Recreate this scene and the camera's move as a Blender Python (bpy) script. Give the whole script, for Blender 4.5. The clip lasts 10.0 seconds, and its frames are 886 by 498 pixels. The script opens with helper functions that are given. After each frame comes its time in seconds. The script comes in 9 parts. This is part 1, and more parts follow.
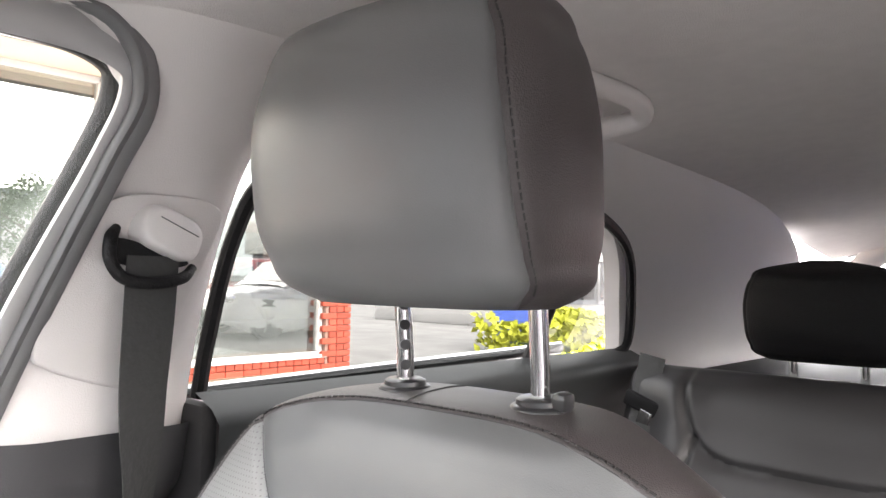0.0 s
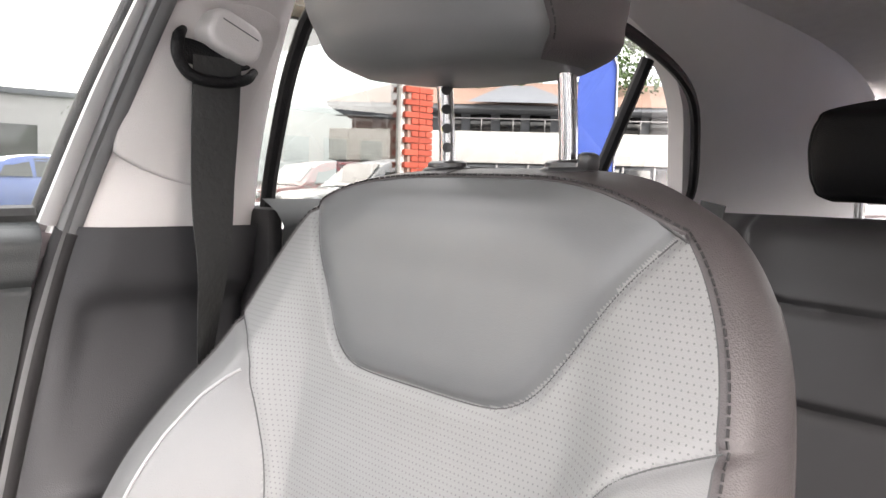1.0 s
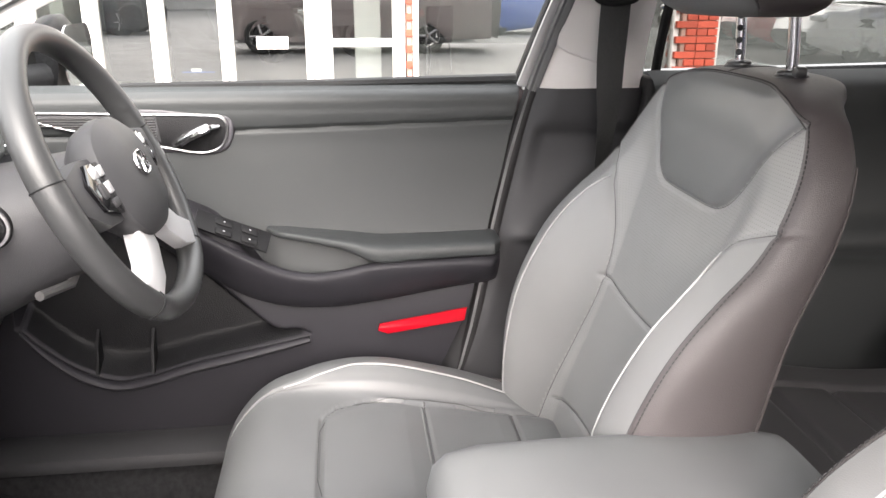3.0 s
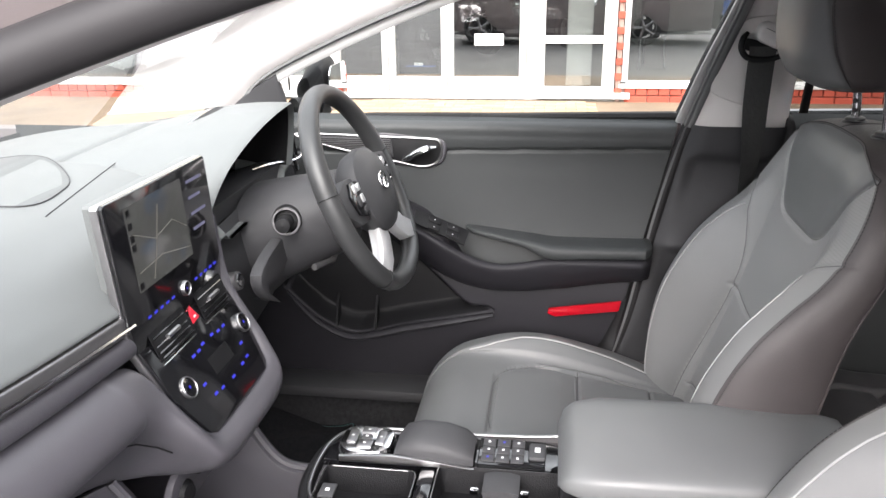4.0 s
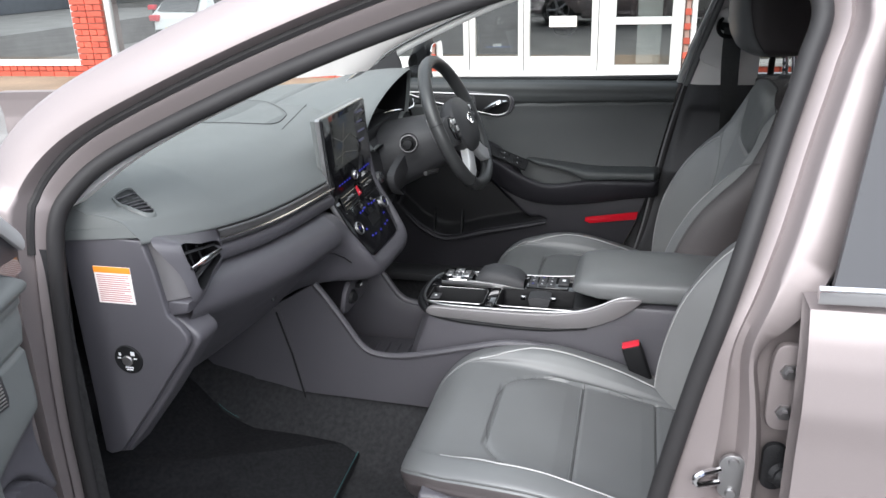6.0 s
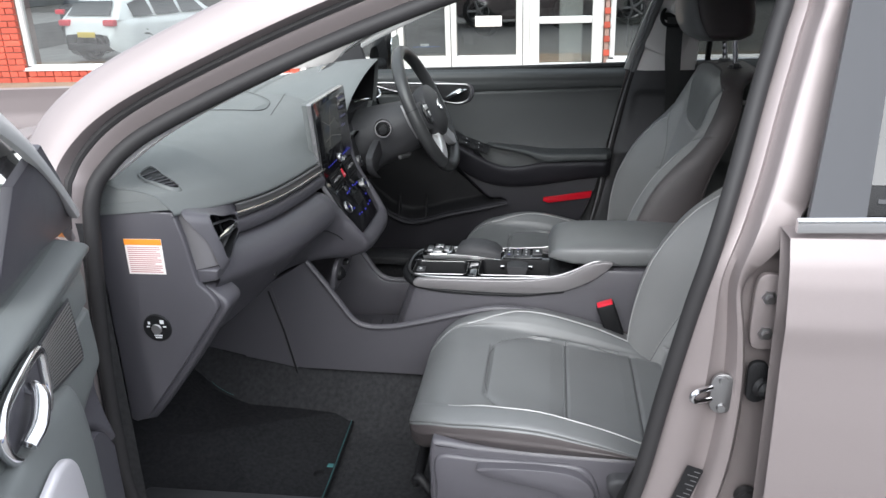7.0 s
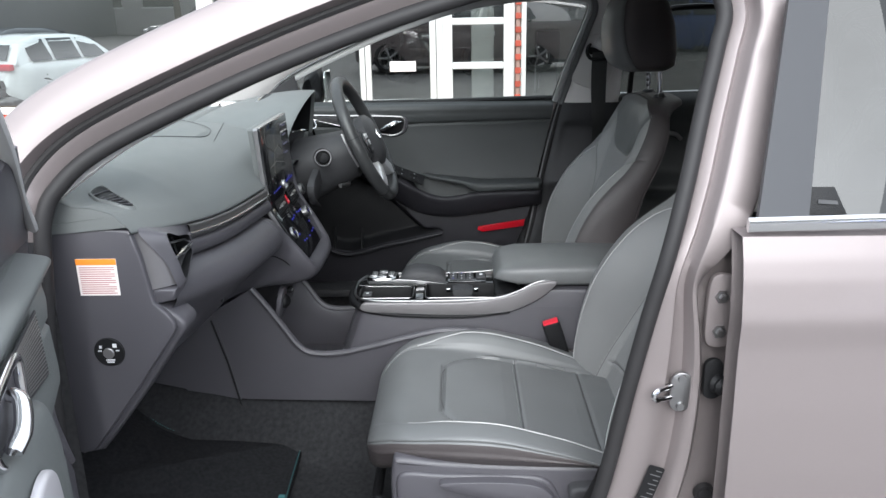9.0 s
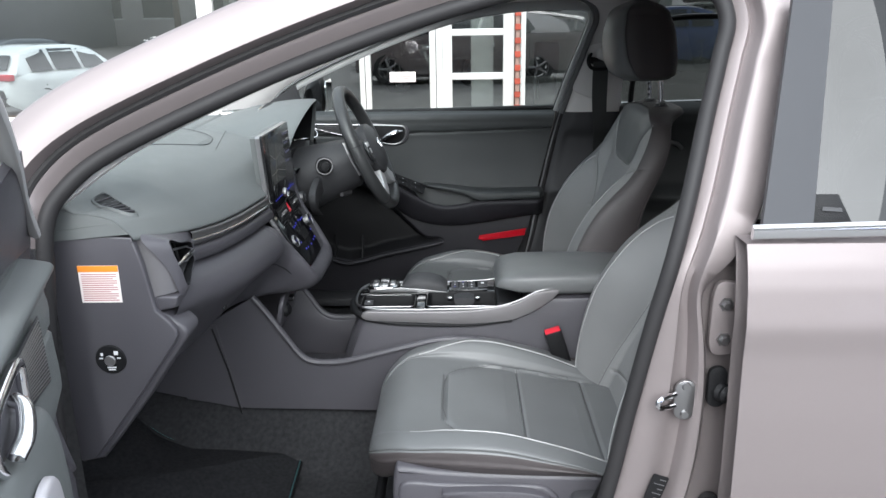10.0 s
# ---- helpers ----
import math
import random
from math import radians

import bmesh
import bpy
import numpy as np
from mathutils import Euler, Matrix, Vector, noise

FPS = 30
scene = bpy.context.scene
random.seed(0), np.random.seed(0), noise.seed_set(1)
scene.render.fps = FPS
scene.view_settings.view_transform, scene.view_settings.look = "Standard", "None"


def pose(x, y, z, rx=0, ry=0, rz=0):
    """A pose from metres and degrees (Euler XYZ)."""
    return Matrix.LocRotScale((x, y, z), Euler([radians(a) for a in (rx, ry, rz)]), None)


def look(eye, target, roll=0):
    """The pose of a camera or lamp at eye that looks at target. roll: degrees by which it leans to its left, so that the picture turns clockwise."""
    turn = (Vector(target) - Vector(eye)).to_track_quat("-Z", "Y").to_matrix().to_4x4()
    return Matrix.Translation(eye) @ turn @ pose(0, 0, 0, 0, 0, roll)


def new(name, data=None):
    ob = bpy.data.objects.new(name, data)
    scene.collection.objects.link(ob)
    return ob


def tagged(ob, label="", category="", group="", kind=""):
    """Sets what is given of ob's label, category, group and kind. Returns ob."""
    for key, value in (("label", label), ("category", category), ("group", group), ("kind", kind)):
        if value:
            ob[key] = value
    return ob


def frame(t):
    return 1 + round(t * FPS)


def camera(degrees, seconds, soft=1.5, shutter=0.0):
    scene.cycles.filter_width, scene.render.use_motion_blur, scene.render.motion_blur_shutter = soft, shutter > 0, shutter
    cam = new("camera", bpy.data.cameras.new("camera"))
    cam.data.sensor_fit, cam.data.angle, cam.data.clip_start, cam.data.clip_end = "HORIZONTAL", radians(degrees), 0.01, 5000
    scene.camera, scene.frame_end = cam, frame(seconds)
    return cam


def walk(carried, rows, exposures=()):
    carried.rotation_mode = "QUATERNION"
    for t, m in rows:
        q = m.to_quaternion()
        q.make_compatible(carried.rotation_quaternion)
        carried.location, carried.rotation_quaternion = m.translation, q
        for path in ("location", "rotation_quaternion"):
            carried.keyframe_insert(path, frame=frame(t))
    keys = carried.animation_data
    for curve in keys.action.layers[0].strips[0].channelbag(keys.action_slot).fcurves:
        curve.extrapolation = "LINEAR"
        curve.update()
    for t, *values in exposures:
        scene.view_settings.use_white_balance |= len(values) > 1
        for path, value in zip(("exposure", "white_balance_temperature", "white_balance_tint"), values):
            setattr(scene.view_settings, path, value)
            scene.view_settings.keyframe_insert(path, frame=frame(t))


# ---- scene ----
cam = camera(59.09, 10.0, shutter=0.0)
PATH = [
    (0, (-0.004, 0.461, 1.122), (1.328, -1.03, 1.196), 1.2),
    (0.5, (-0.021, 0.461, 1.071), (1.353, -0.992, 1.098), 1.3),
    (1, (-0.059, 0.464, 1.021), (1.413, -0.879, 0.855), 1.4),
    (1.5, (-0.16, 0.481, 0.993), (1.423, -0.671, 0.586), 1.8),
    (2, (-0.282, 0.498, 1.004), (1.409, -0.39, 0.41), 1.6),
    (2.5, (-0.46, 0.534, 1.065), (1.341, -0.047, 0.42), 0.8),
    (3, (-0.605, 0.548, 1.134), (1.277, 0.312, 0.5), 0.2),
    (3.2, (-0.662, 0.538, 1.168), (1.231, 0.445, 0.532), -0.1),
    (4.3, (-1.059, 0.46, 1.297), (0.792, 0.808, 0.623), -1.3),
    (4.5, (-1.136, 0.425, 1.306), (0.707, 0.806, 0.63), -1.8),
    (5, (-1.312, 0.363, 1.314), (0.516, 0.792, 0.627), -1.7),
    (5.5, (-1.513, 0.317, 1.336), (0.303, 0.8, 0.652), -2.2),
    (5.7, (-1.589, 0.327, 1.346), (0.223, 0.811, 0.652), -2.0),
    (6.8, (-1.841, 0.452, 1.332), (0.003, 0.779, 0.628), -2.0),
    (7, (-1.853, 0.473, 1.328), (0.0, 0.746, 0.627), -1.9),
    (7.5, (-1.876, 0.515, 1.31), (-0.004, 0.681, 0.626), -1.6),
    (8, (-1.885, 0.53, 1.296), (0.004, 0.632, 0.646), -1.3),
    (8.5, (-1.891, 0.546, 1.288), (0.01, 0.61, 0.669), -1.1),
    (9, (-1.896, 0.556, 1.283), (0.013, 0.605, 0.689), -1.0),
    (9.5, (-1.896, 0.559, 1.28), (0.019, 0.606, 0.703), -1.0),
    (10, (-1.895, 0.563, 1.277), (0.022, 0.609, 0.709), -0.9),
]
EXPOSURES = [(0.0, 5.12, 6850, 15), (0.5, 5.04, 6900, 16), (1.0, 4.78, 6900, 16), (1.5, 4.66, 6900, 16), (2.0, 4.42, 6900, 16), (2.5, 4.34, 6900, 16), (3.0, 4.2, 6850, 15), (3.2, 4.07, 6800, 15), (4.3, 3.34, 6450, 13), (5.0, 2.98, 6300, 11), (5.7, 2.68, 6200, 10), (6.8, 2.47, 6150, 9), (10.0, 2.44, 6050, 7)]
walk(cam, [(t, look(eye, target, roll)) for t, eye, target, roll in PATH], EXPOSURES)

# sky: overcast midday, soft sun square on the left
world = bpy.data.worlds.new("overcast_sky")
scene.world = world
world.use_nodes = True
wn = world.node_tree.nodes
wl = world.node_tree.links
sky = wn.new("ShaderNodeTexSky")
sky.sky_type = "NISHITA"
sky.sun_disc = False
sky.sun_elevation = radians(35)
sky.sun_rotation = radians(272)
sky.air_density = 1.0
sky.dust_density = 4.0
sky.ozone_density = 1.0
# cloud cover: the sky's own light greyed by a cloud layer
hsv = wn.new("ShaderNodeHueSaturation")
hsv.inputs["Saturation"].default_value = 0.28
hsv.inputs["Value"].default_value = 1.0
clouds = wn.new("ShaderNodeTexNoise")
clouds.inputs["Scale"].default_value = 2.6
clouds.inputs["Detail"].default_value = 7
clouds.inputs["Roughness"].default_value = 0.55
cramp = wn.new("ShaderNodeMapRange")
cramp.inputs["From Min"].default_value = 0.3
cramp.inputs["From Max"].default_value = 0.7
cramp.inputs["To Min"].default_value = 0.40
cramp.inputs["To Max"].default_value = 1.40
ctc = wn.new("ShaderNodeTexCoord")
cmix = wn.new("ShaderNodeVectorMath")
cmix.operation = "SCALE"
wl.new(ctc.outputs["Generated"], clouds.inputs["Vector"])
wl.new(clouds.outputs["Fac"], cramp.inputs["Value"])
# an overcast sky is brighter overhead than near the horizon
sepz = wn.new("ShaderNodeSeparateXYZ")
wl.new(ctc.outputs["Generated"], sepz.inputs[0])
zen = wn.new("ShaderNodeMapRange")
zen.inputs["From Min"].default_value = 0.0
zen.inputs["From Max"].default_value = 1.0
zen.inputs["To Min"].default_value = 0.92
zen.inputs["To Max"].default_value = 1.12
wl.new(sepz.outputs["Z"], zen.inputs["Value"])
both = wn.new("ShaderNodeMath")
both.operation = "MULTIPLY"
wl.new(cramp.outputs["Result"], both.inputs[0])
wl.new(zen.outputs["Result"], both.inputs[1])
wl.new(sky.outputs["Color"], hsv.inputs["Color"])
# a closed cloud deck evens the sky out all round
deck_ = wn.new("ShaderNodeMix")
deck_.data_type = "RGBA"
deck_.inputs["Factor"].default_value = 0.75
deck_.inputs["B"].default_value = (3.5, 3.6, 3.75, 1)
wl.new(hsv.outputs["Color"], deck_.inputs["A"])
wl.new(deck_.outputs["Result"], cmix.inputs[0])
wl.new(both.outputs[0], cmix.inputs["Scale"])
wl.new(cmix.outputs["Vector"], wn["Background"].inputs["Color"])
wn["Background"].inputs["Strength"].default_value = 0.14

sun_data = bpy.data.lights.new("sun", "SUN")
sun_data.energy = 0.85
sun_data.angle = radians(60)
sun_data.color = (1.0, 0.97, 0.93)
sun = new("sun", sun_data)
sun.matrix_world = look((-8, 0.3, 5.6), (0, 0, 0))
tagged(sun, kind="structure")


# ---------------------------------------------------------------- materials
def material(name, color, rough=0.5, metal=0.0, noise_scale=0.0, vary=0.0, bump=0.0, bump_scale=300.0, coat=0.0, spec=0.5, sheen=0.0, stain=0.0, emit=None, power=0.0, islands=False, rough_vary=0.0):
    m = bpy.data.materials.new(name)
    m.use_nodes = True
    n, l = m.node_tree.nodes, m.node_tree.links
    b = n["Principled BSDF"]
    b.inputs["Base Color"].default_value = (*color, 1)
    b.inputs["Roughness"].default_value = rough
    b.inputs["Metallic"].default_value = metal
    b.inputs["Specular IOR Level"].default_value = spec
    b.inputs["Coat Weight"].default_value = coat
    b.inputs["Coat Roughness"].default_value = 0.08
    b.inputs["Sheen Weight"].default_value = sheen
    if emit:
        b.inputs["Emission Color"].default_value = (*emit, 1)
        b.inputs["Emission Strength"].default_value = power
    tc = n.new("ShaderNodeTexCoord")
    out = None
    if vary or islands:
        base = n.new("ShaderNodeMix")
        base.data_type = "RGBA"
        base.inputs["A"].default_value = (*[c * (1 - vary) for c in color], 1)
        base.inputs["B"].default_value = (*[min(1, c * (1 + vary)) for c in color], 1)
        if islands:
            src = n.new("ShaderNodeObjectInfo")
            l.new(src.outputs["Random"], base.inputs["Factor"])
        else:
            tex = n.new("ShaderNodeTexNoise")
            tex.inputs["Scale"].default_value = noise_scale or 8
            tex.inputs["Detail"].default_value = 5
            l.new(tc.outputs["Object"], tex.inputs["Vector"])
            l.new(tex.outputs["Fac"], base.inputs["Factor"])
        out = base.outputs["Result"]
        if stain:
            t2 = n.new("ShaderNodeTexNoise")
            t2.inputs["Scale"].default_value = 1.7
            t2.inputs["Detail"].default_value = 8
            l.new(tc.outputs["Object"], t2.inputs["Vector"])
            r2 = n.new("ShaderNodeMapRange")
            r2.inputs["From Min"].default_value = 0.35
            r2.inputs["From Max"].default_value = 0.7
            r2.inputs["To Min"].default_value = 1 - stain
            l.new(t2.outputs["Fac"], r2.inputs["Value"])
            sc = n.new("ShaderNodeVectorMath")
            sc.operation = "SCALE"
            l.new(out, sc.inputs[0])
            l.new(r2.outputs["Result"], sc.inputs["Scale"])
            out = sc.outputs["Vector"]
        l.new(out, b.inputs["Base Color"])
    if rough_vary:
        t3 = n.new("ShaderNodeTexNoise")
        t3.inputs["Scale"].default_value = 14
        t3.inputs["Detail"].default_value = 6
        l.new(tc.outputs["Object"], t3.inputs["Vector"])
        r3 = n.new("ShaderNodeMapRange")
        r3.inputs["To Min"].default_value = max(0.02, rough - rough_vary)
        r3.inputs["To Max"].default_value = min(1, rough + rough_vary)
        l.new(t3.outputs["Fac"], r3.inputs["Value"])
        l.new(r3.outputs["Result"], b.inputs["Roughness"])
    if bump:
        vor = n.new("ShaderNodeTexVoronoi") if bump_scale > 150 else n.new("ShaderNodeTexNoise")
        vor.inputs["Scale"].default_value = bump_scale
        bp = n.new("ShaderNodeBump")
        bp.inputs["Strength"].default_value = bump
        bp.inputs["Distance"].default_value = 0.002
        l.new(tc.outputs["Object"], vor.inputs["Vector"])
        l.new(vor.outputs[0], bp.inputs["Height"])
        l.new(bp.outputs["Normal"], b.inputs["Normal"])
    return m


def perforated(name, color, pitch=0.006):
    """Leather with rows of punched holes."""
    m = material(name, color, rough=0.48, spec=0.32, vary=0.10, noise_scale=14, bump=0.12, bump_scale=900)
    n, l = m.node_tree.nodes, m.node_tree.links
    b = n["Principled BSDF"]
    tc = n.new("ShaderNodeTexCoord")
    sep = n.new("ShaderNodeSeparateXYZ")
    l.new(tc.outputs["Object"], sep.inputs[0])

    def math_node(op, a, bb=None):
        k = n.new("ShaderNodeMath")
        k.operation = op
        for i, v in enumerate((a, bb)):
            if v is None:
                continue
            if isinstance(v, (int, float)):
                k.inputs[i].default_value = v
            else:
                l.new(v, k.inputs[i])
        return k.outputs[0]
    row = math_node("DIVIDE", sep.outputs["Z"], pitch)
    fl = math_node("FLOOR", row)
    half = math_node("MULTIPLY", math_node("MODULO", fl, 2.0), 0.5)
    col = math_node("ADD", math_node("DIVIDE", sep.outputs["X"], pitch), half)
    fx = math_node("SUBTRACT", math_node("FRACT", col), 0.5)
    fz = math_node("SUBTRACT", math_node("FRACT", row), 0.5)
    d = math_node("SQRT", math_node("ADD", math_node("MULTIPLY", fx, fx), math_node("MULTIPLY", fz, fz)))
    hole = math_node("LESS_THAN", d, 0.155)
    mix = n.new("ShaderNodeMix")
    mix.data_type = "RGBA"
    old = b.inputs["Base Color"].links[0].from_socket
    l.new(old, mix.inputs["A"])
    mix.inputs["B"].default_value = (*[c * 0.62 for c in color], 1)
    l.new(hole, mix.inputs["Factor"])
    l.new(mix.outputs["Result"], b.inputs["Base Color"])
    return m


def glass(name, tint=(1, 1, 1), gloss=0.06, clear=0.9, rough=0.0, power=4.5):
    """Thin pane: a tinted clear sheet with a mirror-like surface."""
    m = bpy.data.materials.new(name)
    m.use_nodes = True
    n, l = m.node_tree.nodes, m.node_tree.links
    n.remove(n["Principled BSDF"])
    tr = n.new("ShaderNodeBsdfTransparent")
    tr.inputs["Color"].default_value = (*[c * clear for c in tint], 1)
    gl = n.new("ShaderNodeBsdfGlossy")
    gl.inputs["Roughness"].default_value = rough
    gl.inputs["Color"].default_value = (1, 1, 1, 1)
    fr = n.new("ShaderNodeLayerWeight")
    fr.inputs["Blend"].default_value = 0.5
    pw = n.new("ShaderNodeMath")
    pw.operation = "POWER"
    pw.inputs[1].default_value = power
    l.new(fr.outputs["Facing"], pw.inputs[0])
    mr = n.new("ShaderNodeMapRange")
    mr.inputs["To Min"].default_value = gloss
    mr.inputs["To Max"].default_value = 1.0
    l.new(pw.outputs[0], mr.inputs["Value"])
    mix = n.new("ShaderNodeMixShader")
    l.new(mr.outputs["Result"], mix.inputs[0])
    l.new(tr.outputs[0], mix.inputs[1])
    l.new(gl.outputs[0], mix.inputs[2])
    l.new(mix.outputs[0], n["Material Output"].inputs["Surface"])
    return m


LEATHER = material("grey_leather", (0.168, 0.168, 0.169), spec=0.48, rough=0.40, vary=0.10, noise_scale=9, bump=0.16, bump_scale=900, rough_vary=0.05)
LEATHER_HEAD = material("smooth_grey_leather", (0.122, 0.125, 0.127), spec=0.46, rough=0.42, vary=0.12, noise_scale=9, bump=0.07, bump_scale=1100, rough_vary=0.06)
LEATHER_SIDE = material("grey_leather_side", (0.060, 0.052, 0.053), rough=0.46, vary=0.12, noise_scale=9, bump=0.18, bump_scale=850, rough_vary=0.05)
PERF = perforated("perforated_leather", (0.212, 0.211, 0.211), 0.0040)
PUNCHED = perforated("punched_speaker_panel", (0.100, 0.107, 0.107), 0.0034)
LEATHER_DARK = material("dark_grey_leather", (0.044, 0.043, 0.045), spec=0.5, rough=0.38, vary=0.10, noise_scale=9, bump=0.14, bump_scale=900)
SILVER = material("silver_paint", (0.60, 0.60, 0.61), rough=0.32, metal=0.35, vary=0.03, noise_scale=20)
HOUSING = material("satin_vent_surround", (0.16, 0.154, 0.160), rough=0.38, metal=0.55)
PIPING = material("light_piping", (0.33, 0.33, 0.33), rough=0.4, vary=0.1, noise_scale=60)
COLLAR = material("collar_plastic", (0.032, 0.032, 0.034), rough=0.3, vary=0.05, noise_scale=20)
SEAM = material("dark_seam", (0.06, 0.06, 0.061), rough=0.8)
STITCH = material("stitching", (0.026, 0.024, 0.025), rough=0.7)
DASH = material("dash_soft_plastic", (0.126, 0.134, 0.133), spec=0.38, rough=0.48, vary=0.08, noise_scale=6, bump=0.14, bump_scale=900, rough_vary=0.06)
# door plastic darkened for the shade inside; the open door uses DASH and LOWER
DOOR_TRIM_SHADED = material("shaded_door_soft_plastic", (0.040, 0.043, 0.044), spec=0.36, rough=0.5, vary=0.08, noise_scale=6, bump=0.14, bump_scale=900, rough_vary=0.06)
DOOR_LOW_SHADED = material("shaded_door_lower_plastic", (0.024, 0.023, 0.027), spec=0.2, rough=0.5, vary=0.08, noise_scale=6, bump=0.14, bump_scale=900, rough_vary=0.06)
LOWER = material("dash_lower_plastic", (0.066, 0.063, 0.072), spec=0.5, rough=0.42, vary=0.08, noise_scale=6, bump=0.14, bump_scale=900, rough_vary=0.06)
DARK = material("dark_plastic", (0.045, 0.045, 0.048), spec=0.3, rough=0.55, vary=0.1, noise_scale=12, bump=0.15, bump_scale=900)
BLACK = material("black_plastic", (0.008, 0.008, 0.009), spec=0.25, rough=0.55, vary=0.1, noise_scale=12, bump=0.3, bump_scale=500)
GLOSS = material("gloss_black", (0.006, 0.006, 0.007), rough=0.08, spec=0.6, coat=0.5)
CHROME = material("chrome", (0.75, 0.75, 0.76), rough=0.14, metal=1.0)
SATIN_TRIM = material("light_satin_trim", (0.62, 0.60, 0.63), rough=0.34, metal=0.35, vary=0.04, noise_scale=8)
SATIN = material("satin_silver", (0.36, 0.355, 0.36), rough=0.36, metal=1.0)
COVER = material("dark_pillar_film", (0.042, 0.043, 0.048), spec=0.25, rough=0.45, vary=0.05, noise_scale=6)
SATIN_DARK = material("satin_grey_trim", (0.20, 0.195, 0.20), rough=0.34, metal=0.8)
SATIN_BAND = material("satin_console_band", (0.20, 0.190, 0.195), rough=0.48, metal=0.5, vary=0.04, noise_scale=9)
TRIM = material("light_pillar_trim", (0.70, 0.675, 0.665), rough=0.6, vary=0.05, noise_scale=5, bump=0.2, bump_scale=900)
HEADLINER = material("headliner_fabric", (0.72, 0.69, 0.675), rough=0.95, vary=0.08, noise_scale=40, bump=0.6, bump_scale=900, sheen=0.2)
CARPET = material("carpet", (0.050, 0.050, 0.053), spec=0.05, rough=1.0, vary=0.55, noise_scale=90, bump=1.0, bump_scale=900, stain=0.3)
MAT = material("floor_mat_carpet", (0.036, 0.036, 0.039), spec=0.05, rough=1.0, vary=0.5, noise_scale=110, bump=1.0, bump_scale=1000, stain=0.25)
TEAL = material("teal_thread", (0.05, 0.16, 0.165), rough=0.7)
FRAME_GREY = material("grey_frame_paint", (0.40, 0.40, 0.40), rough=0.4, vary=0.04, noise_scale=8)
SEAL_GREY = material("grey_seal", (0.17, 0.172, 0.176), spec=0.4, rough=0.5, vary=0.08, noise_scale=20)
RUBBER = material("rubber_seal", (0.020, 0.019, 0.020), spec=0.3, rough=0.6, vary=0.1, noise_scale=20)
PAINT = material("bronze_grey_paint", (0.212, 0.184, 0.184), rough=0.50, metal=0.45, vary=0.05, noise_scale=900, coat=0.18)
WHITE_PAINT = material("white_car_paint", (0.75, 0.76, 0.77), rough=0.2, coat=0.8, vary=0.02, noise_scale=3)
RED_PAINT = material("red_car_paint", (0.42, 0.02, 0.03), rough=0.2, coat=0.8, vary=0.02, noise_scale=3)
BLUE_PAINT = material("blue_car_paint", (0.03, 0.09, 0.34), rough=0.2, coat=0.8, vary=0.02, noise_scale=3)
DARK_PAINT = material("dark_car_paint", (0.02, 0.022, 0.027), rough=0.2, coat=0.8, vary=0.02, noise_scale=3)
REFLECTOR = material("red_reflector", (0.40, 0.005, 0.014), rough=0.12, coat=0.6)
RED = material("red_plastic", (0.62, 0.02, 0.04), rough=0.35)
BELT = material("belt_webbing", (0.035, 0.036, 0.036), rough=0.6, vary=0.2, noise_scale=260, bump=0.6, bump_scale=120)
ORANGE = material("orange_print", (0.85, 0.28, 0.03), rough=0.5)
PAPER = material("label_paper", (0.82, 0.76, 0.74), rough=0.55, vary=0.04, noise_scale=30)
PRINT = material("label_print", (0.45, 0.2, 0.2), rough=0.6)
WHITE_MARK = material("white_marking", (0.72, 0.72, 0.74), rough=0.5)
BLUE_LIGHT = material("blue_backlight", (0.02, 0.02, 0.2), rough=0.4, emit=(0.05, 0.06, 1.0), power=0.045)
MIRROR = material("mirror_glass", (0.85, 0.87, 0.88), rough=0.01, metal=1.0)
GLASS = glass("car_glass", (0.95, 0.985, 0.97), gloss=0.05, clear=0.76)
GLASS_REAR = glass("rear_door_glass", (0.95, 0.98, 0.95), gloss=0.06, clear=0.21)
GLASS_DARK = glass("privacy_glass", (0.5, 0.52, 0.52), gloss=0.05, clear=0.06, power=7.0)
SHOPGLASS = glass("showroom_glass", (0.88, 0.95, 0.92), gloss=0.26, clear=0.60)
WHITE = material("white_frame_paint", (0.60, 0.60, 0.595), rough=0.45, vary=0.03, noise_scale=3, stain=0.06)
CREAM = material("cream_fascia", (0.66, 0.60, 0.50), rough=0.7, vary=0.06, noise_scale=2, stain=0.1)
BRICK = material("red_brick", (0.36, 0.062, 0.036), rough=0.85, vary=0.22, islands=True, bump=0.5, bump_scale=140)
MORTAR = material("mortar", (0.30, 0.20, 0.17), rough=0.95, vary=0.12, noise_scale=40, bump=0.5, bump_scale=140)
PAVER = material("paving_block", (0.42, 0.28, 0.17), rough=0.9, vary=0.20, islands=True, bump=0.5, bump_scale=140)
PAVING_BED = material("paving_bed", (0.25, 0.18, 0.12), rough=0.95, vary=0.2, noise_scale=30, stain=0.3)
ASPHALT = material("forecourt_tarmac", (0.20, 0.195, 0.19), rough=0.92, vary=0.3, noise_scale=140, bump=0.8, bump_scale=130, stain=0.35)
INNER_WALL = material("showroom_wall", (0.20, 0.205, 0.195), rough=0.8, vary=0.06, noise_scale=2)
INNER_FLOOR = material("showroom_floor", (0.30, 0.29, 0.27), rough=0.3, vary=0.08, noise_scale=3)
POSTER = material("dark_poster_panel", (0.018, 0.018, 0.022), rough=0.4, vary=0.15, noise_scale=4)
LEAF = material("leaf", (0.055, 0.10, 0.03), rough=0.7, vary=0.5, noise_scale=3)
HEDGE_LEAF = material("golden_hedge_leaf", (0.34, 0.36, 0.02), rough=0.7, vary=0.4, noise_scale=14)
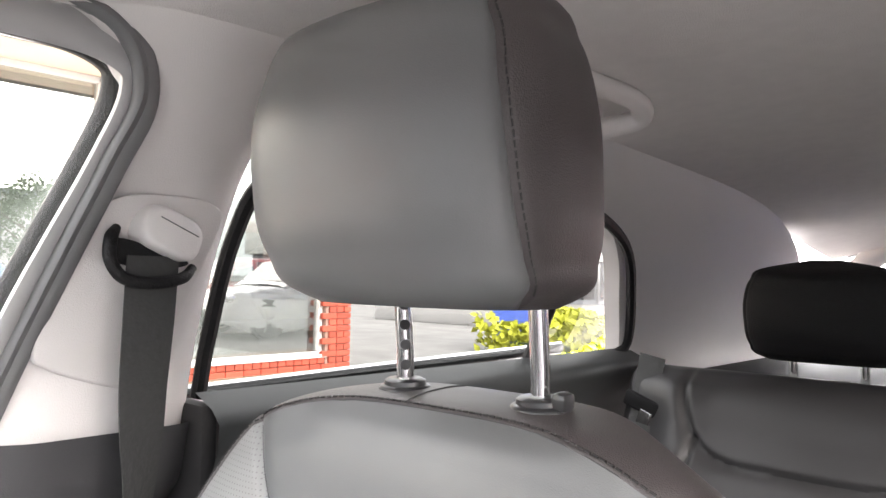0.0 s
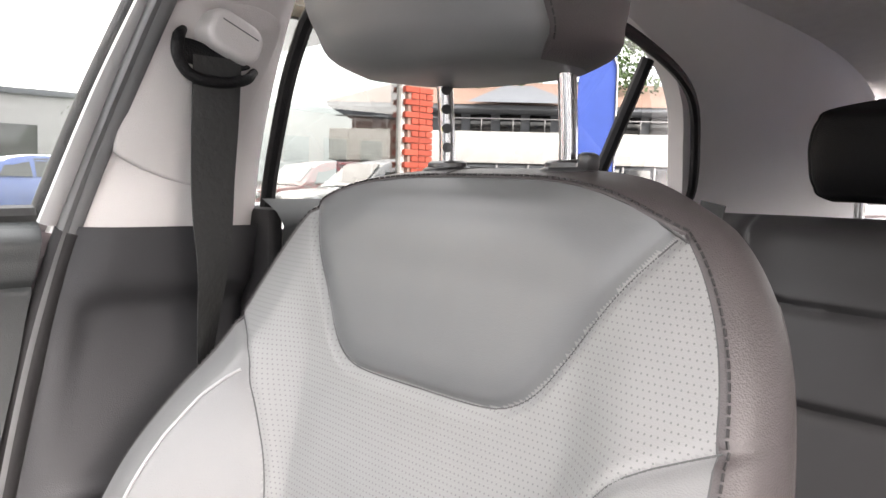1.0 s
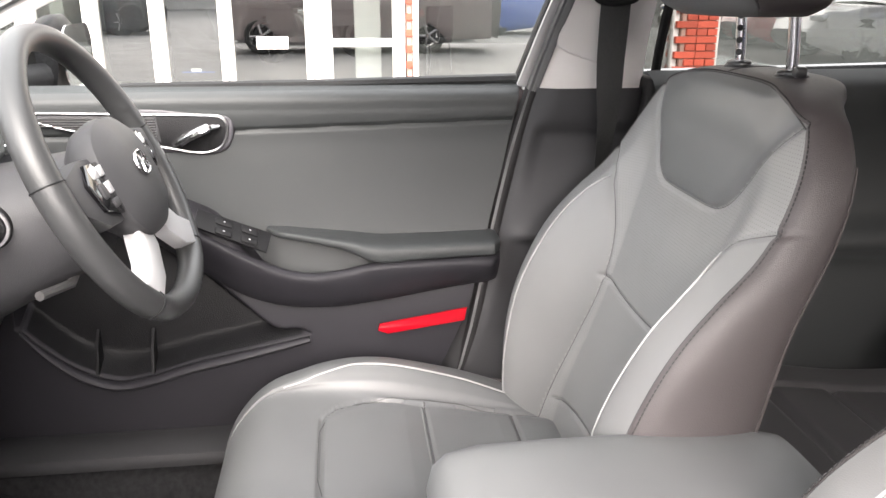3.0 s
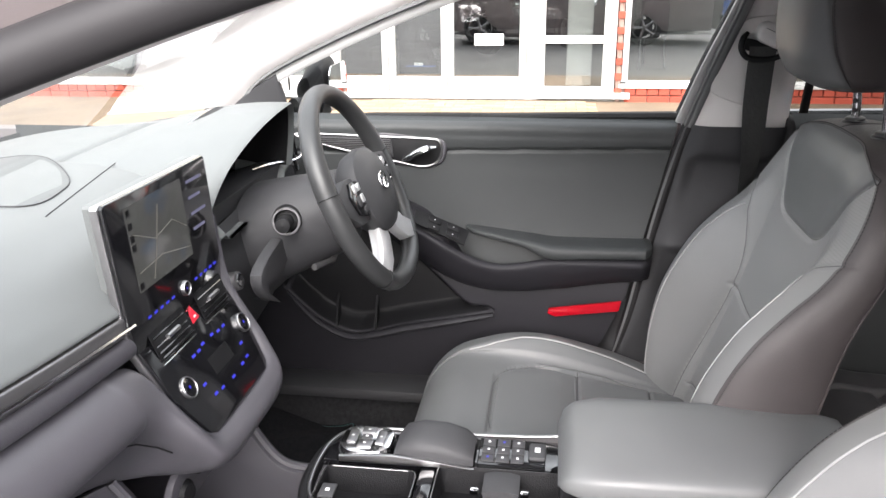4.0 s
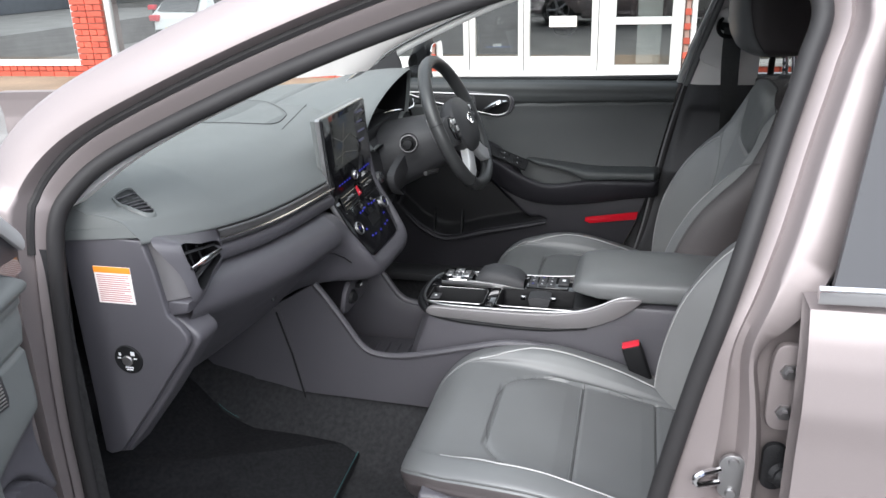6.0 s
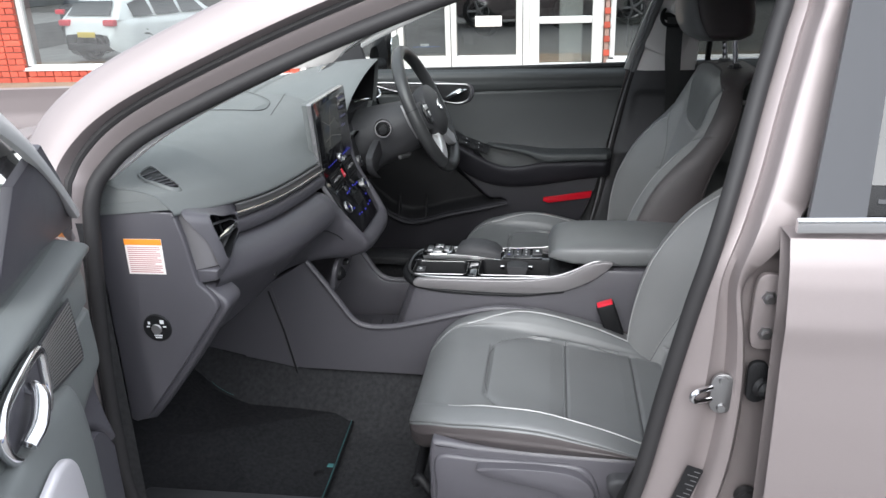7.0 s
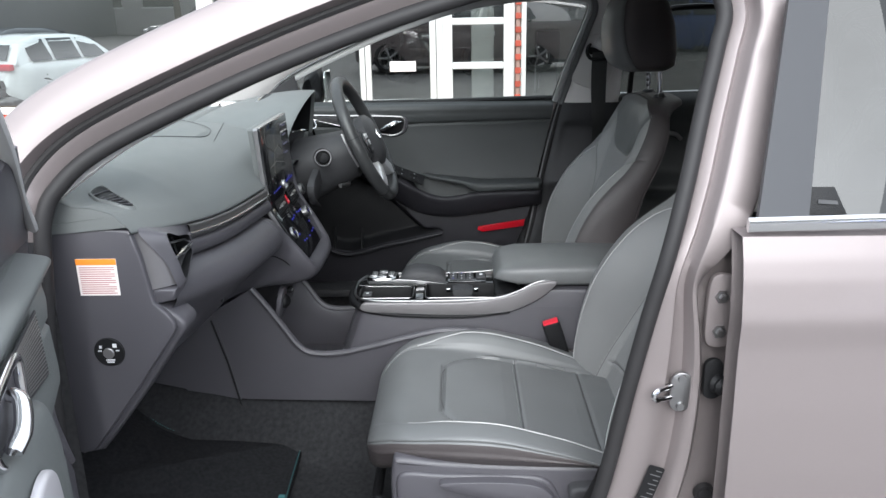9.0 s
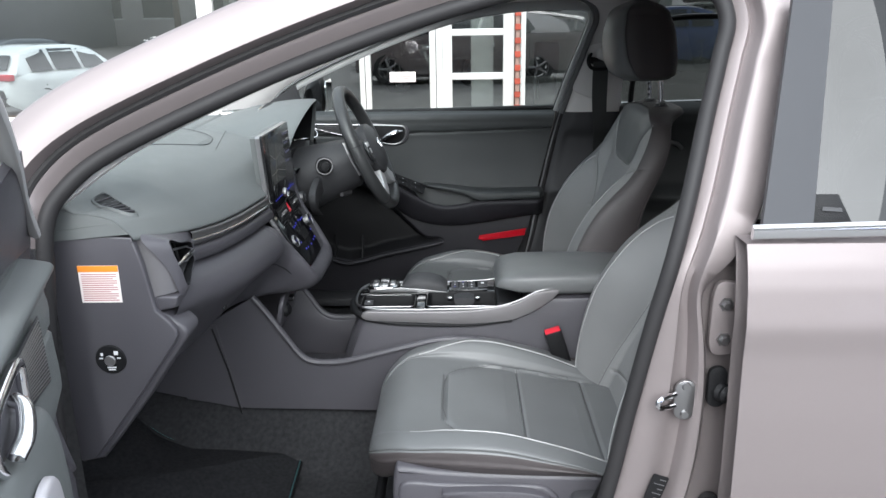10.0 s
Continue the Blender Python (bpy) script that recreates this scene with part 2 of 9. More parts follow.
BARK = material("bark", (0.09, 0.065, 0.045), rough=0.95, vary=0.3, noise_scale=20, bump=0.8, bump_scale=40)
RENDER_WHITE = material("house_render", (0.46, 0.45, 0.44), rough=0.85, vary=0.05, noise_scale=2, stain=0.12)
ROOF_TILE = material("roof_tile", (0.26, 0.16, 0.12), rough=0.85, vary=0.25, noise_scale=6)
ROOF_GREY = material("grey_roof", (0.16, 0.17, 0.19), rough=0.8, vary=0.2, noise_scale=5)
FLAG = material("blue_flag_cloth", (0.05, 0.10, 0.42), rough=0.8, vary=0.12, noise_scale=6)
PINK = material("pink_print", (0.75, 0.06, 0.28), rough=0.7)
TYRE = material("tyre_rubber", (0.015, 0.015, 0.015), rough=0.8, bump=0.3, bump_scale=60, vary=0.2, noise_scale=20)


# ---------------------------------------------------------------- mesh helpers
def finish(me, mat, smooth=True, angle=38):
    for mm in (mat if isinstance(mat, (list, tuple)) else [mat]):
        me.materials.append(mm)
    if smooth:
        me.polygons.foreach_set("use_smooth", [True] * len(me.polygons))
        me.set_sharp_from_angle(angle=radians(angle))
    me.update()
    return me


def part(name, bm, mat, parent=None, label="", smooth=True, angle=38, recalc=True):
    """Links a bmesh as one mesh object, under a thing or a part."""
    if recalc:
        bmesh.ops.recalc_face_normals(bm, faces=bm.faces)
    me = bpy.data.meshes.new(name)
    bm.to_mesh(me)
    bm.free()
    ob = new(name, finish(me, mat, smooth, angle))
    if parent is not None:
        ob.parent = parent
    if label:
        tagged(ob, label)
    return ob


def thing(name, label, category, place=(0, 0, 0), group="", kind=""):
    ob = new(name)
    ob.empty_display_size = 0.05
    ob.location = place
    return tagged(ob, label, category, group, kind)


def curve_through(xs, ys, x):
    """Smooth (Hermite) interpolation of ys over xs."""
    xs, ys, x = np.asarray(xs, float), np.asarray(ys, float), np.clip(np.asarray(x, float), xs[0], xs[-1])
    m = np.gradient(ys, xs)
    i = np.clip(np.searchsorted(xs, x, side="right") - 1, 0, len(xs) - 2)
    h = xs[i + 1] - xs[i]
    t = (x - xs[i]) / h
    return ((2 * t**3 - 3 * t**2 + 1) * ys[i] + (t**3 - 2 * t**2 + t) * h * m[i] + (-2 * t**3 + 3 * t**2) * ys[i + 1] + (t**3 - t**2) * h * m[i + 1])


def spline(points, n=8, closed=False):
    """Catmull-Rom through points; n samples a span."""
    p = np.asarray(points, float)
    k = len(p)
    out = []
    for i in range(k if closed else k - 1):
        if closed:
            a, b, c, d = p[i - 1], p[i], p[(i + 1) % k], p[(i + 2) % k]
        else:
            b, c = p[i], p[i + 1]
            a = p[i - 1] if i else 2 * b - c
            d = p[i + 2] if i + 2 < k else 2 * c - b
        for t in np.arange(n) / n:
            out.append(0.5 * (2 * b + (c - a) * t + (2 * a - 5 * b + 4 * c - d) * t * t + (3 * b - a - 3 * c + d) * t**3))
    if not closed:
        out.append(p[-1])
    return np.array(out)


def skin(bm, rows, around=False, cap=False):
    """Quads over rows of points; around: each row closes on itself; cap: the end rows are filled."""
    vs = [[bm.verts.new(Vector(q)) for q in r] for r in rows]
    for a, b in zip(vs, vs[1:]):
        n = len(a)
        for i in range(n if around else n - 1):
            j = (i + 1) % n
            try:
                bm.faces.new((a[i], a[j], b[j], b[i]))
            except ValueError:
                pass
    if cap:
        for r in (vs[0], vs[-1]):
            try:
                bm.faces.new(r)
            except ValueError:
                pass
    return vs


def tube(bm, points, r=0.005, n=8, flat=1.0, up=(0, 0, 1)):
    """A round bar along points; r may be a list."""
    p = [Vector(q) for q in points]
    rows = []
    side = None
    for i, q in enumerate(p):
        d = (p[min(i + 1, len(p) - 1)] - p[max(i - 1, 0)]).normalized()
        if side is None:
            side = d.cross(Vector(up))
            if side.length < 1e-3:
                side = d.cross(Vector((1, 0, 0)))
        side = (side - side.dot(d) * d).normalized()
        nor = side.cross(d)
        rr = r[i] if isinstance(r, (list, tuple, np.ndarray)) else r
        rows.append([q + side * math.cos(a) * rr + nor * math.sin(a) * rr * flat for a in np.arange(n) * 2 * math.pi / n])
    skin(bm, rows, around=True, cap=True)
    return bm


def bar(points, r=0.005, n=8, flat=1.0, up=(0, 0, 1)):
    return tube(bmesh.new(), points, r, n, flat, up)


def box(bm, c, s, bevel=0.0, m=None, seg=2):
    """A box with rounded edges."""
    r = bmesh.ops.create_cube(bm, size=1.0)
    vs = r["verts"]
    bmesh.ops.scale(bm, vec=s, verts=vs)
    if bevel:
        es = list({e for v in vs for e in v.link_edges})
        g = bmesh.ops.bevel(bm, geom=es, offset=bevel, segments=seg, affect="EDGES", profile=0.5)
        vs = list({v for f in g["faces"] for v in f.verts} | {v for v in vs if v.is_valid})
    mm = Matrix.Translation(c) @ (m or Matrix())
    bmesh.ops.transform(bm, matrix=mm, verts=vs)
    return bm


def rbox(c, s, bevel=0.004, m=None, seg=2):
    return box(bmesh.new(), c, s, bevel, m, seg)


def slab(outline, direction, bevel=0.0, seg=2, bm=None):
    """A flat shape (loop of 3D points) given thickness along a direction, its front edge rounded."""
    bm = bm or bmesh.new()
    a = [bm.verts.new(Vector(q)) for q in outline]
    f0 = bm.faces.new(a)
    g = bmesh.ops.extrude_face_region(bm, geom=[f0])
    vs = [v for v in g["geom"] if isinstance(v, bmesh.types.BMVert)]
    bmesh.ops.translate(bm, vec=Vector(direction), verts=vs)
    if bevel:
        es = list({e for v in vs for e in v.link_edges if e.other_vert(v) in vs})
        bmesh.ops.bevel(bm, geom=es, offset=bevel, segments=seg, affect="EDGES", profile=0.5)
    return bm


def lathe(bm, profile, m=Matrix(), n=24, cap=True):
    """A turned shape: (radius, height) pairs about z, placed by m."""
    rows = [[m @ Vector((r * math.cos(a), r * math.sin(a), h)) for a in np.arange(n) * 2 * math.pi / n] for r, h in profile]
    skin(bm, rows, around=True, cap=cap)
    return bm


def axis(p, d, spin=0):
    """A pose at p whose z points along d."""
    return Matrix.Translation(p) @ Vector(d).to_track_quat("Z", "Y").to_matrix().to_4x4() @ Matrix.Rotation(spin, 4, "Z")


def rounded(w, h, r, n=5):
    """A rounded rectangle's loop in 2D, centred."""
    out = []
    for cx, cy, a0 in ((w / 2 - r, h / 2 - r, 0), (-w / 2 + r, h / 2 - r, 90), (-w / 2 + r, -h / 2 + r, 180), (w / 2 - r, -h / 2 + r, 270)):
        for k in range(n + 1):
            a = radians(a0 + 90 * k / n)
            out.append((cx + r * math.cos(a), cy + r * math.sin(a)))
    return out


def dashes(points, step=0.0075, length=0.0048, r=0.0009, lift=(0, 0, 0)):
    """A row of stitches along a line."""
    p = np.asarray(points, float) + np.asarray(lift, float)
    seg = np.linalg.norm(np.diff(p, axis=0), axis=1)
    cum = np.r_[0, np.cumsum(seg)]
    bm = bmesh.new()
    s = 0.0
    while s + length < cum[-1]:
        a = [np.interp(s, cum, p[:, k]) for k in range(3)]
        b = [np.interp(s + length, cum, p[:, k]) for k in range(3)]
        tube(bm, [a, b], r, 5)
        s += step
    return bm


# ---------------------------------------------------------------- front seats
def sheet(name, P, mat, parent, label="", around=True, caps=True, slots=None, angle=60):
    """A fine mesh over an array of points (rows, columns, 3)."""
    nv, nu, _ = P.shape
    idx = np.arange(nv * nu).reshape(nv, nu)
    cols = nu if around else nu - 1
    a = idx[:-1, :cols]
    b = np.roll(idx, -1, 1)[:-1, :cols]
    c = np.roll(idx, -1, 1)[1:, :cols]
    d = idx[1:, :cols]
    faces = np.stack([a, b, c, d], -1).reshape(-1, 4)
    fl = faces.tolist()
    if caps:
        fl += [idx[0, ::-1].tolist(), idx[-1].tolist()]
    me = bpy.data.meshes.new(name)
    me.from_pydata(P.reshape(-1, 3).tolist(), [], fl)
    finish(me, mat, True, angle)
    if slots is not None:
        s = list(slots.reshape(-1).astype(int)) + ([0, 0] if caps else [])
        me.polygons.foreach_set("material_index", s)
    ob = new(name, me)
    ob.parent = parent
    if label:
        tagged(ob, label)
    return ob


def normals_of(P):
    du = np.roll(P, -1, 1) - np.roll(P, 1, 1)
    dv = np.gradient(P, axis=0)
    n = np.cross(du, dv)
    return n / (np.linalg.norm(n, axis=-1, keepdims=True) + 1e-9)


def half_profile(ctrl, k=11):
    """ctrl (rows, points, 2) -> closed loop samples (rows, samples, 2), mirrored about x = 0."""
    half = np.stack([spline(c, k) for c in ctrl])
    left = half[:, -2:0:-1].copy()
    left[..., 0] *= -1
    return np.concatenate([half, left], 1)


def groove(d, depth=0.0042, width=0.0034):
    return -depth * np.exp(-(d / width) ** 2)


SEAT_EDGE_Z = [0.40, 0.50, 0.60, 0.70, 0.78, 0.82, 0.86, 0.89, 0.92, 0.95, 0.98, 1.00]
SEAT_EDGE_X = [0.252, 0.261, 0.266, 0.266, 0.263, 0.259, 0.252, 0.245, 0.237, 0.225, 0.207, 0.190]
SEAT_EDGE_Y = [0.280, 0.282, 0.274, 0.246, 0.201, 0.166, 0.126, 0.104, 0.088, 0.074, 0.062, 0.054]
SEAT_CREST_Z = [0.40, 0.50, 0.60, 0.66, 0.70, 0.74, 0.77, 0.80, 0.83, 0.86, 0.90, 0.95, 1.026]
SEAT_CREST_Y = [0.285, 0.292, 0.286, 0.273, 0.257, 0.236, 0.217, 0.192, 0.163, 0.132, 0.100, 0.079, 0.045]
SEAT_LEAN = ([0.40, 0.50, 0.60, 0.70, 0.80, 0.88, 0.95, 1.0, 1.016, 1.026], [0.225, 0.205, 0.178, 0.150, 0.118, 0.092, 0.075, 0.060, 0.050, 0.036])
SEAT_INSERT = ([0.40, 0.50, 0.60, 0.69, 0.75, 0.80, 0.84, 0.87, 0.89], [0.176, 0.163, 0.145, 0.131, 0.138, 0.157, 0.180, 0.206, 0.250])
PAD_LINE = [(0.0, 0.8690), (0.05, 0.8692), (0.080, 0.8715), (0.100, 0.8790), (0.115, 0.8915), (0.130, 0.912), (0.146, 0.936), (0.166, 0.964), (0.186, 0.988), (0.20, 1.004)]


def near_line(ax, zz, line):
    """Distance of points (ax, zz) from a line of (x, z) points."""
    d = np.full(ax.shape, 9.0)
    for (x0, z0), (x1, z1) in zip(line[:-1], line[1:]):
        ex, ez = x1 - x0, z1 - z0
        t = np.clip(((ax - x0) * ex + (zz - z0) * ez) / (ex * ex + ez * ez + 1e-12), 0, 1)
        d = np.minimum(d, np.hypot(ax - x0 - t * ex, zz - z0 - t * ez))
    return d


SEAT_LINES = {
    "pad": spline(PAD_LINE, 6),
    "insert": np.array([(float(curve_through(*SEAT_INSERT, q)), q) for q in np.linspace(0.42, 0.889, 70)]),
    "middle": np.array([(q, 0.696 + 0.010 * (q / 0.130) ** 2) for q in np.linspace(0, 0.134, 20)]),
    "low": np.array([(q, 0.500 - 0.020 * (q / 0.15) ** 2) for q in np.linspace(0, 0.155, 20)]),
}


def seat_front(x, zz):
    """Depth of the backrest's padded front at (x, z)."""
    ax = np.abs(x)
    E = curve_through(SEAT_EDGE_Z, SEAT_EDGE_X, zz)
    yc = curve_through(*SEAT_LEAN, zz)
    ye = np.minimum(curve_through(SEAT_EDGE_Z, SEAT_EDGE_Y, zz), 9)
    yr = curve_through(SEAT_CREST_Z, SEAT_CREST_Y, zz)
    c = E - 0.047
    a = np.minimum(curve_through([0.40, 0.50, 0.60, 0.69, 0.75, 0.80, 0.86, 0.92, 1.03], [0.176, 0.163, 0.145, 0.131, 0.137, 0.148, 0.160, 0.165, 0.15], zz), c - 0.035)
    t1 = np.clip((ax - a * 0.86) / (c - a * 0.86), 0, 1)
    rise = t1 * t1 * (3 - 2 * t1) * 0.75 + 0.25 * t1 ** 1.4
    t2 = np.clip((ax - c) / (E - c), 0, 1)
    y = yc + (yr - yc) * rise + (ye - yr) * (t2 ** 1.8)
    dp = near_line(ax, zz, SEAT_LINES["pad"])
    pad_half = np.interp(zz, [p[1] for p in SEAT_LINES["pad"]], [p[0] for p in SEAT_LINES["pad"]], left=-1)
    inside = ax < pad_half
    y = y + groove(dp, 0.0050, 0.0042) + np.where(inside, 0.005 * (1 - np.exp(-(dp / 0.014) ** 2)), 0)
    di = near_line(ax, zz, SEAT_LINES["insert"])
    y = y + np.where(~inside, groove(di, 0.0040, 0.0038), 0)
    y = y + groove(near_line(ax, zz, SEAT_LINES["middle"]), 0.0042, 0.004) + groove(near_line(ax, zz, SEAT_LINES["low"]), 0.0042, 0.004)
    return y, inside


def seat_backrest(seat, inner):
    nv, nu = 280, 221
    v = np.linspace(0, 1, nv)
    u = np.linspace(-1, 1, nu)
    zb = 0.40 + (1.026 - 0.40) * v
    D = 0.036 * np.clip((zb - 0.78) / (1.026 - 0.78), 0, 1) ** 1.6
    X = curve_through(SEAT_EDGE_Z, SEAT_EDGE_X, zb - D)
    x = u[None] * X[:, None]
    zz = zb[:, None] - D[:, None] * np.abs(u)[None] ** 3.5
    y, in_pad = seat_front(x, zz)
    P = np.stack([x, y, zz], -1)
    ax = np.abs(x)
    A = curve_through(*SEAT_INSERT, np.minimum(zz, 0.8895))
    perf = ~in_pad & ((ax < A) | (zz > 0.8895)) & (zz < 0.993)
    slots = np.where(perf, 1, np.where(in_pad, 2, 0))[:-1, :-1]
    back = sheet("backrest", P, [LEATHER, PERF, LEATHER_HEAD], seat, "grey leather backrest with perforated centre and raised bolsters", around=False, caps=False, slots=slots)
    # the side band wraps from the stitched edge round to the rear panel
    loop = np.concatenate([P[:-1, 0], P[-1, ::4], P[-2::-1, -1]])
    tan = np.gradient(loop, axis=0)
    nor = np.stack([-tan[:, 2], 0 * tan[:, 0], tan[:, 0]], -1)
    nor /= np.linalg.norm(nor, axis=-1, keepdims=True) + 1e-9
    for _ in range(30):
        nor[1:-1] = (nor[:-2] + 2 * nor[1:-1] + nor[2:]) / 4
    nor /= np.linalg.norm(nor, axis=-1, keepdims=True) + 1e-9
    yb = curve_through(*SEAT_LEAN, loop[:, 2]) - curve_through([0.40, 0.55, 0.70, 0.80, 0.85, 0.90, 0.95, 0.985, 1.03], [0.070, 0.066, 0.050, 0.043, 0.050, 0.058, 0.062, 0.058, 0.052], loop[:, 2])
    # deeper in the middle, where the headrest's posts go in
    mid = np.clip((0.195 - np.abs(loop[:, 0])) / 0.115, 0, 1) * np.clip((loop[:, 2] - 0.97) / 0.02, 0, 1)
    yb = yb - 0.037 * mid * mid * (3 - 2 * mid)
    up = np.clip(nor[:, 2], 0, 1)
    reach = 0.021 * (1 - up) + 0.009 * up
    bands = [(-0.05, 0.0), (0.16, 0.012), (0.30, 0.035), (0.52, 0.10), (0.74, 0.20), (0.90, 0.34), (1.0, 0.52), (0.96, 0.70), (0.80, 0.85), (0.50, 0.95), (0.0, 1.0), (-0.9, 1.03)]
    rows = []
    for o, s in bands:
        q = loop + nor * (reach * o)[:, None]
        q[:, 1] = loop[:, 1] + (yb - loop[:, 1]) * s
        rows.append(q)
    fine = np.stack([spline(np.stack([r[i] for r in rows]), 3) for i in range(len(loop))], 1)
    sheet("side_band", fine, LEATHER_SIDE, back, "brown grey leather side band of the backrest", around=False, caps=False)
    rear = [fine[-1] * np.array([f, 1, 1]) for f in (1, 0.8, 0.5, 0.2, 0.0)]
    sheet("rear_panel", np.array(rear), LEATHER_SIDE, back, around=False, caps=False)
    half = len(loop) // 2
    part("welt", bar(loop[::3] + np.array([0, -0.0008, 0]), 0.0009, 5), SEAM, back)
    part("stitching", dashes(fine[5, 4:-4] + nor[4:-4] * 0.0007, 0.0060, 0.0042, 0.0009), STITCH, back, "twisted grey thread along the edge")
    for sl in (slice(20, nv - 22), slice(-nv + 22, -20)):
        part("piping", bar(fine[27, sl][::3] + nor[sl][::3] * 0.001, 0.0017, 5), LEATHER_SIDE, back, "grey welt at the back edge")

    def on_front(xv, zv):
        xv, zv = np.asarray(xv, float), np.asarray(zv, float)
        yv, _ = seat_front(xv, zv)
        return np.stack([xv, yv + 0.0003, zv], -1)
    for side in (1, -1):
        q = np.linspace(0.44, 0.852, 70)
        cx = np.interp(q, [0.44, 0.80, 0.83, 0.848, 0.852], [0.214, 0.214, 0.208, 0.196, 0.192])
        pts = on_front(side * cx, q)
        part("piping", bar(pts + np.array([0, 0.0008, 0]), 0.0014, 6), PIPING, back, "light grey piping along the bolster")
        for key in ("insert", "pad"):
            ln = SEAT_LINES[key]
            ln = ln[ln[:, 1] < 0.992]
            part("seam", bar(on_front(side * ln[:, 0], ln[:, 1]) - np.array([0, 0.0004, 0]), 0.0008, 5), SEAM, back)
    for key in ("middle", "low"):
        ln = SEAT_LINES[key]
        ln = np.concatenate([ln[:0:-1] * np.array([-1, 1]), ln])
        part("seam", bar(on_front(ln[:, 0], ln[:, 1]), 0.0007, 5), SEAM, back)
    # short cross seam on the top between the posts
    i = half + 4
    part("seam", bar(fine[6:24:2, i] + np.array([0, 0, 0.0004]), 0.0007, 5), SEAM, back)
    return back


def headrest_shape(seat, name, x0, y0, z0, wide=0.121, tall=0.182, deep=0.118, mats=(LEATHER, LEATHER_SIDE), stitched=True, label=""):
    """A padded head restraint: rounded slices from its bottom up."""
    rows, N = [], 120
    seam_at = int(N * 0.092)
    v = np.linspace(0, 1, 46)
    w = curve_through([0, 0.04, 0.15, 0.38, 0.6, 0.8, 0.92, 1.0], [0.72, 0.86, 0.95, 1.0, 1.0, 0.92, 0.76, 0.20], v) * wide
    fr = curve_through([0, 0.04, 0.15, 0.4, 0.7, 0.9, 1.0], [0.30, 0.40, 0.50, 0.56, 0.50, 0.34, 0.05], v) * deep
    bk = curve_through([0, 0.04, 0.15, 0.4, 0.7, 0.9, 1.0], [-0.38, -0.47, -0.52, -0.52, -0.45, -0.30, -0.02], v) * deep
    for i, q in enumerate(v):
        th = np.arange(N) * 2 * math.pi / N
        if stitched:
            # the side seams spread towards the bottom
            sa, sb = seam_at * 2 * math.pi / N, radians(float(np.interp(q, [0, 0.25, 0.6, 1], [18, 27, 35, 42])))
            th = np.interp(th, [0, sa, math.pi - sa, math.pi, 2 * math.pi], [0, sb, math.pi - sb, math.pi, 2 * math.pi])
        c, s = np.cos(th), np.sin(th)
        e = 2 / 3.0
        x = np.sign(c) * np.abs(c) ** e * w[i]
        mid, dep = (fr[i] + bk[i]) / 2, (fr[i] - bk[i]) / 2
        # the sides taper towards the back
        yy = np.sign(s) * np.abs(s) ** e * dep + mid
        taper = 1 - 0.16 * np.clip((fr[i] - yy) / (fr[i] - bk[i] + 1e-6), 0, 1)
        rows.append(np.stack([x0 + x * taper, y0 + yy + 0.012 * (q - 0.5), np.full(N, z0 + q * tall)], -1))
    P = np.array(rows)
    Nn = normals_of(P)
    cen = np.array([x0, y0, z0 + tall / 2])
    Nn *= np.sign((Nn * (P - cen)).sum(-1, keepdims=True))
    seam = seam_at
    dist = np.minimum(np.abs(np.arange(N) - seam), np.abs(np.arange(N) - (N // 2 - seam))) * (2 * math.pi * wide / N) * 0.8
    P = P + Nn * (groove(dist, 0.0034, 0.004)[None] * (v[:, None] > 0.02))[..., None]
    side = (np.arange(N) < seam) | (np.arange(N) > N // 2 - seam - 1)
    slots = np.broadcast_to(np.where(side, 1, 0)[None], (len(v) - 1, N))
    hr = sheet(name, P, list(mats), seat, label, slots=slots)
    if stitched:
        for col, dx in ((seam - 1, 1), (N // 2 - seam + 1, -1)):
            part("stitching", dashes(P[2:-3, col] + Nn[2:-3, col] * 0.0006, 0.0058, 0.0042, 0.0007), STITCH, hr)
    return hr


CUSH_Y = np.linspace(0.10, 0.752, 320)


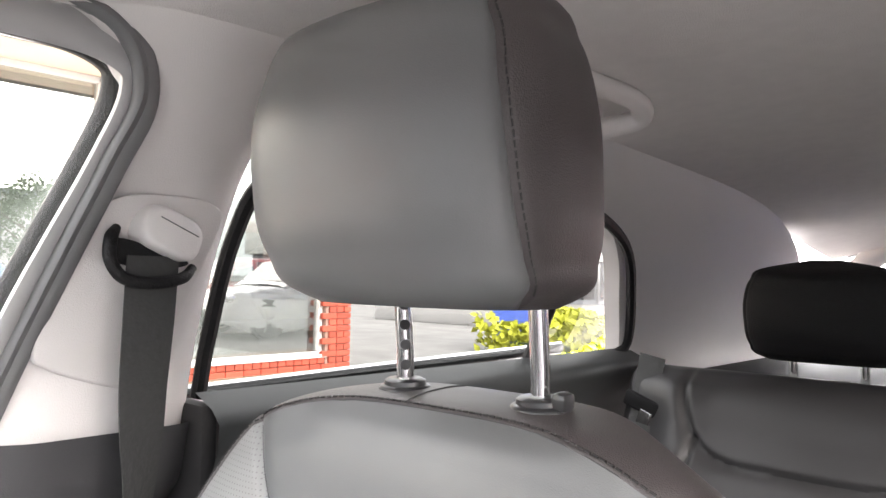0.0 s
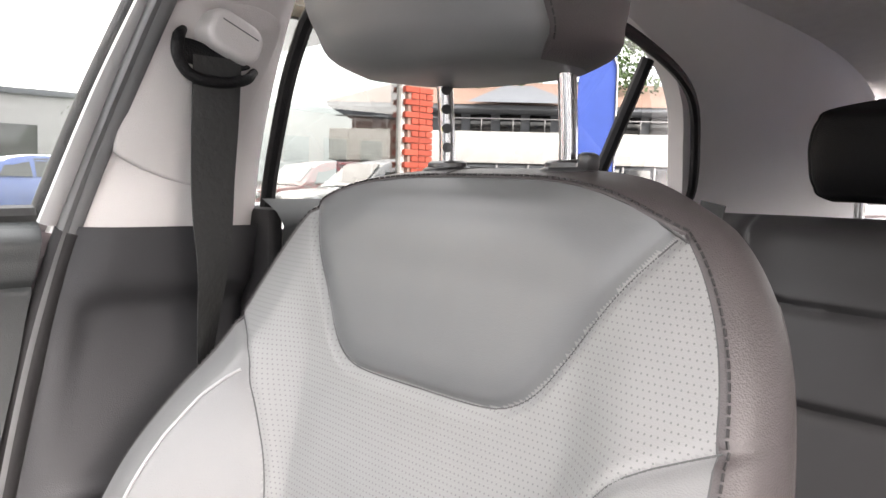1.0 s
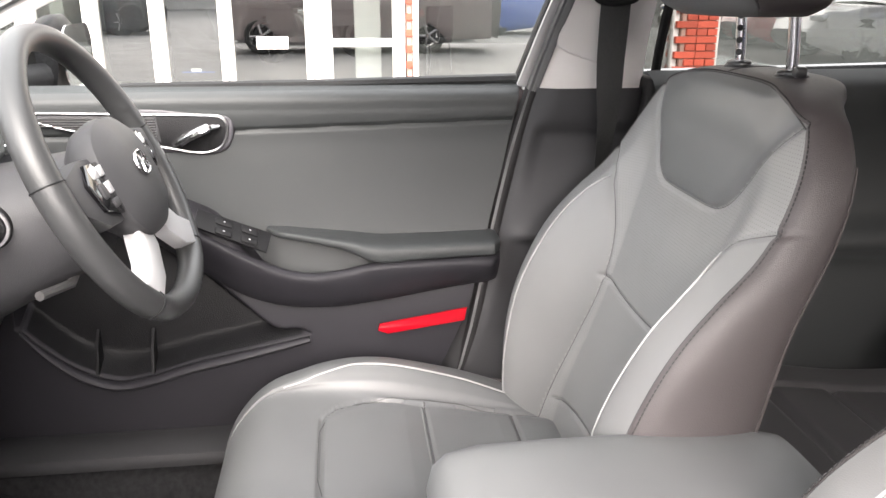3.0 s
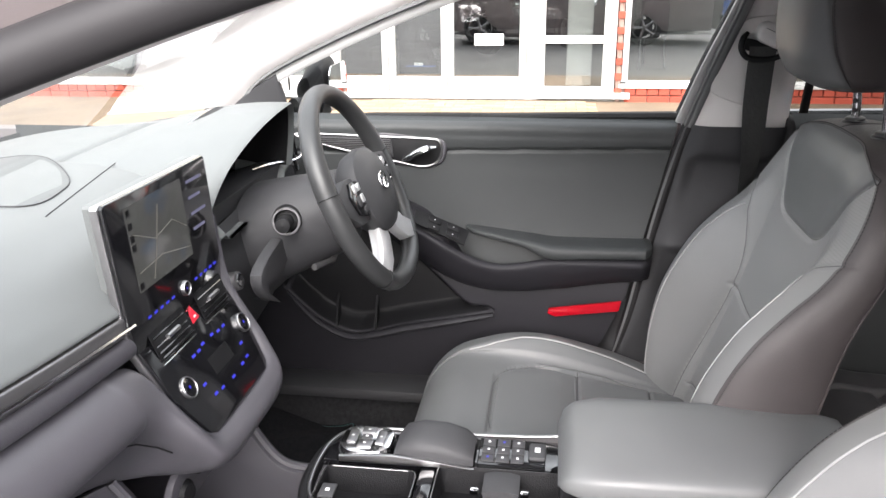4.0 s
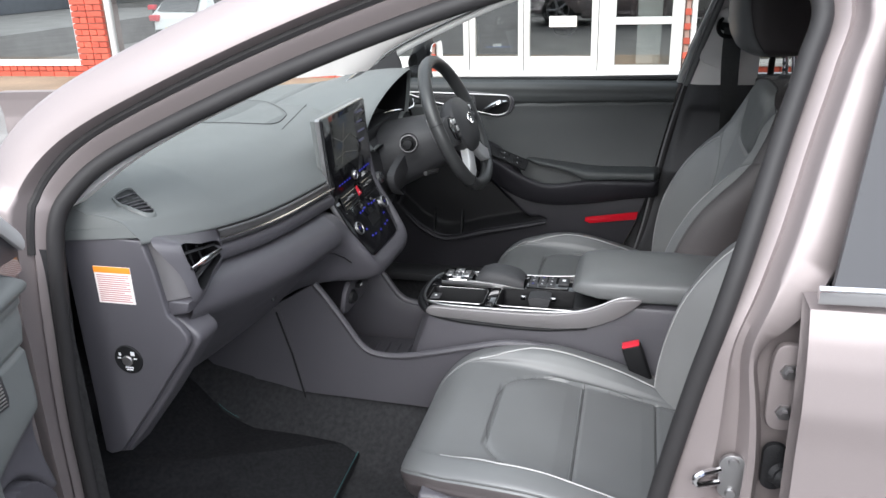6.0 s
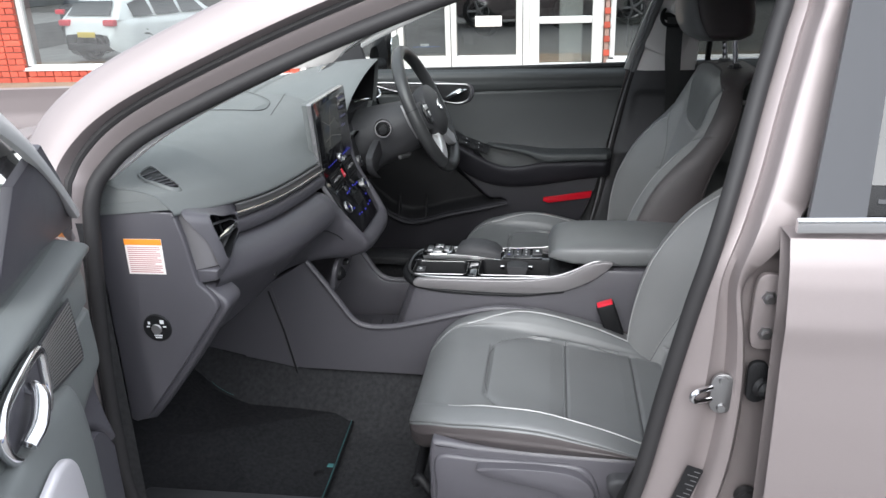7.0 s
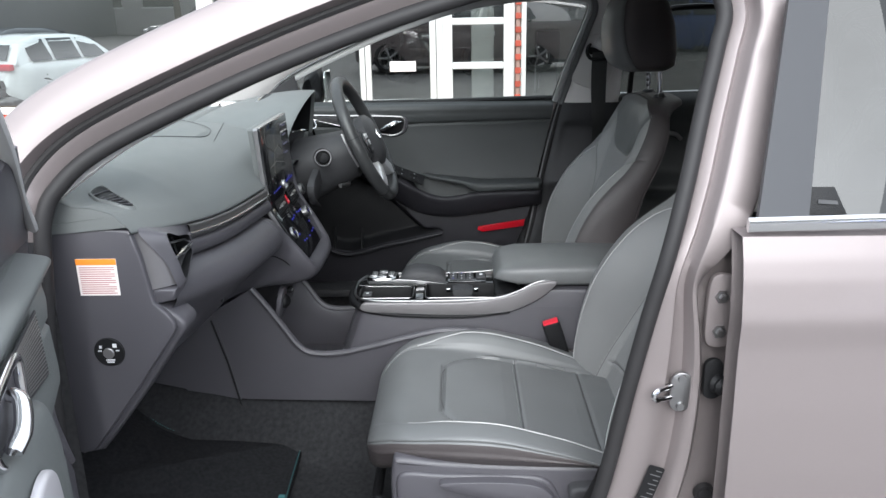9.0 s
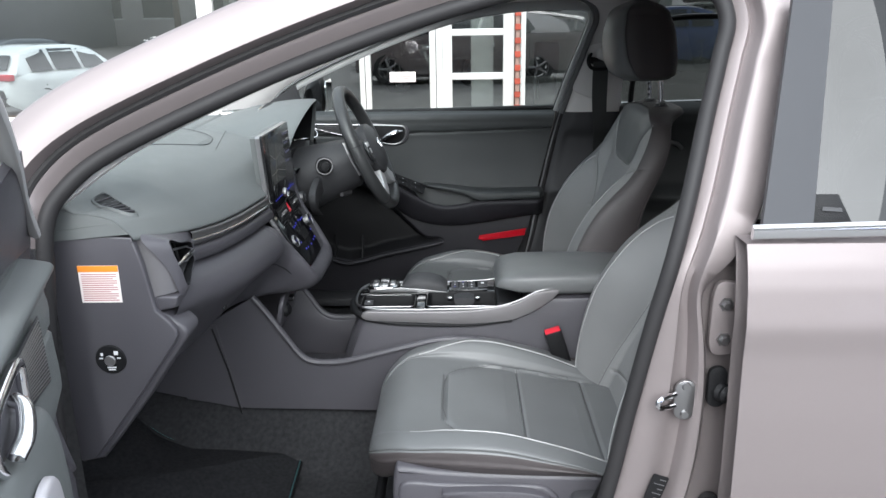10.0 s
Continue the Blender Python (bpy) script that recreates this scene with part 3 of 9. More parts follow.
def seat_cushion(seat):
    y = CUSH_Y
    zc = curve_through([0.10, 0.25, 0.40, 0.52, 0.62, 0.70, 0.772], [0.425, 0.440, 0.462, 0.486, 0.500, 0.505, 0.495], y)
    B = curve_through([0.10, 0.20, 0.30, 0.365, 0.42, 0.472, 0.536, 0.606, 0.66, 0.772], [-0.03, -0.008, 0.022, 0.038, 0.045, 0.048, 0.044, 0.030, 0.014, 0.0], y)
    W = curve_through([0.10, 0.25, 0.45, 0.58, 0.66, 0.70, 0.752], [0.245, 0.256, 0.262, 0.257, 0.238, 0.224, 0.204], y)
    t = np.clip((y - 0.660) / (0.752 - 0.660), 0, 1)
    s = np.sqrt(np.clip(1 - t**2, 0, 1))
    W = W - (1 - s) * 0.070
    top = zc - (1 - s) * 0.058
    # the underside drops into the front roll
    bot = curve_through([0.10, 0.45, 0.62, 0.68, 0.73, 0.772], [0.452, 0.470, 0.474, 0.468, 0.444, 0.436], y)
    a = np.minimum(curve_through([0.10, 0.30, 0.45, 0.56, 0.62, 0.772], [0.165, 0.172, 0.172, 0.172, 0.175, 0.150], y), W - 0.06)
    b = W - 0.048
    ctrl = []
    for i in range(len(y)):
        w, q, f, bb, aa, bo = W[i], bot[i], top[i], b[i], a[i], B[i]
        cr = f + bo
        h_ = max(cr - q, 0.01)
        ctrl.append([(0, f), (0.55 * aa, f), (aa, f + 0.10 * bo), (0.5 * (aa + bb), f + 0.62 * bo), (bb, cr), (w - 0.016, cr - 0.05 * h_),
                     (w - 0.001, cr - 0.20 * h_), (w + 0.0015, cr - 0.55 * h_), (w - 0.004, q + 0.06 * h_), (0.75 * w, q - 0.05), (0, q - 0.05)])
    L = half_profile(np.array(ctrl))
    P = np.stack([L[..., 0], np.repeat(y[:, None], L.shape[1], 1), L[..., 1]], -1)
    k = 11
    front = np.zeros(P.shape[1])
    front[: 6 * k + 4] = 1
    front[-(6 * k + 4):] = 1
    ax, yy = np.abs(P[..., 0]), P[..., 1]
    # the insert narrows to rounded front corners
    A = np.minimum(curve_through([0.10, 0.30, 0.45, 0.54, 0.585, 0.60], [0.168, 0.172, 0.174, 0.158, 0.128, 0.105], yy), b[:, None] - 0.01)
    inside = (ax < A) & (yy < 0.600)
    h = np.where((yy < 0.600), groove(np.abs(ax - A) * 0.85), 0)
    h += np.where(ax < 0.11, groove(np.abs(yy - 0.601)), 0)
    h += np.where(ax < A, groove(np.abs(yy - 0.435)) + groove(np.abs(yy - 0.285)), 0)
    pillow = np.where(inside, 0.0035 * np.minimum(1, np.minimum(np.abs(ax - A), np.abs(((yy - 0.285) % 0.155) - 0.0)) / 0.03), 0)
    h += pillow
    N = normals_of(P)
    cen = np.array([0, 0.45, 0.43])
    N = N * np.sign((N * (P - cen)).sum(-1, keepdims=True))
    # the stitched edge where the top meets the side band
    ring = np.minimum(np.abs(np.arange(P.shape[1]) - (6 * k + 1)), np.abs(np.arange(P.shape[1]) - (P.shape[1] - 6 * k - 1)))[None] * 0.0016
    h2 = groove(ring + 0 * ax, 0.0026, 0.0022)
    P = P + N * ((h * front) + h2)[..., None]
    slots = np.where(front[None] * np.ones_like(ax) > 0, 0, 1)[:-1]
    c = sheet("cushion", P, [LEATHER_HEAD, LEATHER_SIDE], seat, "grey leather seat cushion with stitched panels", slots=slots)
    for side in (1, -1):
        pts = []
        for i in range(len(y)):
            if 0.16 < y[i] < 0.665:
                g = np.clip((y[i] - 0.56) / 0.10, 0, 1)
                j = int(round(4 * k - 0.9 * k * g))
                q = P[i, j if side > 0 else -j]
                pts.append(q + np.array([0, 0, 0.0012]))
        part("piping", bar(pts[::6], 0.0015, 6), PIPING, c, "light grey piping along the bolster")
        edge_x = curve_through([0.10, 0.30, 0.45, 0.54, 0.585, 0.60], [0.168, 0.172, 0.174, 0.158, 0.128, 0.105], y)
        ln = []
        for i in range(len(y)):
            if 0.15 < y[i] < 0.597:
                cc = P[i, : 5 * k + 1]
                xv = min(float(edge_x[i]), b[i] - 0.01)
                zv = np.interp(xv, cc[:, 0], cc[:, 2])
                ln.append((side * xv, y[i], zv + 0.0008))
        part("seam", bar(ln[::5] + [(side * 0.06, 0.6035, float(np.interp(0.06, P[240, : 5 * k, 0], P[240, : 5 * k, 2])) + 0.0008), (0.0, 0.604, float(P[240, 0, 2]) + 0.0008)], 0.0007, 5), SEAM, c)
        st = [P[i, 6 * k + 1 if side > 0 else -6 * k - 1] + np.array([side * 0.0016, 0, 0]) for i in range(18, 292)]
        part("stitching", dashes([q + np.array([0, 0, -0.0035]) for q in st], 0.0062, 0.0042, 0.0008), STITCH, c)
        part("edge_seam", bar([q + np.array([-side * 0.0012, 0, 0.0005]) for q in st[::4]], 0.0008, 5), SEAM, c)
    for yv in (0.435, 0.285):
        i = int(np.argmin(np.abs(y - yv)))
        cc = P[i, : 5 * k + 1]
        part("seam", bar([(xv, y[i], float(np.interp(abs(xv), cc[:, 0], cc[:, 2])) + 0.0008) for xv in np.linspace(-0.170, 0.170, 24)], 0.0009, 5), SEAM, c)
    return c


def front_seat(name, cx, label, outer, recline=0.0):
    """outer: +1 or -1, the side of the seat that faces its door."""
    seat = thing(name, label, "car seat", (cx, 0, 0), group="front seats")
    back = seat_backrest(seat, -outer)
    hr = headrest_shape(seat, "headrest", -0.006, 0.058, 1.103, wide=0.132, tall=0.217, deep=0.176, mats=(LEATHER_HEAD, LEATHER_SIDE), label="padded grey leather head restraint with side seams")
    for dx in (-0.066, 0.066):
        part("headrest_post", bar([(dx, 0.004, 1.005), (dx, 0.006, 1.06), (dx, 0.010, 1.10), (dx, 0.016, 1.15)], 0.0070, 18), CHROME, hr, "polished chrome post")
        if dx * outer > 0:
            for kz in range(4):
                part("notch", lathe(bmesh.new(), [(0.0, -0.0010), (0.0042, -0.0008), (0.0042, 0.0010), (0.0, 0.0014)], axis((dx - 0.0052 * outer, 0.0105 + 0.001 * kz, 1.052 + 0.016 * kz), (-outer, 0.9, 0)), 14), DARK, hr)
        prof = [(0.0072, 0.0100), (0.0150, 0.0098), (0.0178, 0.0082), (0.0184, 0.0048), (0.0215, 0.0040), (0.0232, 0.0020), (0.0236, -0.005)]
        part("post_collar", lathe(bmesh.new(), prof, axis((dx, 0.005, 1.031), (0, 0.06, 1)) @ Matrix.Diagonal((1.0, 0.86, 1, 1)), 32), COLLAR, back, "dark plastic collar round the post")
    part("collar_button", rbox((-0.066 * outer - 0.019 * outer, 0.006, 1.039), (0.012, 0.016, 0.014), 0.004), COLLAR, back)
    if recline:
        # the whole backrest tips about the hip point
        tip = Matrix.Translation((0, 0.20, 0.45)) @ Matrix.Rotation(radians(recline), 4, "X") @ Matrix.Translation((0, -0.20, -0.45))
        for ob in [back, hr] + list(back.children) + list(hr.children):
            ob.data.transform(tip)
    seat_cushion(seat)
    # plastic side shield with the height lever, on the door side
    prof = [(0.06, 0.300), (0.06, 0.440), (0.16, 0.458), (0.45, 0.466), (0.60, 0.474), (0.672, 0.482), (0.690, 0.470), (0.694, 0.40), (0.680, 0.320), (0.56, 0.290), (0.3, 0.285)]
    loop = spline(prof, 6, closed=True)
    for sd in (1, -1):
        bm = slab([(sd * 0.205, p[0], p[1]) for p in loop], (sd * 0.050, 0, 0), 0.010, 3)
        shield = part("side_shield", bm, LOWER, seat, "dark grey plastic side shield")
        # raised panel whose rear end curves down round the levers
        rp_ = spline([(0.676, 0.452), (0.60, 0.452), (0.50, 0.450), (0.43, 0.448), (0.398, 0.436), (0.380, 0.405), (0.372, 0.36), (0.375, 0.31), (0.52, 0.302), (0.665, 0.330), (0.682, 0.39)], 5, closed=True)
        part("raised_panel", slab([(sd * 0.250, p[0], p[1]) for p in rp_], (sd * 0.012, 0, 0), 0.007, 3), LOWER, shield)
    lever = spline([(0.600, 0.438), (0.585, 0.446), (0.48, 0.447), (0.42, 0.438), (0.388, 0.408), (0.388, 0.372), (0.415, 0.362), (0.44, 0.388), (0.48, 0.405), (0.575, 0.425)], 3, closed=True)
    part("height_lever", slab([(outer * 0.256, p[0], p[1]) for p in lever], (outer * 0.024, 0, 0), 0.004, 2), LOWER, seat, "grey plastic seat height lever")
    part("pivot_cap", lathe(bmesh.new(), [(0.0, 0.016), (0.022, 0.015), (0.026, 0.010), (0.027, 0.0)], axis((outer * 0.264, 0.412, 0.378), (outer, 0, 0)), 24), LOWER, seat)
    rl = spline([(0.358, 0.432), (0.352, 0.39), (0.30, 0.375), (0.255, 0.38), (0.25, 0.41), (0.275, 0.432)], 5, closed=True)
    part("recliner_lever", slab([(outer * 0.256, p[0], p[1]) for p in rl], (outer * 0.026, 0, 0), 0.008, 3), DARK, seat)
    # pan below, rails and the slide bar
    part("seat_pan", rbox((0, 0.40, 0.335), (0.40, 0.56, 0.13), 0.02), BLACK, seat)
    for sd in (1, -1):
        part("seat_rail", rbox((sd * 0.20, 0.38, 0.235), (0.035, 0.66, 0.035), 0.004), DARK, seat)
        for yy in (0.12, 0.64):
            part("rail_riser", rbox((sd * 0.20, yy, 0.268), (0.03, 0.06, 0.05), 0.006), BLACK, seat)
    part("slide_bar", bar(spline([(-0.20, 0.55, 0.262), (-0.205, 0.66, 0.285), (-0.195, 0.722, 0.350), (-0.15, 0.735, 0.325), (0.15, 0.735, 0.325), (0.195, 0.722, 0.350), (0.205, 0.66, 0.285), (0.20, 0.55, 0.262)], 6), 0.011, 10), BLACK, seat, "black slide adjustment bar")
    return seat


SEAT_X = 0.375
driver_seat = front_seat("driver_seat", SEAT_X, "grey leather front seat with perforated backrest, behind the steering wheel", 1)
passenger_seat = front_seat("passenger_seat", -SEAT_X, "grey leather front seat with height lever beside the open door", -1, 7.0)


# ---------------------------------------------------------------- rear bench
def rear_bench():
    bench = thing("bench_seat", "dark grey leather rear bench with stitched panels", "bench", (0, 0, 0))
    # backrest: slices across, seams where panels meet
    x = np.linspace(-0.66, 0.66, 330)
    v = np.linspace(0, 1, 130)
    fy = curve_through([0, 0.15, 0.5, 0.85, 0.95, 1.0], [-0.455, -0.485, -0.585, -0.69, -0.722, -0.765], v)
    fz = curve_through([0, 0.15, 0.5, 0.85, 0.95, 1.0], [0.44, 0.53, 0.70, 0.90, 0.965, 0.985], v)
    X, V = np.meshgrid(x, v)
    ax, zz = np.abs(X), np.interp(V, v, fz)
    edge = np.interp(zz, [0.50, 0.86, 0.98], [0.545, 0.580, 0.600])
    bol = 0.016 * np.exp(-((ax - 0.15) / 0.03) ** 2) + 0.020 * np.exp(-((ax - edge + 0.055) / 0.040) ** 2) - 0.07 * np.clip((ax - edge) / 0.06, 0, 1) ** 2
    # head panel with a rounded foot, bolster seam below it and two cross seams
    head = spline([(0.532, 0.985), (0.520, 0.930), (0.498, 0.884), (0.455, 0.859), (0.38, 0.855), (0.26, 0.855), (0.205, 0.868), (0.178, 0.905), (0.172, 0.985)], 5)
    side = spline([(0.500, 0.886), (0.508, 0.819), (0.482, 0.728), (0.460, 0.597), (0.444, 0.50)], 5)
    g = groove(np.abs(ax - 0.17), 0.012, 0.007)
    for line in (head, side, [(0.175, 0.727), (0.480, 0.728)], [(0.175, 0.596), (0.458, 0.593)]):
        g += groove(near_line(ax, zz, line), 0.011, 0.0065)
    P = np.stack([X, np.interp(V, v, fy) + (bol + g), np.interp(V, v, fz) + 0 * X], -1)
    topb = np.stack([x, np.full_like(x, -0.86), np.full_like(x, 0.975)], -1)[None]
    botb = np.stack([x, np.full_like(x, -0.86), np.full_like(x, 0.44)], -1)[None]
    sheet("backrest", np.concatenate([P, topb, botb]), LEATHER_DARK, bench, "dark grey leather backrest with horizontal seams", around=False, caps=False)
    # cushion
    y = np.linspace(-0.52, 0.015, 90)
    X, Y = np.meshgrid(x, y)
    top = curve_through([-0.52, -0.35, -0.15, -0.04, -0.005, 0.015], [0.455, 0.462, 0.485, 0.480, 0.455, 0.40], Y)
    h = 0.014 * np.exp(-((np.abs(X) - 0.16) / 0.035) ** 2) - 0.09 * np.clip((np.abs(X) - 0.60) / 0.06, 0, 1) ** 2
    h += groove(np.abs(np.abs(X) - 0.17), 0.013, 0.008) + groove(np.abs(np.abs(X) - 0.53), 0.012, 0.007)
    for yy in (-0.40, -0.28, -0.15):
        h += np.where((np.abs(X) > 0.17) & (np.abs(X) < 0.53), groove(np.abs(Y - yy), 0.012, 0.009), 0)
    P = np.stack([X, Y, top + h], -1)
    front = np.stack([x, np.full_like(x, 0.01), np.full_like(x, 0.26)], -1)[None]
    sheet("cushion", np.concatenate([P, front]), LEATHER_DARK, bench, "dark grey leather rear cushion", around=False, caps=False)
    for cx, small in ((0.345, False), (-0.345, False), (0.0, True)):
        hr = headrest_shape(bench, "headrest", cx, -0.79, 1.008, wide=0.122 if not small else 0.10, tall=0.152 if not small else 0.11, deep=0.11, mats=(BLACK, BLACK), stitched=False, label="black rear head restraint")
        for dx in (-0.05, 0.05):
            part("headrest_post", bar([(cx + dx, -0.80, 0.96), (cx + dx, -0.80, 1.02)], 0.006, 10), CHROME, hr)
    part("isofix_button", rbox((0.435, -0.488, 0.548), (0.014, 0.008, 0.012), 0.002), WHITE_MARK, bench, "small white plastic tag")
    return bench


rear_bench()


# ---------------------------------------------------------------- car shell
car = thing("car_body", "bronze-grey hatchback body shell with pillars, roof lining and glass", "car")

# the front door opening, as a loop of (x, y, z) on the left side; the right side mirrors it
APERTURE = [(-0.740, 1.222, 0.42), (-0.740, 1.226, 0.56), (-0.740, 1.222, 0.68), (-0.740, 1.212, 0.80), (-0.738, 1.203, 0.90), (-0.728, 1.197, 0.975), (-0.712, 1.176, 1.020), (-0.688, 1.108, 1.075),
            (-0.654, 0.932, 1.156), (-0.625, 0.754, 1.225), (-0.600, 0.574, 1.283), (-0.586, 0.420, 1.318), (-0.582, 0.280, 1.330), (-0.588, 0.185, 1.318), (-0.604, 0.152, 1.272),
            (-0.630, 0.166, 1.212), (-0.665, 0.190, 1.129), (-0.713, 0.221, 1.014), (-0.738, 0.247, 0.914), (-0.742, 0.270, 0.821), (-0.742, 0.298, 0.684), (-0.742, 0.333, 0.500), (-0.742, 0.372, 0.395), (-0.742, 0.48, 0.335), (-0.742, 0.75, 0.322), (-0.742, 1.05, 0.325), (-0.742, 1.18, 0.352)]
LOOP = spline(APERTURE, 7, closed=True)


def outward(loop):
    """Unit vectors in the plane of the side, pointing away from the opening."""
    d = np.roll(loop, -1, 0) - np.roll(loop, 1, 0)
    n = np.stack([0 * d[:, 0], d[:, 2], -d[:, 1]], -1)
    n /= np.linalg.norm(n, axis=1, keepdims=True)
    c = loop.mean(0)
    if ((loop - c) * n).sum() < 0:
        n = -n
    return n


OUT = outward(LOOP)


def frame_width(p):
    """How wide the painted frame is round the opening."""
    y, z = p[1], p[2]
    if z < 0.45:
        return 0.11
    if y > 1.15 and z < 1.0:
        return 0.10
    if y < 0.42:
        return 0.160 if z < 0.93 else 0.108
    return 0.125


def side_frame(sign):
    wid = np.array([frame_width(p) for p in LOOP])
    for _ in range(14):
        wid = (np.roll(wid, 1) + 2 * wid + np.roll(wid, -1)) / 4
    sg = np.array([1.0 if sign < 0 else -1.0, 1, 1])
    rows = []
    # on the lower centre pillar the outer part steps back behind the rear door's edge
    pil = np.clip((0.47 - LOOP[:, 1]) / 0.06, 0, 1) * np.clip((0.985 - LOOP[:, 2]) / 0.10, 0, 1) * (sign < 0)
    for _ in range(12):
        pil = (np.roll(pil, 1) + 2 * pil + np.roll(pil, -1)) / 4
    # distance from the opening to the pillar's rolled ridge
    D = np.clip(LOOP[:, 1] - curve_through([0.40, 0.499, 0.553, 0.637, 0.727, 0.803, 0.868, 0.931, 0.97], [0.235, 0.211, 0.201, 0.193, 0.191, 0.197, 0.206, 0.210, 0.205], LOOP[:, 2]), 0.02, 0.14)
    far = np.clip(LOOP[:, 1] - 0.118, 0.05, 0.25)
    pillar = ((0.0, 0.0), (0.06, -0.004), (0.16, 0.010), (0.24, 0.017), (0.58, 0.019), (0.66, 0.010), (0.84, 0.008), (0.90, 0.022), (0.97, 0.031), (1.06, 0.031), (1.13, 0.018), (1.17, -0.004), (-1.0, -0.012))
    frame_rows = ((0.0, 0.0), (0.05, -0.004), (0.18, 0.005), (0.28, 0.020), (0.34, 0.025), (0.39, 0.020), (0.46, 0.036), (0.485, 0.050), (0.51, 0.0555), (0.56, 0.057), (0.96, 0.064), (1.01, 0.058), (1.02, 0.0))
    # the centre pillar stands a little less proud
    upper = np.clip((0.40 - LOOP[:, 1]) / 0.15, 0, 1) * np.clip((LOOP[:, 2] - 0.90) / 0.06, 0, 1)
    for _ in range(6):
        upper = (np.roll(upper, 1) + 2 * upper + np.roll(upper, -1)) / 4
    # across the frame: (share of width, depth outwards)
    for (share, dep), (share2, dep2) in zip(frame_rows, pillar):
        r = LOOP + OUT * (wid * share)[:, None] + np.array([-1.0, 0, 0]) * (dep * (1 - 0.25 * upper))[:, None]
        r2 = LOOP + np.array([-dep2, 0, 0])
        r2[:, 1] -= D * share2 if share2 >= 0 else far
        # the outer rows lean in with the greenhouse
        lean = np.clip(r[:, 2] - LOOP[:, 2], 0, 1) * (LOOP[:, 2] > 1.0)
        r[:, 0] += 0.35 * lean
        r = r * (1 - pil)[:, None] + r2 * pil[:, None]
        if sign > 0:
            # the driver's frame stays behind the pillar trims
            r[:, 0] -= 0.035 * np.clip(share / 0.3, 0, 1)
        rows.append(r * sg)
    bm = bmesh.new()
    skin(bm, rows, around=True)
    part("door_frame", bm, PAINT if sign < 0 else SEAL_GREY, car, "bronze-grey painted door frame" if sign < 0 else "grey covered door frame", angle=50)
    seal_pts = (LOOP + OUT * (0.006 if sign < 0 else 0.009) + np.array([-0.014, 0, 0])) * sg
    if sign < 0:
        part("door_seal", bar(list(seal_pts) + [seal_pts[0]], 0.0130, 12), RUBBER, car, "rubber seal round the door opening")
    else:
        # one rubber seal in two parts: the upper takes a lit grey colour
        up = [q for q, p in zip(seal_pts, LOOP) if p[2] > 0.958]
        low = [i for i, p in enumerate(LOOP) if p[2] <= 0.975]
        first = next(i for i in low if i - 1 not in low and i > 20)
        part("door_seal", bar(up, 0.0115, 10), SEAL_GREY, car, "rubber seal round the window, coloured grey as if lit")
        part("lower_seal", bar([seal_pts[i % len(LOOP)] for i in range(first, first + len(low))], 0.0135, 10), RUBBER, car, "black rubber seal of the door")
    mid = (LOOP + OUT * (wid * 0.40)[:, None] + np.array([-0.024, 0, 0]))
    mid[:, 0] += 0.35 * np.clip(mid[:, 2] - LOOP[:, 2], 0, 1) * (LOOP[:, 2] > 1.0)
    keep = [q for q, p in zip(mid * sg, LOOP) if p[2] > 0.93 and p[1] > 0.27]
    part("roof_seal", bar(keep, 0.0075, 8), RUBBER, car, "dark rubber weatherstrip along the pillar and roof")


side_frame(-1)
side_frame(1)

# trim on the inner side of the pillars
def trim_strip(name, pts_a, pts_b, mat, label, bulge=0.012, inward=-1, n=10):
    """A padded strip between two lines of points."""
    A, B = spline(pts_a, n), spline(pts_b, n)
    k = min(len(A), len(B))
    ia, ib = np.linspace(0, len(A) - 1, 60), np.linspace(0, len(B) - 1, 60)
    A = np.stack([np.interp(ia, range(len(A)), A[:, c]) for c in range(3)], -1)
    B = np.stack([np.interp(ib, range(len(B)), B[:, c]) for c in range(3)], -1)
    rows = []
    for t in np.linspace(0, 1, 13):
        r = A * (1 - t) + B * t
        r[:, 0] += inward * bulge * (1 - (2 * t - 1) ** 4)
        rows.append(r)
    back = [r + np.array([-inward * 0.03, 0, 0]) for r in (rows[-1], rows[0])]
    bm = bmesh.new()
    skin(bm, rows + back + [rows[0]])
    return part(name, bm, mat, car, label)


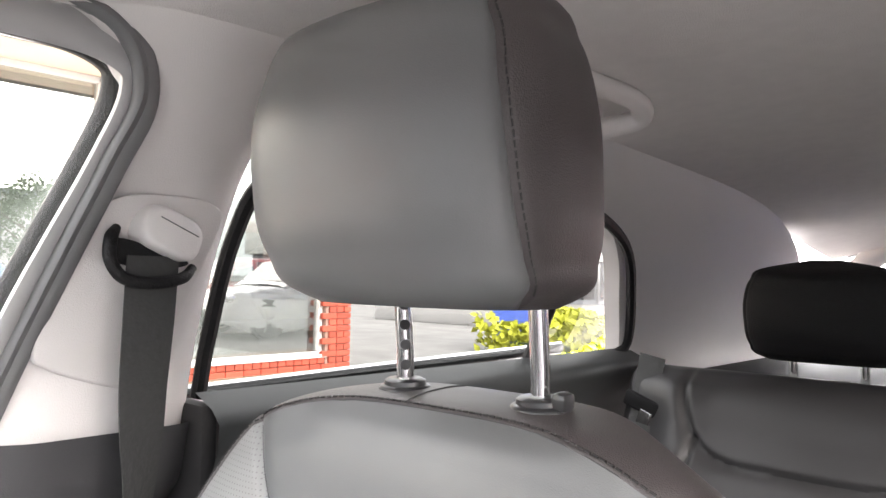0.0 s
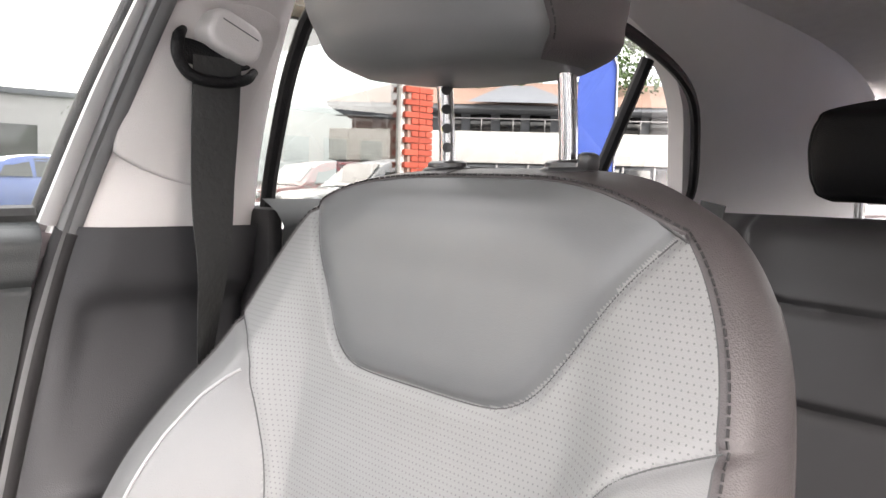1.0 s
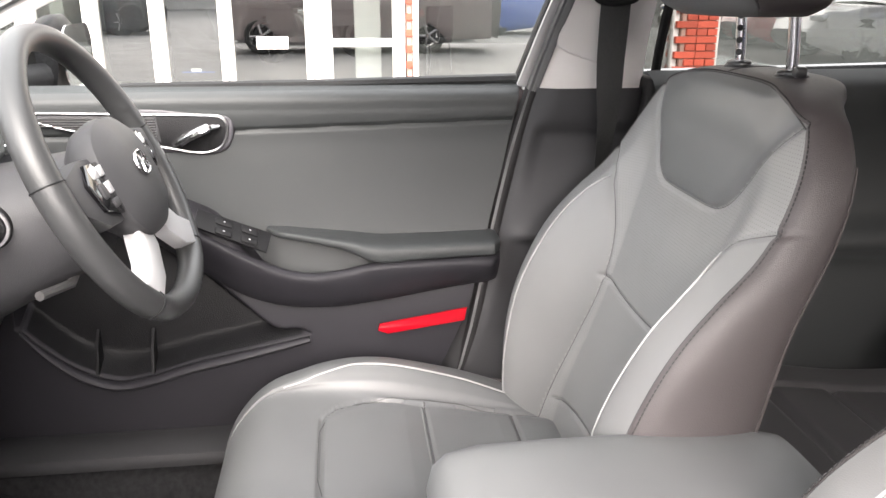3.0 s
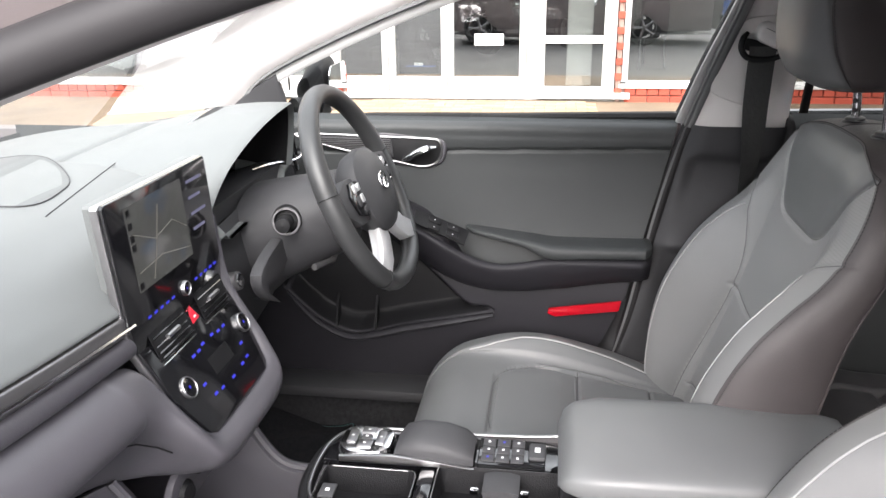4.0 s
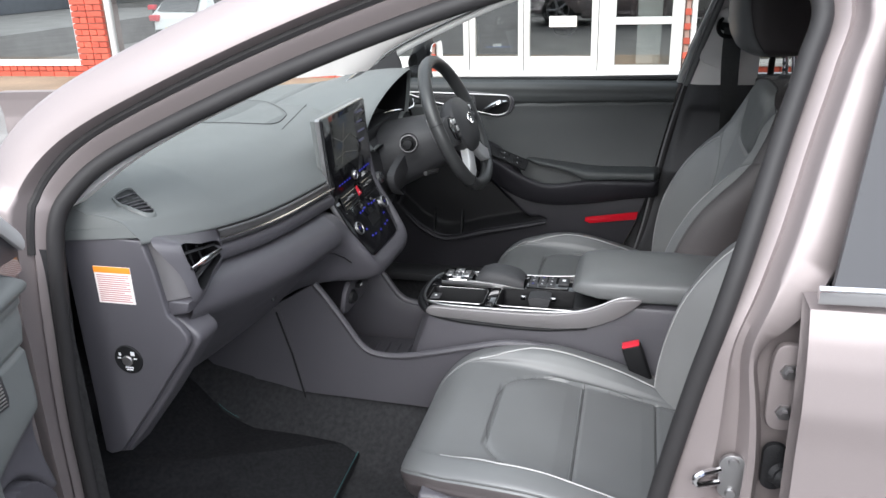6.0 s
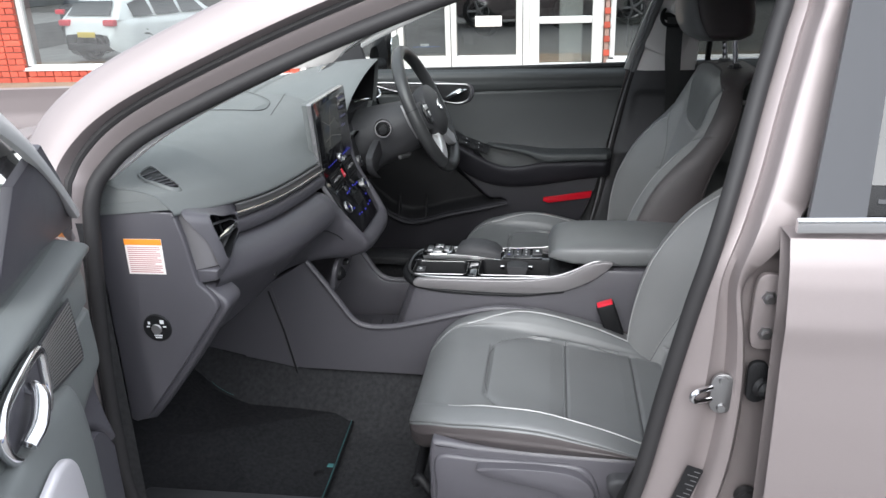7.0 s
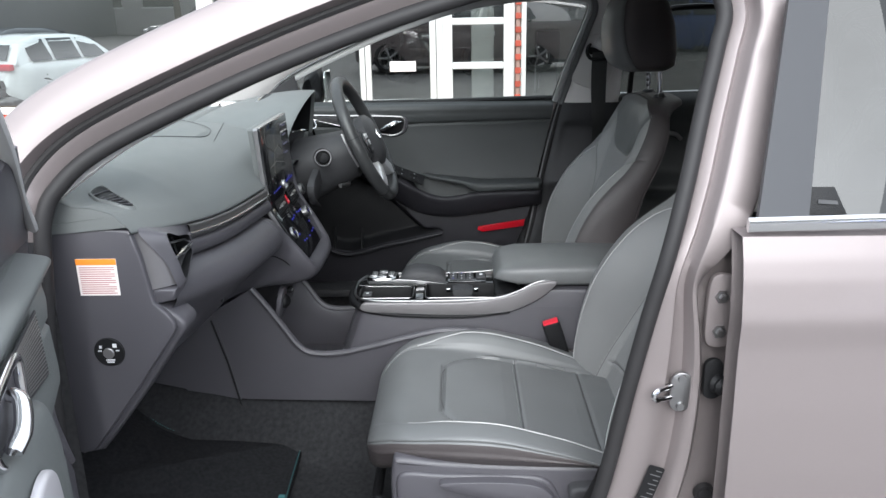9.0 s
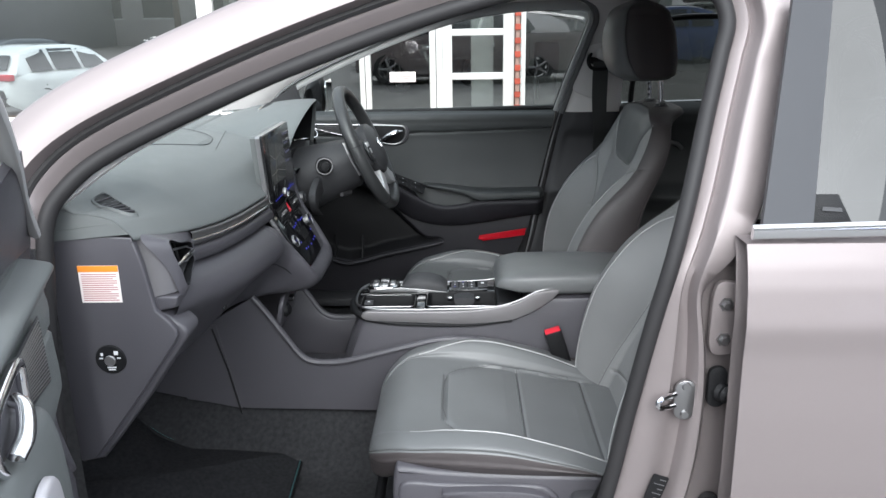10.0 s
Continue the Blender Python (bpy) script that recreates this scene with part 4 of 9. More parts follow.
def pillar_trims(s):
    """s: +1 for the driver's side."""
    inw = -s
    dx, dy = (0.024, 0.0) if s > 0 else (0.020, -0.020)

    def inner_trim(name, pts_a, pts_b, mat, label, bulge, inward):
        # on the open side the trims behind the front door keep inside the painted pillar
        ix = dx if s > 0 or name.startswith("a_") else 0.062
        return trim_strip(name, [(x + ix, y + dy, z) for x, y, z in pts_a], [(x + ix, y + dy, z) for x, y, z in pts_b], mat, label, bulge, inward)

    # windscreen pillar
    inner_trim("a_pillar_trim", [(s * 0.700, 1.215, 1.000), (s * 0.672, 1.10, 1.078), (s * 0.640, 0.93, 1.158), (s * 0.612, 0.75, 1.228), (s * 0.590, 0.57, 1.285), (s * 0.575, 0.42, 1.318)],
               [(s * 0.665, 1.50, 0.985), (s * 0.640, 1.32, 1.075), (s * 0.610, 1.12, 1.170), (s * 0.585, 0.92, 1.250), (s * 0.565, 0.72, 1.312), (s * 0.545, 0.52, 1.350)], TRIM, "light grey windscreen pillar trim", 0.014, inw)
    # centre pillar, upper light part and lower dark part
    inner_trim("b_pillar_trim", [(s * 0.726, 0.234, 0.9655), (s * 0.724, 0.232, 0.972), (s * 0.704, 0.209, 1.060), (s * 0.676, 0.180, 1.150), (s * 0.642, 0.156, 1.225), (s * 0.612, 0.145, 1.275), (s * 0.578, 0.20, 1.322), (s * 0.545, 0.26, 1.352)],
               [(s * 0.714, 0.030, 0.9655), (s * 0.712, 0.030, 0.972), (s * 0.692, 0.030, 1.060), (s * 0.666, 0.024, 1.150), (s * 0.636, 0.016, 1.225), (s * 0.604, 0.0, 1.275), (s * 0.572, -0.05, 1.318), (s * 0.545, -0.12, 1.352)], TRIM, "light grey centre pillar trim", 0.022, inw)
    zs, ts = np.linspace(0.33, 0.9715, 110), np.linspace(0, 1, 30)
    Zg, Tg = np.meshgrid(zs, ts, indexing="ij")
    yf = curve_through([0.33, 0.414, 0.468, 0.535, 0.60, 0.70, 0.82, 0.91, 0.972], [0.455, 0.393, 0.368, 0.341, 0.322, 0.298, 0.270, 0.248, 0.232], Zg)
    Yg = yf + (0.020 - yf) * Tg
    Xg = curve_through([0.33, 0.70, 0.88, 0.972], [0.742, 0.742, 0.738, 0.719], Zg) - 0.034 * (1 - (1 - np.clip(Tg / 0.28, 0, 1)) ** 2.2) + 0.02 * np.clip((Tg - 0.8) / 0.2, 0, 1) ** 2
    soft = np.clip((Tg - 0.10) / 0.14, 0, 1)
    soft = soft * soft * (3 - 2 * soft)
    step = 0.020 / (1 + np.exp((Zg - 0.900) / 0.006)) * np.clip((Zg - 0.70) / 0.20, 0, 1) - 0.004 * np.exp(-((Zg - 0.705) / 0.010) ** 2) + 0.014 / (1 + np.exp((Zg - 0.690) / 0.004))
    Xg = Xg + step * soft + dx
    P = np.stack([s * Xg if s > 0 else -Xg + 0.04, Yg + dy, Zg], -1)
    sheet("b_pillar_lower_trim", P, DARK, car, "dark grey lower centre pillar trim with moulded steps", around=False, caps=False)
    # rear quarter
    inner_trim("c_pillar_trim", [(s * 0.694, -0.84, 0.90), (s * 0.690, -0.835, 0.985), (s * 0.672, -0.80, 1.08), (s * 0.640, -0.735, 1.17), (s * 0.610, -0.62, 1.235), (s * 0.585, -0.40, 1.290), (s * 0.570, -0.10, 1.318)],
               [(s * 0.650, -1.62, 0.90), (s * 0.640, -1.60, 0.985), (s * 0.600, -1.55, 1.10), (s * 0.560, -1.42, 1.20), (s * 0.545, -1.2, 1.28), (s * 0.535, -0.8, 1.335), (s * 0.530, -0.3, 1.355)], TRIM, "light grey rear pillar trim", 0.03, inw)


pillar_trims(1)
pillar_trims(-1)


# roof lining
def headliner():
    xs = np.linspace(-0.60, 0.60, 41)
    ys = np.linspace(-1.75, 0.68, 64)
    X, Y = np.meshgrid(xs, ys)
    crown = curve_through([-1.75, -1.2, -0.6, 0.0, 0.4, 0.62, 0.80], [1.245, 1.318, 1.358, 1.378, 1.372, 1.352, 1.330], Y)
    X = X * np.clip(1 - 0.25 * (Y - 0.45), 0, 1)
    Z = crown - 0.055 * (np.abs(X) / 0.60) ** 3.2
    P = np.stack([X, Y, Z], -1)
    up = P[::-1].copy()
    up[..., 2] += 0.03
    P = np.concatenate([P, up, P[:1]])
    return sheet("headliner", P, HEADLINER, car, "beige-grey fabric roof lining", around=False, caps=False)


headliner()


def roof_skin():
    xs = np.linspace(-0.60, 0.60, 31)
    ys = np.linspace(-1.9, 0.70, 54)
    X, Y = np.meshgrid(xs, ys)
    crown = curve_through([-1.9, -1.2, -0.6, 0.0, 0.4, 0.66, 0.78], [1.26, 1.36, 1.405, 1.428, 1.420, 1.392, 1.368], Y)
    Z = crown - 0.06 * (np.abs(X) / 0.60) ** 3
    return sheet("roof_panel", np.stack([X, Y, Z], -1), PAINT, car, "bronze-grey roof panel", around=False, caps=False)


roof_skin()

# grab handle above the rear door
def grab_handle(s, y0):
    # a thick loop hanging on two feet
    g = [(s * 0.478, y0 + 0.150, 1.352), (s * 0.452, y0 + 0.145, 1.342), (s * 0.430, y0 + 0.10, 1.334), (s * 0.424, y0, 1.330), (s * 0.424, y0 - 0.085, 1.330), (s * 0.430, y0 - 0.125, 1.324), (s * 0.446, y0 - 0.136, 1.314), (s * 0.480, y0 - 0.110, 1.303)]
    gh = part("grab_handle", bar(spline(g, 8), 0.0135, 14, 0.85), TRIM, car, "light grey ceiling grab handle")
    part("handle_gap", bar([(s * 0.452, y0 - 0.10, 1.349), (s * 0.447, y0, 1.352), (s * 0.452, y0 + 0.12, 1.349)], 0.004, 6), SEAL_GREY, gh)
    for yy in (y0 + 0.14, y0 - 0.10):
        part("handle_foot", rbox((s * 0.492, yy, 1.322), (0.034, 0.040, 0.03), 0.010), TRIM, gh)


grab_handle(1, -0.245)
grab_handle(-1, -0.245)

# windscreen, rear glass and scuttle
def windscreen():
    rows = []
    for v in np.linspace(0, 1, 14):
        y = 1.66 + (0.60 - 1.66) * v
        z = 0.965 + (1.385 - 0.965) * v + 0.045 * math.sin(math.pi * v)
        half = 0.70 + (0.54 - 0.70) * v
        rows.append([(x * half, y - 0.10 * x * x, z - 0.015 * x * x) for x in np.linspace(-1, 1, 21)])
    bm = bmesh.new()
    skin(bm, rows)
    w = part("windscreen", bm, GLASS, car, "clear raked windscreen")
    w.visible_shadow = False
    rows = []
    for v in np.linspace(0, 1, 10):
        y = -1.80 - 0.55 * (1 - v)
        z = 1.00 + 0.27 * v
        half = 0.62 - 0.10 * v
        rows.append([(x * half, y + 0.10 * x * x, z) for x in np.linspace(-1, 1, 15)])
    bm = bmesh.new()
    skin(bm, rows)
    w = part("rear_window", bm, GLASS, car, "sloping rear window glass")
    w.visible_shadow = False


windscreen()


def bonnet():
    rows = []
    for v in np.linspace(0, 1, 24):
        y = 1.60 + 1.05 * v
        z = curve_through([0, 0.3, 0.7, 1.0], [0.925, 0.90, 0.82, 0.66], v)
        half = curve_through([0, 0.4, 1.0], [0.76, 0.77, 0.70], v)
        rows.append([(x * half, y - 0.16 * x * x, z - 0.05 * x**4) for x in np.linspace(-1, 1, 25)])
    bm = bmesh.new()
    skin(bm, rows)
    part("bonnet", bm, PAINT, car, "bronze-grey bonnet")
    rows = []
    for v in np.linspace(0, 1, 8):
        rows.append([(x * (0.74 - 0.03 * v), 1.60 + 0.16 * (v - 0.5) - 0.15 * x * x, 0.935 + 0.012 * math.sin(v * 3)) for x in np.linspace(-1, 1, 21)])
    bm = bmesh.new()
    skin(bm, rows)
    part("scuttle_panel", bm, BLACK, car, "black plastic panel below the windscreen")


bonnet()


# outer sides: wings, rear doors, rear quarters
def side_surface(y, z, s):
    """Outer skin of the car's flank."""
    lower = np.interp(z, [0.18, 0.24, 0.30, 0.40, 0.50, 0.60, 0.70, 0.76, 0.80, 0.838, 0.846, 0.90, 0.93, 0.965], [0.800, 0.820, 0.835, 0.848, 0.854, 0.855, 0.853, 0.8505, 0.8495, 0.8515, 0.851, 0.842, 0.834, 0.820])
    taper = 0.10 * np.clip((y - 1.55) / 1.1, 0, 1) ** 2 + 0.13 * np.clip((-1.35 - y) / 0.95, 0, 1) ** 2
    return s * (lower - taper)


def flank(name, s, y0, y1, z0, z1, label, parent, arch=None):
    ys, zs = np.linspace(y0, y1, 50), np.linspace(z0, z1, 96)
    Y, Z = np.meshgrid(ys, zs)
    if arch:
        r = np.hypot(Y - arch, Z - 0.31)
        push = np.clip(0.345 - r, 0, 1)
        Z = Z + push * (Z > 0.0) * 1.0 * (r < 0.345)
    X = side_surface(Y, Z, s)
    P = np.stack([X, Y, Z], -1)
    inner = P[::-1].copy()
    inner[..., 0] -= s * 0.05
    P = np.concatenate([P, inner, P[:1]])
    return sheet(name, P, PAINT, parent, label, around=False, caps=False, angle=50)


for s in (-1, 1):
    flank("front_wing", s, 1.245, 2.62, 0.25, 0.93, "bronze-grey front wing", car, arch=1.95)
    rear_door = flank("rear_door", s, -0.80, 0.157, 0.24, 0.962, "bronze-grey rear door", car)
    flank("rear_quarter", s, -2.15, -0.815, 0.25, 0.965, "bronze-grey rear quarter panel", car, arch=-0.98)
    # bright strip under the rear glass
    st = [(side_surface(np.array(yy), np.array(0.955), s) - s * 0.006, yy, 0.978 + 0.018 * (0.150 - yy)) for yy in np.linspace(0.150, -0.80, 14)]
    part("belt_moulding", bar(st, 0.0115, 8, 0.55, up=(1, 0, 0)), CHROME, rear_door, "bright chrome strip below the rear window")
    # black pillar cover ahead of the rear glass
    ap = [(s * 0.812, 0.134, 0.984), (s * 0.676, 0.070, 1.300), (s * 0.676, 0.012, 1.300), (s * 0.806, 0.060, 0.984)]
    part("pillar_cover", slab(ap, (s * -0.012, 0, 0), 0.002), COVER, rear_door, "dark satin pillar cover")
    # the pane lies in one plane that leans in
    gl = [(s * (0.790 - 0.409 * (z - 0.982)), y, z) for y, z in ((0.062, 0.982), (0.012, 1.300), (-0.45, 1.310), (-0.80, 1.22), (-0.92, 1.03), (-0.80, 0.990))]
    bm = bmesh.new()
    bm.faces.new([bm.verts.new(Vector(q)) for q in gl])
    pane = part("rear_side_window", bm, GLASS_DARK if s < 0 else GLASS_REAR, rear_door, "tinted rear door glass" if s < 0 else "rear door glass")
    pane.visible_shadow = False
    if s < 0:
        tg = [(s * 0.796, 0.058, 0.986), (s * 0.779, 0.052, 1.024), (s * 0.780, 0.018, 1.024), (s * 0.795, 0.002, 0.987)]
        tag = part("window_tag", slab(tg, (s * 0.002, 0, 0), 0.0006), BLACK, rear_door, "black tag at the foot of the rear glass")
        part("tag_print", slab([(s * 0.7925, 0.044, 1.003), (s * 0.7900, 0.043, 1.008), (s * 0.7905, 0.016, 1.006), (s * 0.7930, 0.015, 1.001)], (s * 0.0012, 0, 0)), DARK, tag)
    # sill
    rows = [[(s * x, y, z) for x, z in ((0.70, 0.325), (0.745, 0.322), (0.79, 0.318), (0.835, 0.29), (0.845, 0.22), (0.80, 0.15), (0.60, 0.15))] for y in np.linspace(-0.7, 1.5, 12)]
    bm = bmesh.new()
    skin(bm, rows)
    part("sill", bm, PAINT, car, "painted door sill")
    part("sill_trim", rbox((s * 0.69, 0.72, 0.335), (0.10, 1.1, 0.03), 0.010), DARK, car, "dark plastic sill cover")

# rear window frame trim on the driver's side: dark seal round the glass and the quarter divider
R = [(0.776, -0.010, 0.985), (0.758, -0.010, 1.055), (0.722, -0.014, 1.160), (0.682, -0.030, 1.225), (0.634, -0.11, 1.266), (0.602, -0.35, 1.262), (0.616, -0.56, 1.232), (0.640, -0.72, 1.182), (0.672, -0.80, 1.098), (0.704, -0.845, 1.010), (0.716, -0.80, 0.985)]
for s in (1, -1):
    part("rear_window_seal", bar(spline([(s * (x - (0.06 if s < 0 else 0.0)), y, z) for x, y, z in R], 6), 0.009, 8), BLACK, car, "black rear window seal")
    part("window_divider", bar([(s * 0.722, -0.555, 0.985), (s * 0.655, -0.615, 1.225)], 0.011, 8), BLACK, car, "black divider bar in the rear window")

# rear door inner panel
for s in (1, -1):
    ys, zs = np.linspace(-0.86, 0.03, 40), np.linspace(0.33, 1.0, 50)
    Y, Z = np.meshgrid(ys, zs)
    X = curve_through([0.33, 0.55, 0.70, 0.86, 0.90, 0.95, 0.985, 1.0], [0.70, 0.69, 0.70, 0.70, 0.690, 0.672, 0.680, 0.715], Z)
    X = X - 0.045 * np.exp(-((Z - 0.69) / 0.03) ** 2) * np.clip((Y + 0.6) / 0.1, 0, 1) * np.clip((-0.02 - Y) / 0.05, 0, 1)
    X = X + groove(np.abs(Z - 0.895), 0.006, 0.005)
    P = np.stack([s * X, Y, Z], -1)
    sheet("rear_door_panel", P, DOOR_TRIM_SHADED, car, "dark grey rear door lining", around=False, caps=False)
    part("rear_door_edge", rbox((s * 0.745, 0.024, 0.66), (0.10, 0.02, 0.66), 0.006), RUBBER, car, "black shut edge of the rear door")
    part("rear_door_handle", bar(spline([(s * 0.69, -0.02, 0.855), (s * 0.683, -0.06, 0.875), (s * 0.683, -0.14, 0.87), (s * 0.69, -0.17, 0.85)], 6), 0.007, 8), SATIN, car, "silver rear door pull")

# parcel shelf and tailgate lining
part("parcel_shelf", rbox((0, -1.33, 0.955), (1.20, 0.92, 0.025), 0.008), BLACK, car, "black luggage cover")
bm = bmesh.new()
skin(bm, [[(x, y, z) for x in np.linspace(-0.70, 0.70, 9)] for y, z in ((-2.28, 0.25), (-2.32, 0.6), (-2.34, 0.98), (-2.30, 1.01))])
part("tailgate", bm, PAINT, car, "bronze-grey tailgate")
# header trim over the rear glass
part("rear_header_trim", bar(spline([(-0.54, -1.74, 1.16), (-0.40, -1.78, 1.235), (0, -1.80, 1.25), (0.40, -1.78, 1.235), (0.54, -1.74, 1.16), (0.58, -1.72, 1.02)], 8), 0.03, 10), TRIM, car, "light grey trim round the tailgate glass")

# floor
def car_floor():
    xs = np.linspace(-0.70, 0.70, 71)
    ys = np.linspace(-0.55, 1.75, 90)
    X, Y = np.meshgrid(xs, ys)
    Z = curve_through([-0.55, 0.0, 0.9, 1.15, 1.32, 1.5, 1.75], [0.235, 0.215, 0.215, 0.235, 0.30, 0.44, 0.70], Y)
    Z = Z + 0.125 * np.exp(-(X / 0.19) ** 6) * (1 - np.clip((Y - 1.2) / 0.4, 0, 1))
    Z = Z + 0.10 * np.clip((np.abs(X) - 0.64) / 0.06, 0, 1) ** 2
    return sheet("floor_carpet", np.stack([X, Y, Z], -1), CARPET, car, "black carpeted floor", around=False, caps=False)


car_floor()
bm = bmesh.new()
skin(bm, [[(x, y, z) for x in np.linspace(-0.80, 0.80, 5)] for y, z in ((-2.2, 0.19), (2.5, 0.19))])
part("underbody", bm, BLACK, car)
# bulkhead closing the space below the dash
bm = bmesh.new()
skin(bm, [[(x, y, z) for x in np.linspace(-0.74, 0.74, 5)] for y, z in ((1.78, 0.19), (1.76, 0.93))])
part("bulkhead", bm, BLACK, car)
for s in (-1, 1):
    bm = bmesh.new()
    skin(bm, [[(s * 0.755, y, z) for y in np.linspace(1.20, 1.78, 6)] for z in (0.19, 0.60, 0.945)])
    part("footwell_side", bm, CARPET, car)


# wheels of this car
def wheel(parent, x, y, s, r=0.31):
    m = axis((x, y, r), (s, 0, 0))
    t = part("wheel", lathe(bmesh.new(), [(r - 0.10, 0.07), (r - 0.085, 0.085), (r - 0.03, 0.10), (r - 0.005, 0.08), (r, 0.05), (r, -0.05), (r - 0.02, -0.1), (r - 0.1, -0.1)], m, 40, cap=False), TYRE, parent, "black tyre on an alloy wheel")
    bm = lathe(bmesh.new(), [(r - 0.085, 0.080), (r - 0.10, 0.084), (r - 0.115, 0.06), (r - 0.12, -0.05)], m, 40, cap=False)
    for k in range(5):
        a = k * 2 * math.pi / 5
        d = Vector((math.cos(a), math.sin(a), 0))
        tube(bm, [m @ (d * 0.03 + Vector((0, 0, 0.070))), m @ (d * 0.12 + Vector((0, 0, 0.078))), m @ (d * (r - 0.10) + Vector((0, 0, 0.068)))], [0.03, 0.022, 0.03], 8)
    lathe(bm, [(0.0, 0.085), (0.035, 0.082), (0.05, 0.06)], m, 20)
    part("rim", bm, SATIN, t, "silver alloy rim")
    part("brake_disc", lathe(bmesh.new(), [(0.0, 0.03), (0.15, 0.03), (0.15, 0.01), (0.0, 0.01)], m, 30), DARK, t)


for s in (-1, 1):
    wheel(car, s * 0.74, 1.95, s)
    wheel(car, s * 0.74, -0.98 + 0.0, s)

# drain plug low on the left centre pillar
part("drain_plug", lathe(bmesh.new(), [(0.0, 0.003), (0.009, 0.003), (0.010, 0.0015), (0.013, 0.0015), (0.014, 0.0045), (0.017, 0.0045), (0.018, -0.006)], axis((-0.752, 0.152, 0.491), (-1, -0.1, 0)), 28), RUBBER, car, "round dark rubber drain plug")
# striker, check bolts and stickers on the left centre pillar
strk = thing("door_striker", "galvanised steel door striker on the pillar", "door latch", (-0.764, 0.226, 0.690))
bm = slab([(0, p[0] * 1.0 - 0.016, p[1]) for p in rounded(0.034, 0.068, 0.016, 6)], (-0.006, 0, 0), 0.0015)
part("striker_plate", bm, SATIN, strk, "zinc striker plate")
part("striker_loop", bar(spline([(-0.004, 0.000, 0.010), (-0.018, 0.024, 0.009), (-0.021, 0.031, 0.001), (-0.018, 0.025, -0.007), (-0.004, 0.000, -0.010)], 5), 0.0045, 8), CHROME, strk, "bright steel loop")
for dz in (0.024, -0.024):
    part("screw", lathe(bmesh.new(), [(0, 0.004), (0.006, 0.004), (0.0075, 0)], axis((-0.006, -0.016, dz), (-1, 0, 0)), 12), SATIN, strk)
hinge = thing("rear_door_hinge", "painted hinge with two bolts on the pillar", "hinge", (-0.762, 0.160, 0.819))
hl = spline([(0.012, 0.060), (-0.020, 0.062), (-0.030, 0.040), (-0.026, 0.0), (-0.032, -0.040), (-0.015, -0.055), (0.014, -0.050), (0.018, 0.0)], 5, closed=True)
part("hinge_plate", slab([(0.012, p[0], p[1]) for p in hl], (-0.010, 0, 0), 0.003), PAINT, hinge)
for dz in (0.029, -0.029):
    bm = lathe(bmesh.new(), [(0.0, 0.010), (0.0055, 0.010), (0.006, 0.009), (0.006, 0.003), (0.0105, 0.003), (0.0115, 0.0)], axis((0.002, -0.004, dz), (-1, 0, 0)), 6)
    part("bolt", bm, SATIN, hinge)
boot = thing("wiring_boot", "black rubber cable boot between pillar and door", "cable boot", (-0.758, 0.160, 0.710))
part("boot_plate", slab([(0, p[0], p[1]) for p in rounded(0.03, 0.07, 0.014, 5)], (-0.008, 0, 0), 0.003), BLACK, boot)
part("boot_ring", lathe(bmesh.new(), [(0.010, 0.0), (0.016, 0.004), (0.012, 0.010), (0.015, 0.016), (0.010, 0.022)], axis((-0.006, -0.004, -0.006), (-1, -0.5, 0)), 16), BLACK, boot)

# printed data sticker on the pillar
stk = thing("data_sticker", "black sticker with rows of white print on the pillar", "sticker", (-0.7655, 0.249, 0.516))
ux, uz = Vector((0, 0.30, -0.95)).normalized(), Vector((0, 0.95, 0.30)).normalized()
part("sticker_face", slab([ux * p[0] + uz * p[1] for p in rounded(0.075, 0.027, 0.003, 3)], (-0.0012, 0, 0)), BLACK, stk, smooth=False)
random.seed(8)
for k in range(8):
    w = random.uniform(0.008, 0.018)
    part("print_bar", slab([ux * (-0.031 + 0.0088 * k + a) + uz * (-0.0105 + b) + Vector((-0.0014, 0, 0)) for a, b in ((0, 0), (0.0016, 0), (0.0016, w), (0, w))], (-0.0003, 0, 0)), SATIN, stk, smooth=False)


# ---------------------------------------------------------------- dashboard
dash = thing("dashboard", "dark grey dashboard with centre screen and trim strip", "dashboard")
DX = [-0.705, -0.62, -0.45, -0.165, 0.0, 0.30, 0.60, 0.705]
D_PUSH = [0.080, 0.062, 0.032, 0.002, -0.005, 0.010, 0.040, 0.060]
D_RISE = [0.052, 0.037, 0.013, 0.0, -0.004, 0.0, 0.010, 0.02]


def dash_band(name, profile, x0, x1, mat, label, n=60, fade=None, around=False):
    """A strip of the dash: a side profile (y, z) swept across the car, bowed in plan."""
    prof = spline(profile, 6)
    rows = []
    for x in np.linspace(x0, x1, n):
        push, rise = curve_through(DX, D_PUSH, x), curve_through(DX, D_RISE, x)
        w = np.ones(len(prof)) if fade is None else np.clip((fade[1] - prof[:, 0]) / (fade[1] - fade[0]), 0, 1)
        sag = 0.032 * np.clip((abs(x) - 0.48) / 0.20, 0, 1) * np.clip((prof[:, 0] - 1.035) / 0.06, 0, 1) * (name == "top_pad")
        zz = prof[:, 1] + rise * w - sag
        if name == "top_pad":
            # hollowed under the instrument hood
            hol = np.clip((x - 0.165) / 0.02, 0, 1) * np.clip((0.535 - x) / 0.02, 0, 1) * np.clip((1.27 - prof[:, 0]) / 0.06, 0, 1)
            zz = zz * (1 - hol) + np.minimum(zz, 0.875) * hol
        rows.append(np.stack([np.full(len(prof), x), prof[:, 0] + push * w, zz], -1))
    return sheet(name, np.array(rows), mat, dash, label, around=around, caps=around)


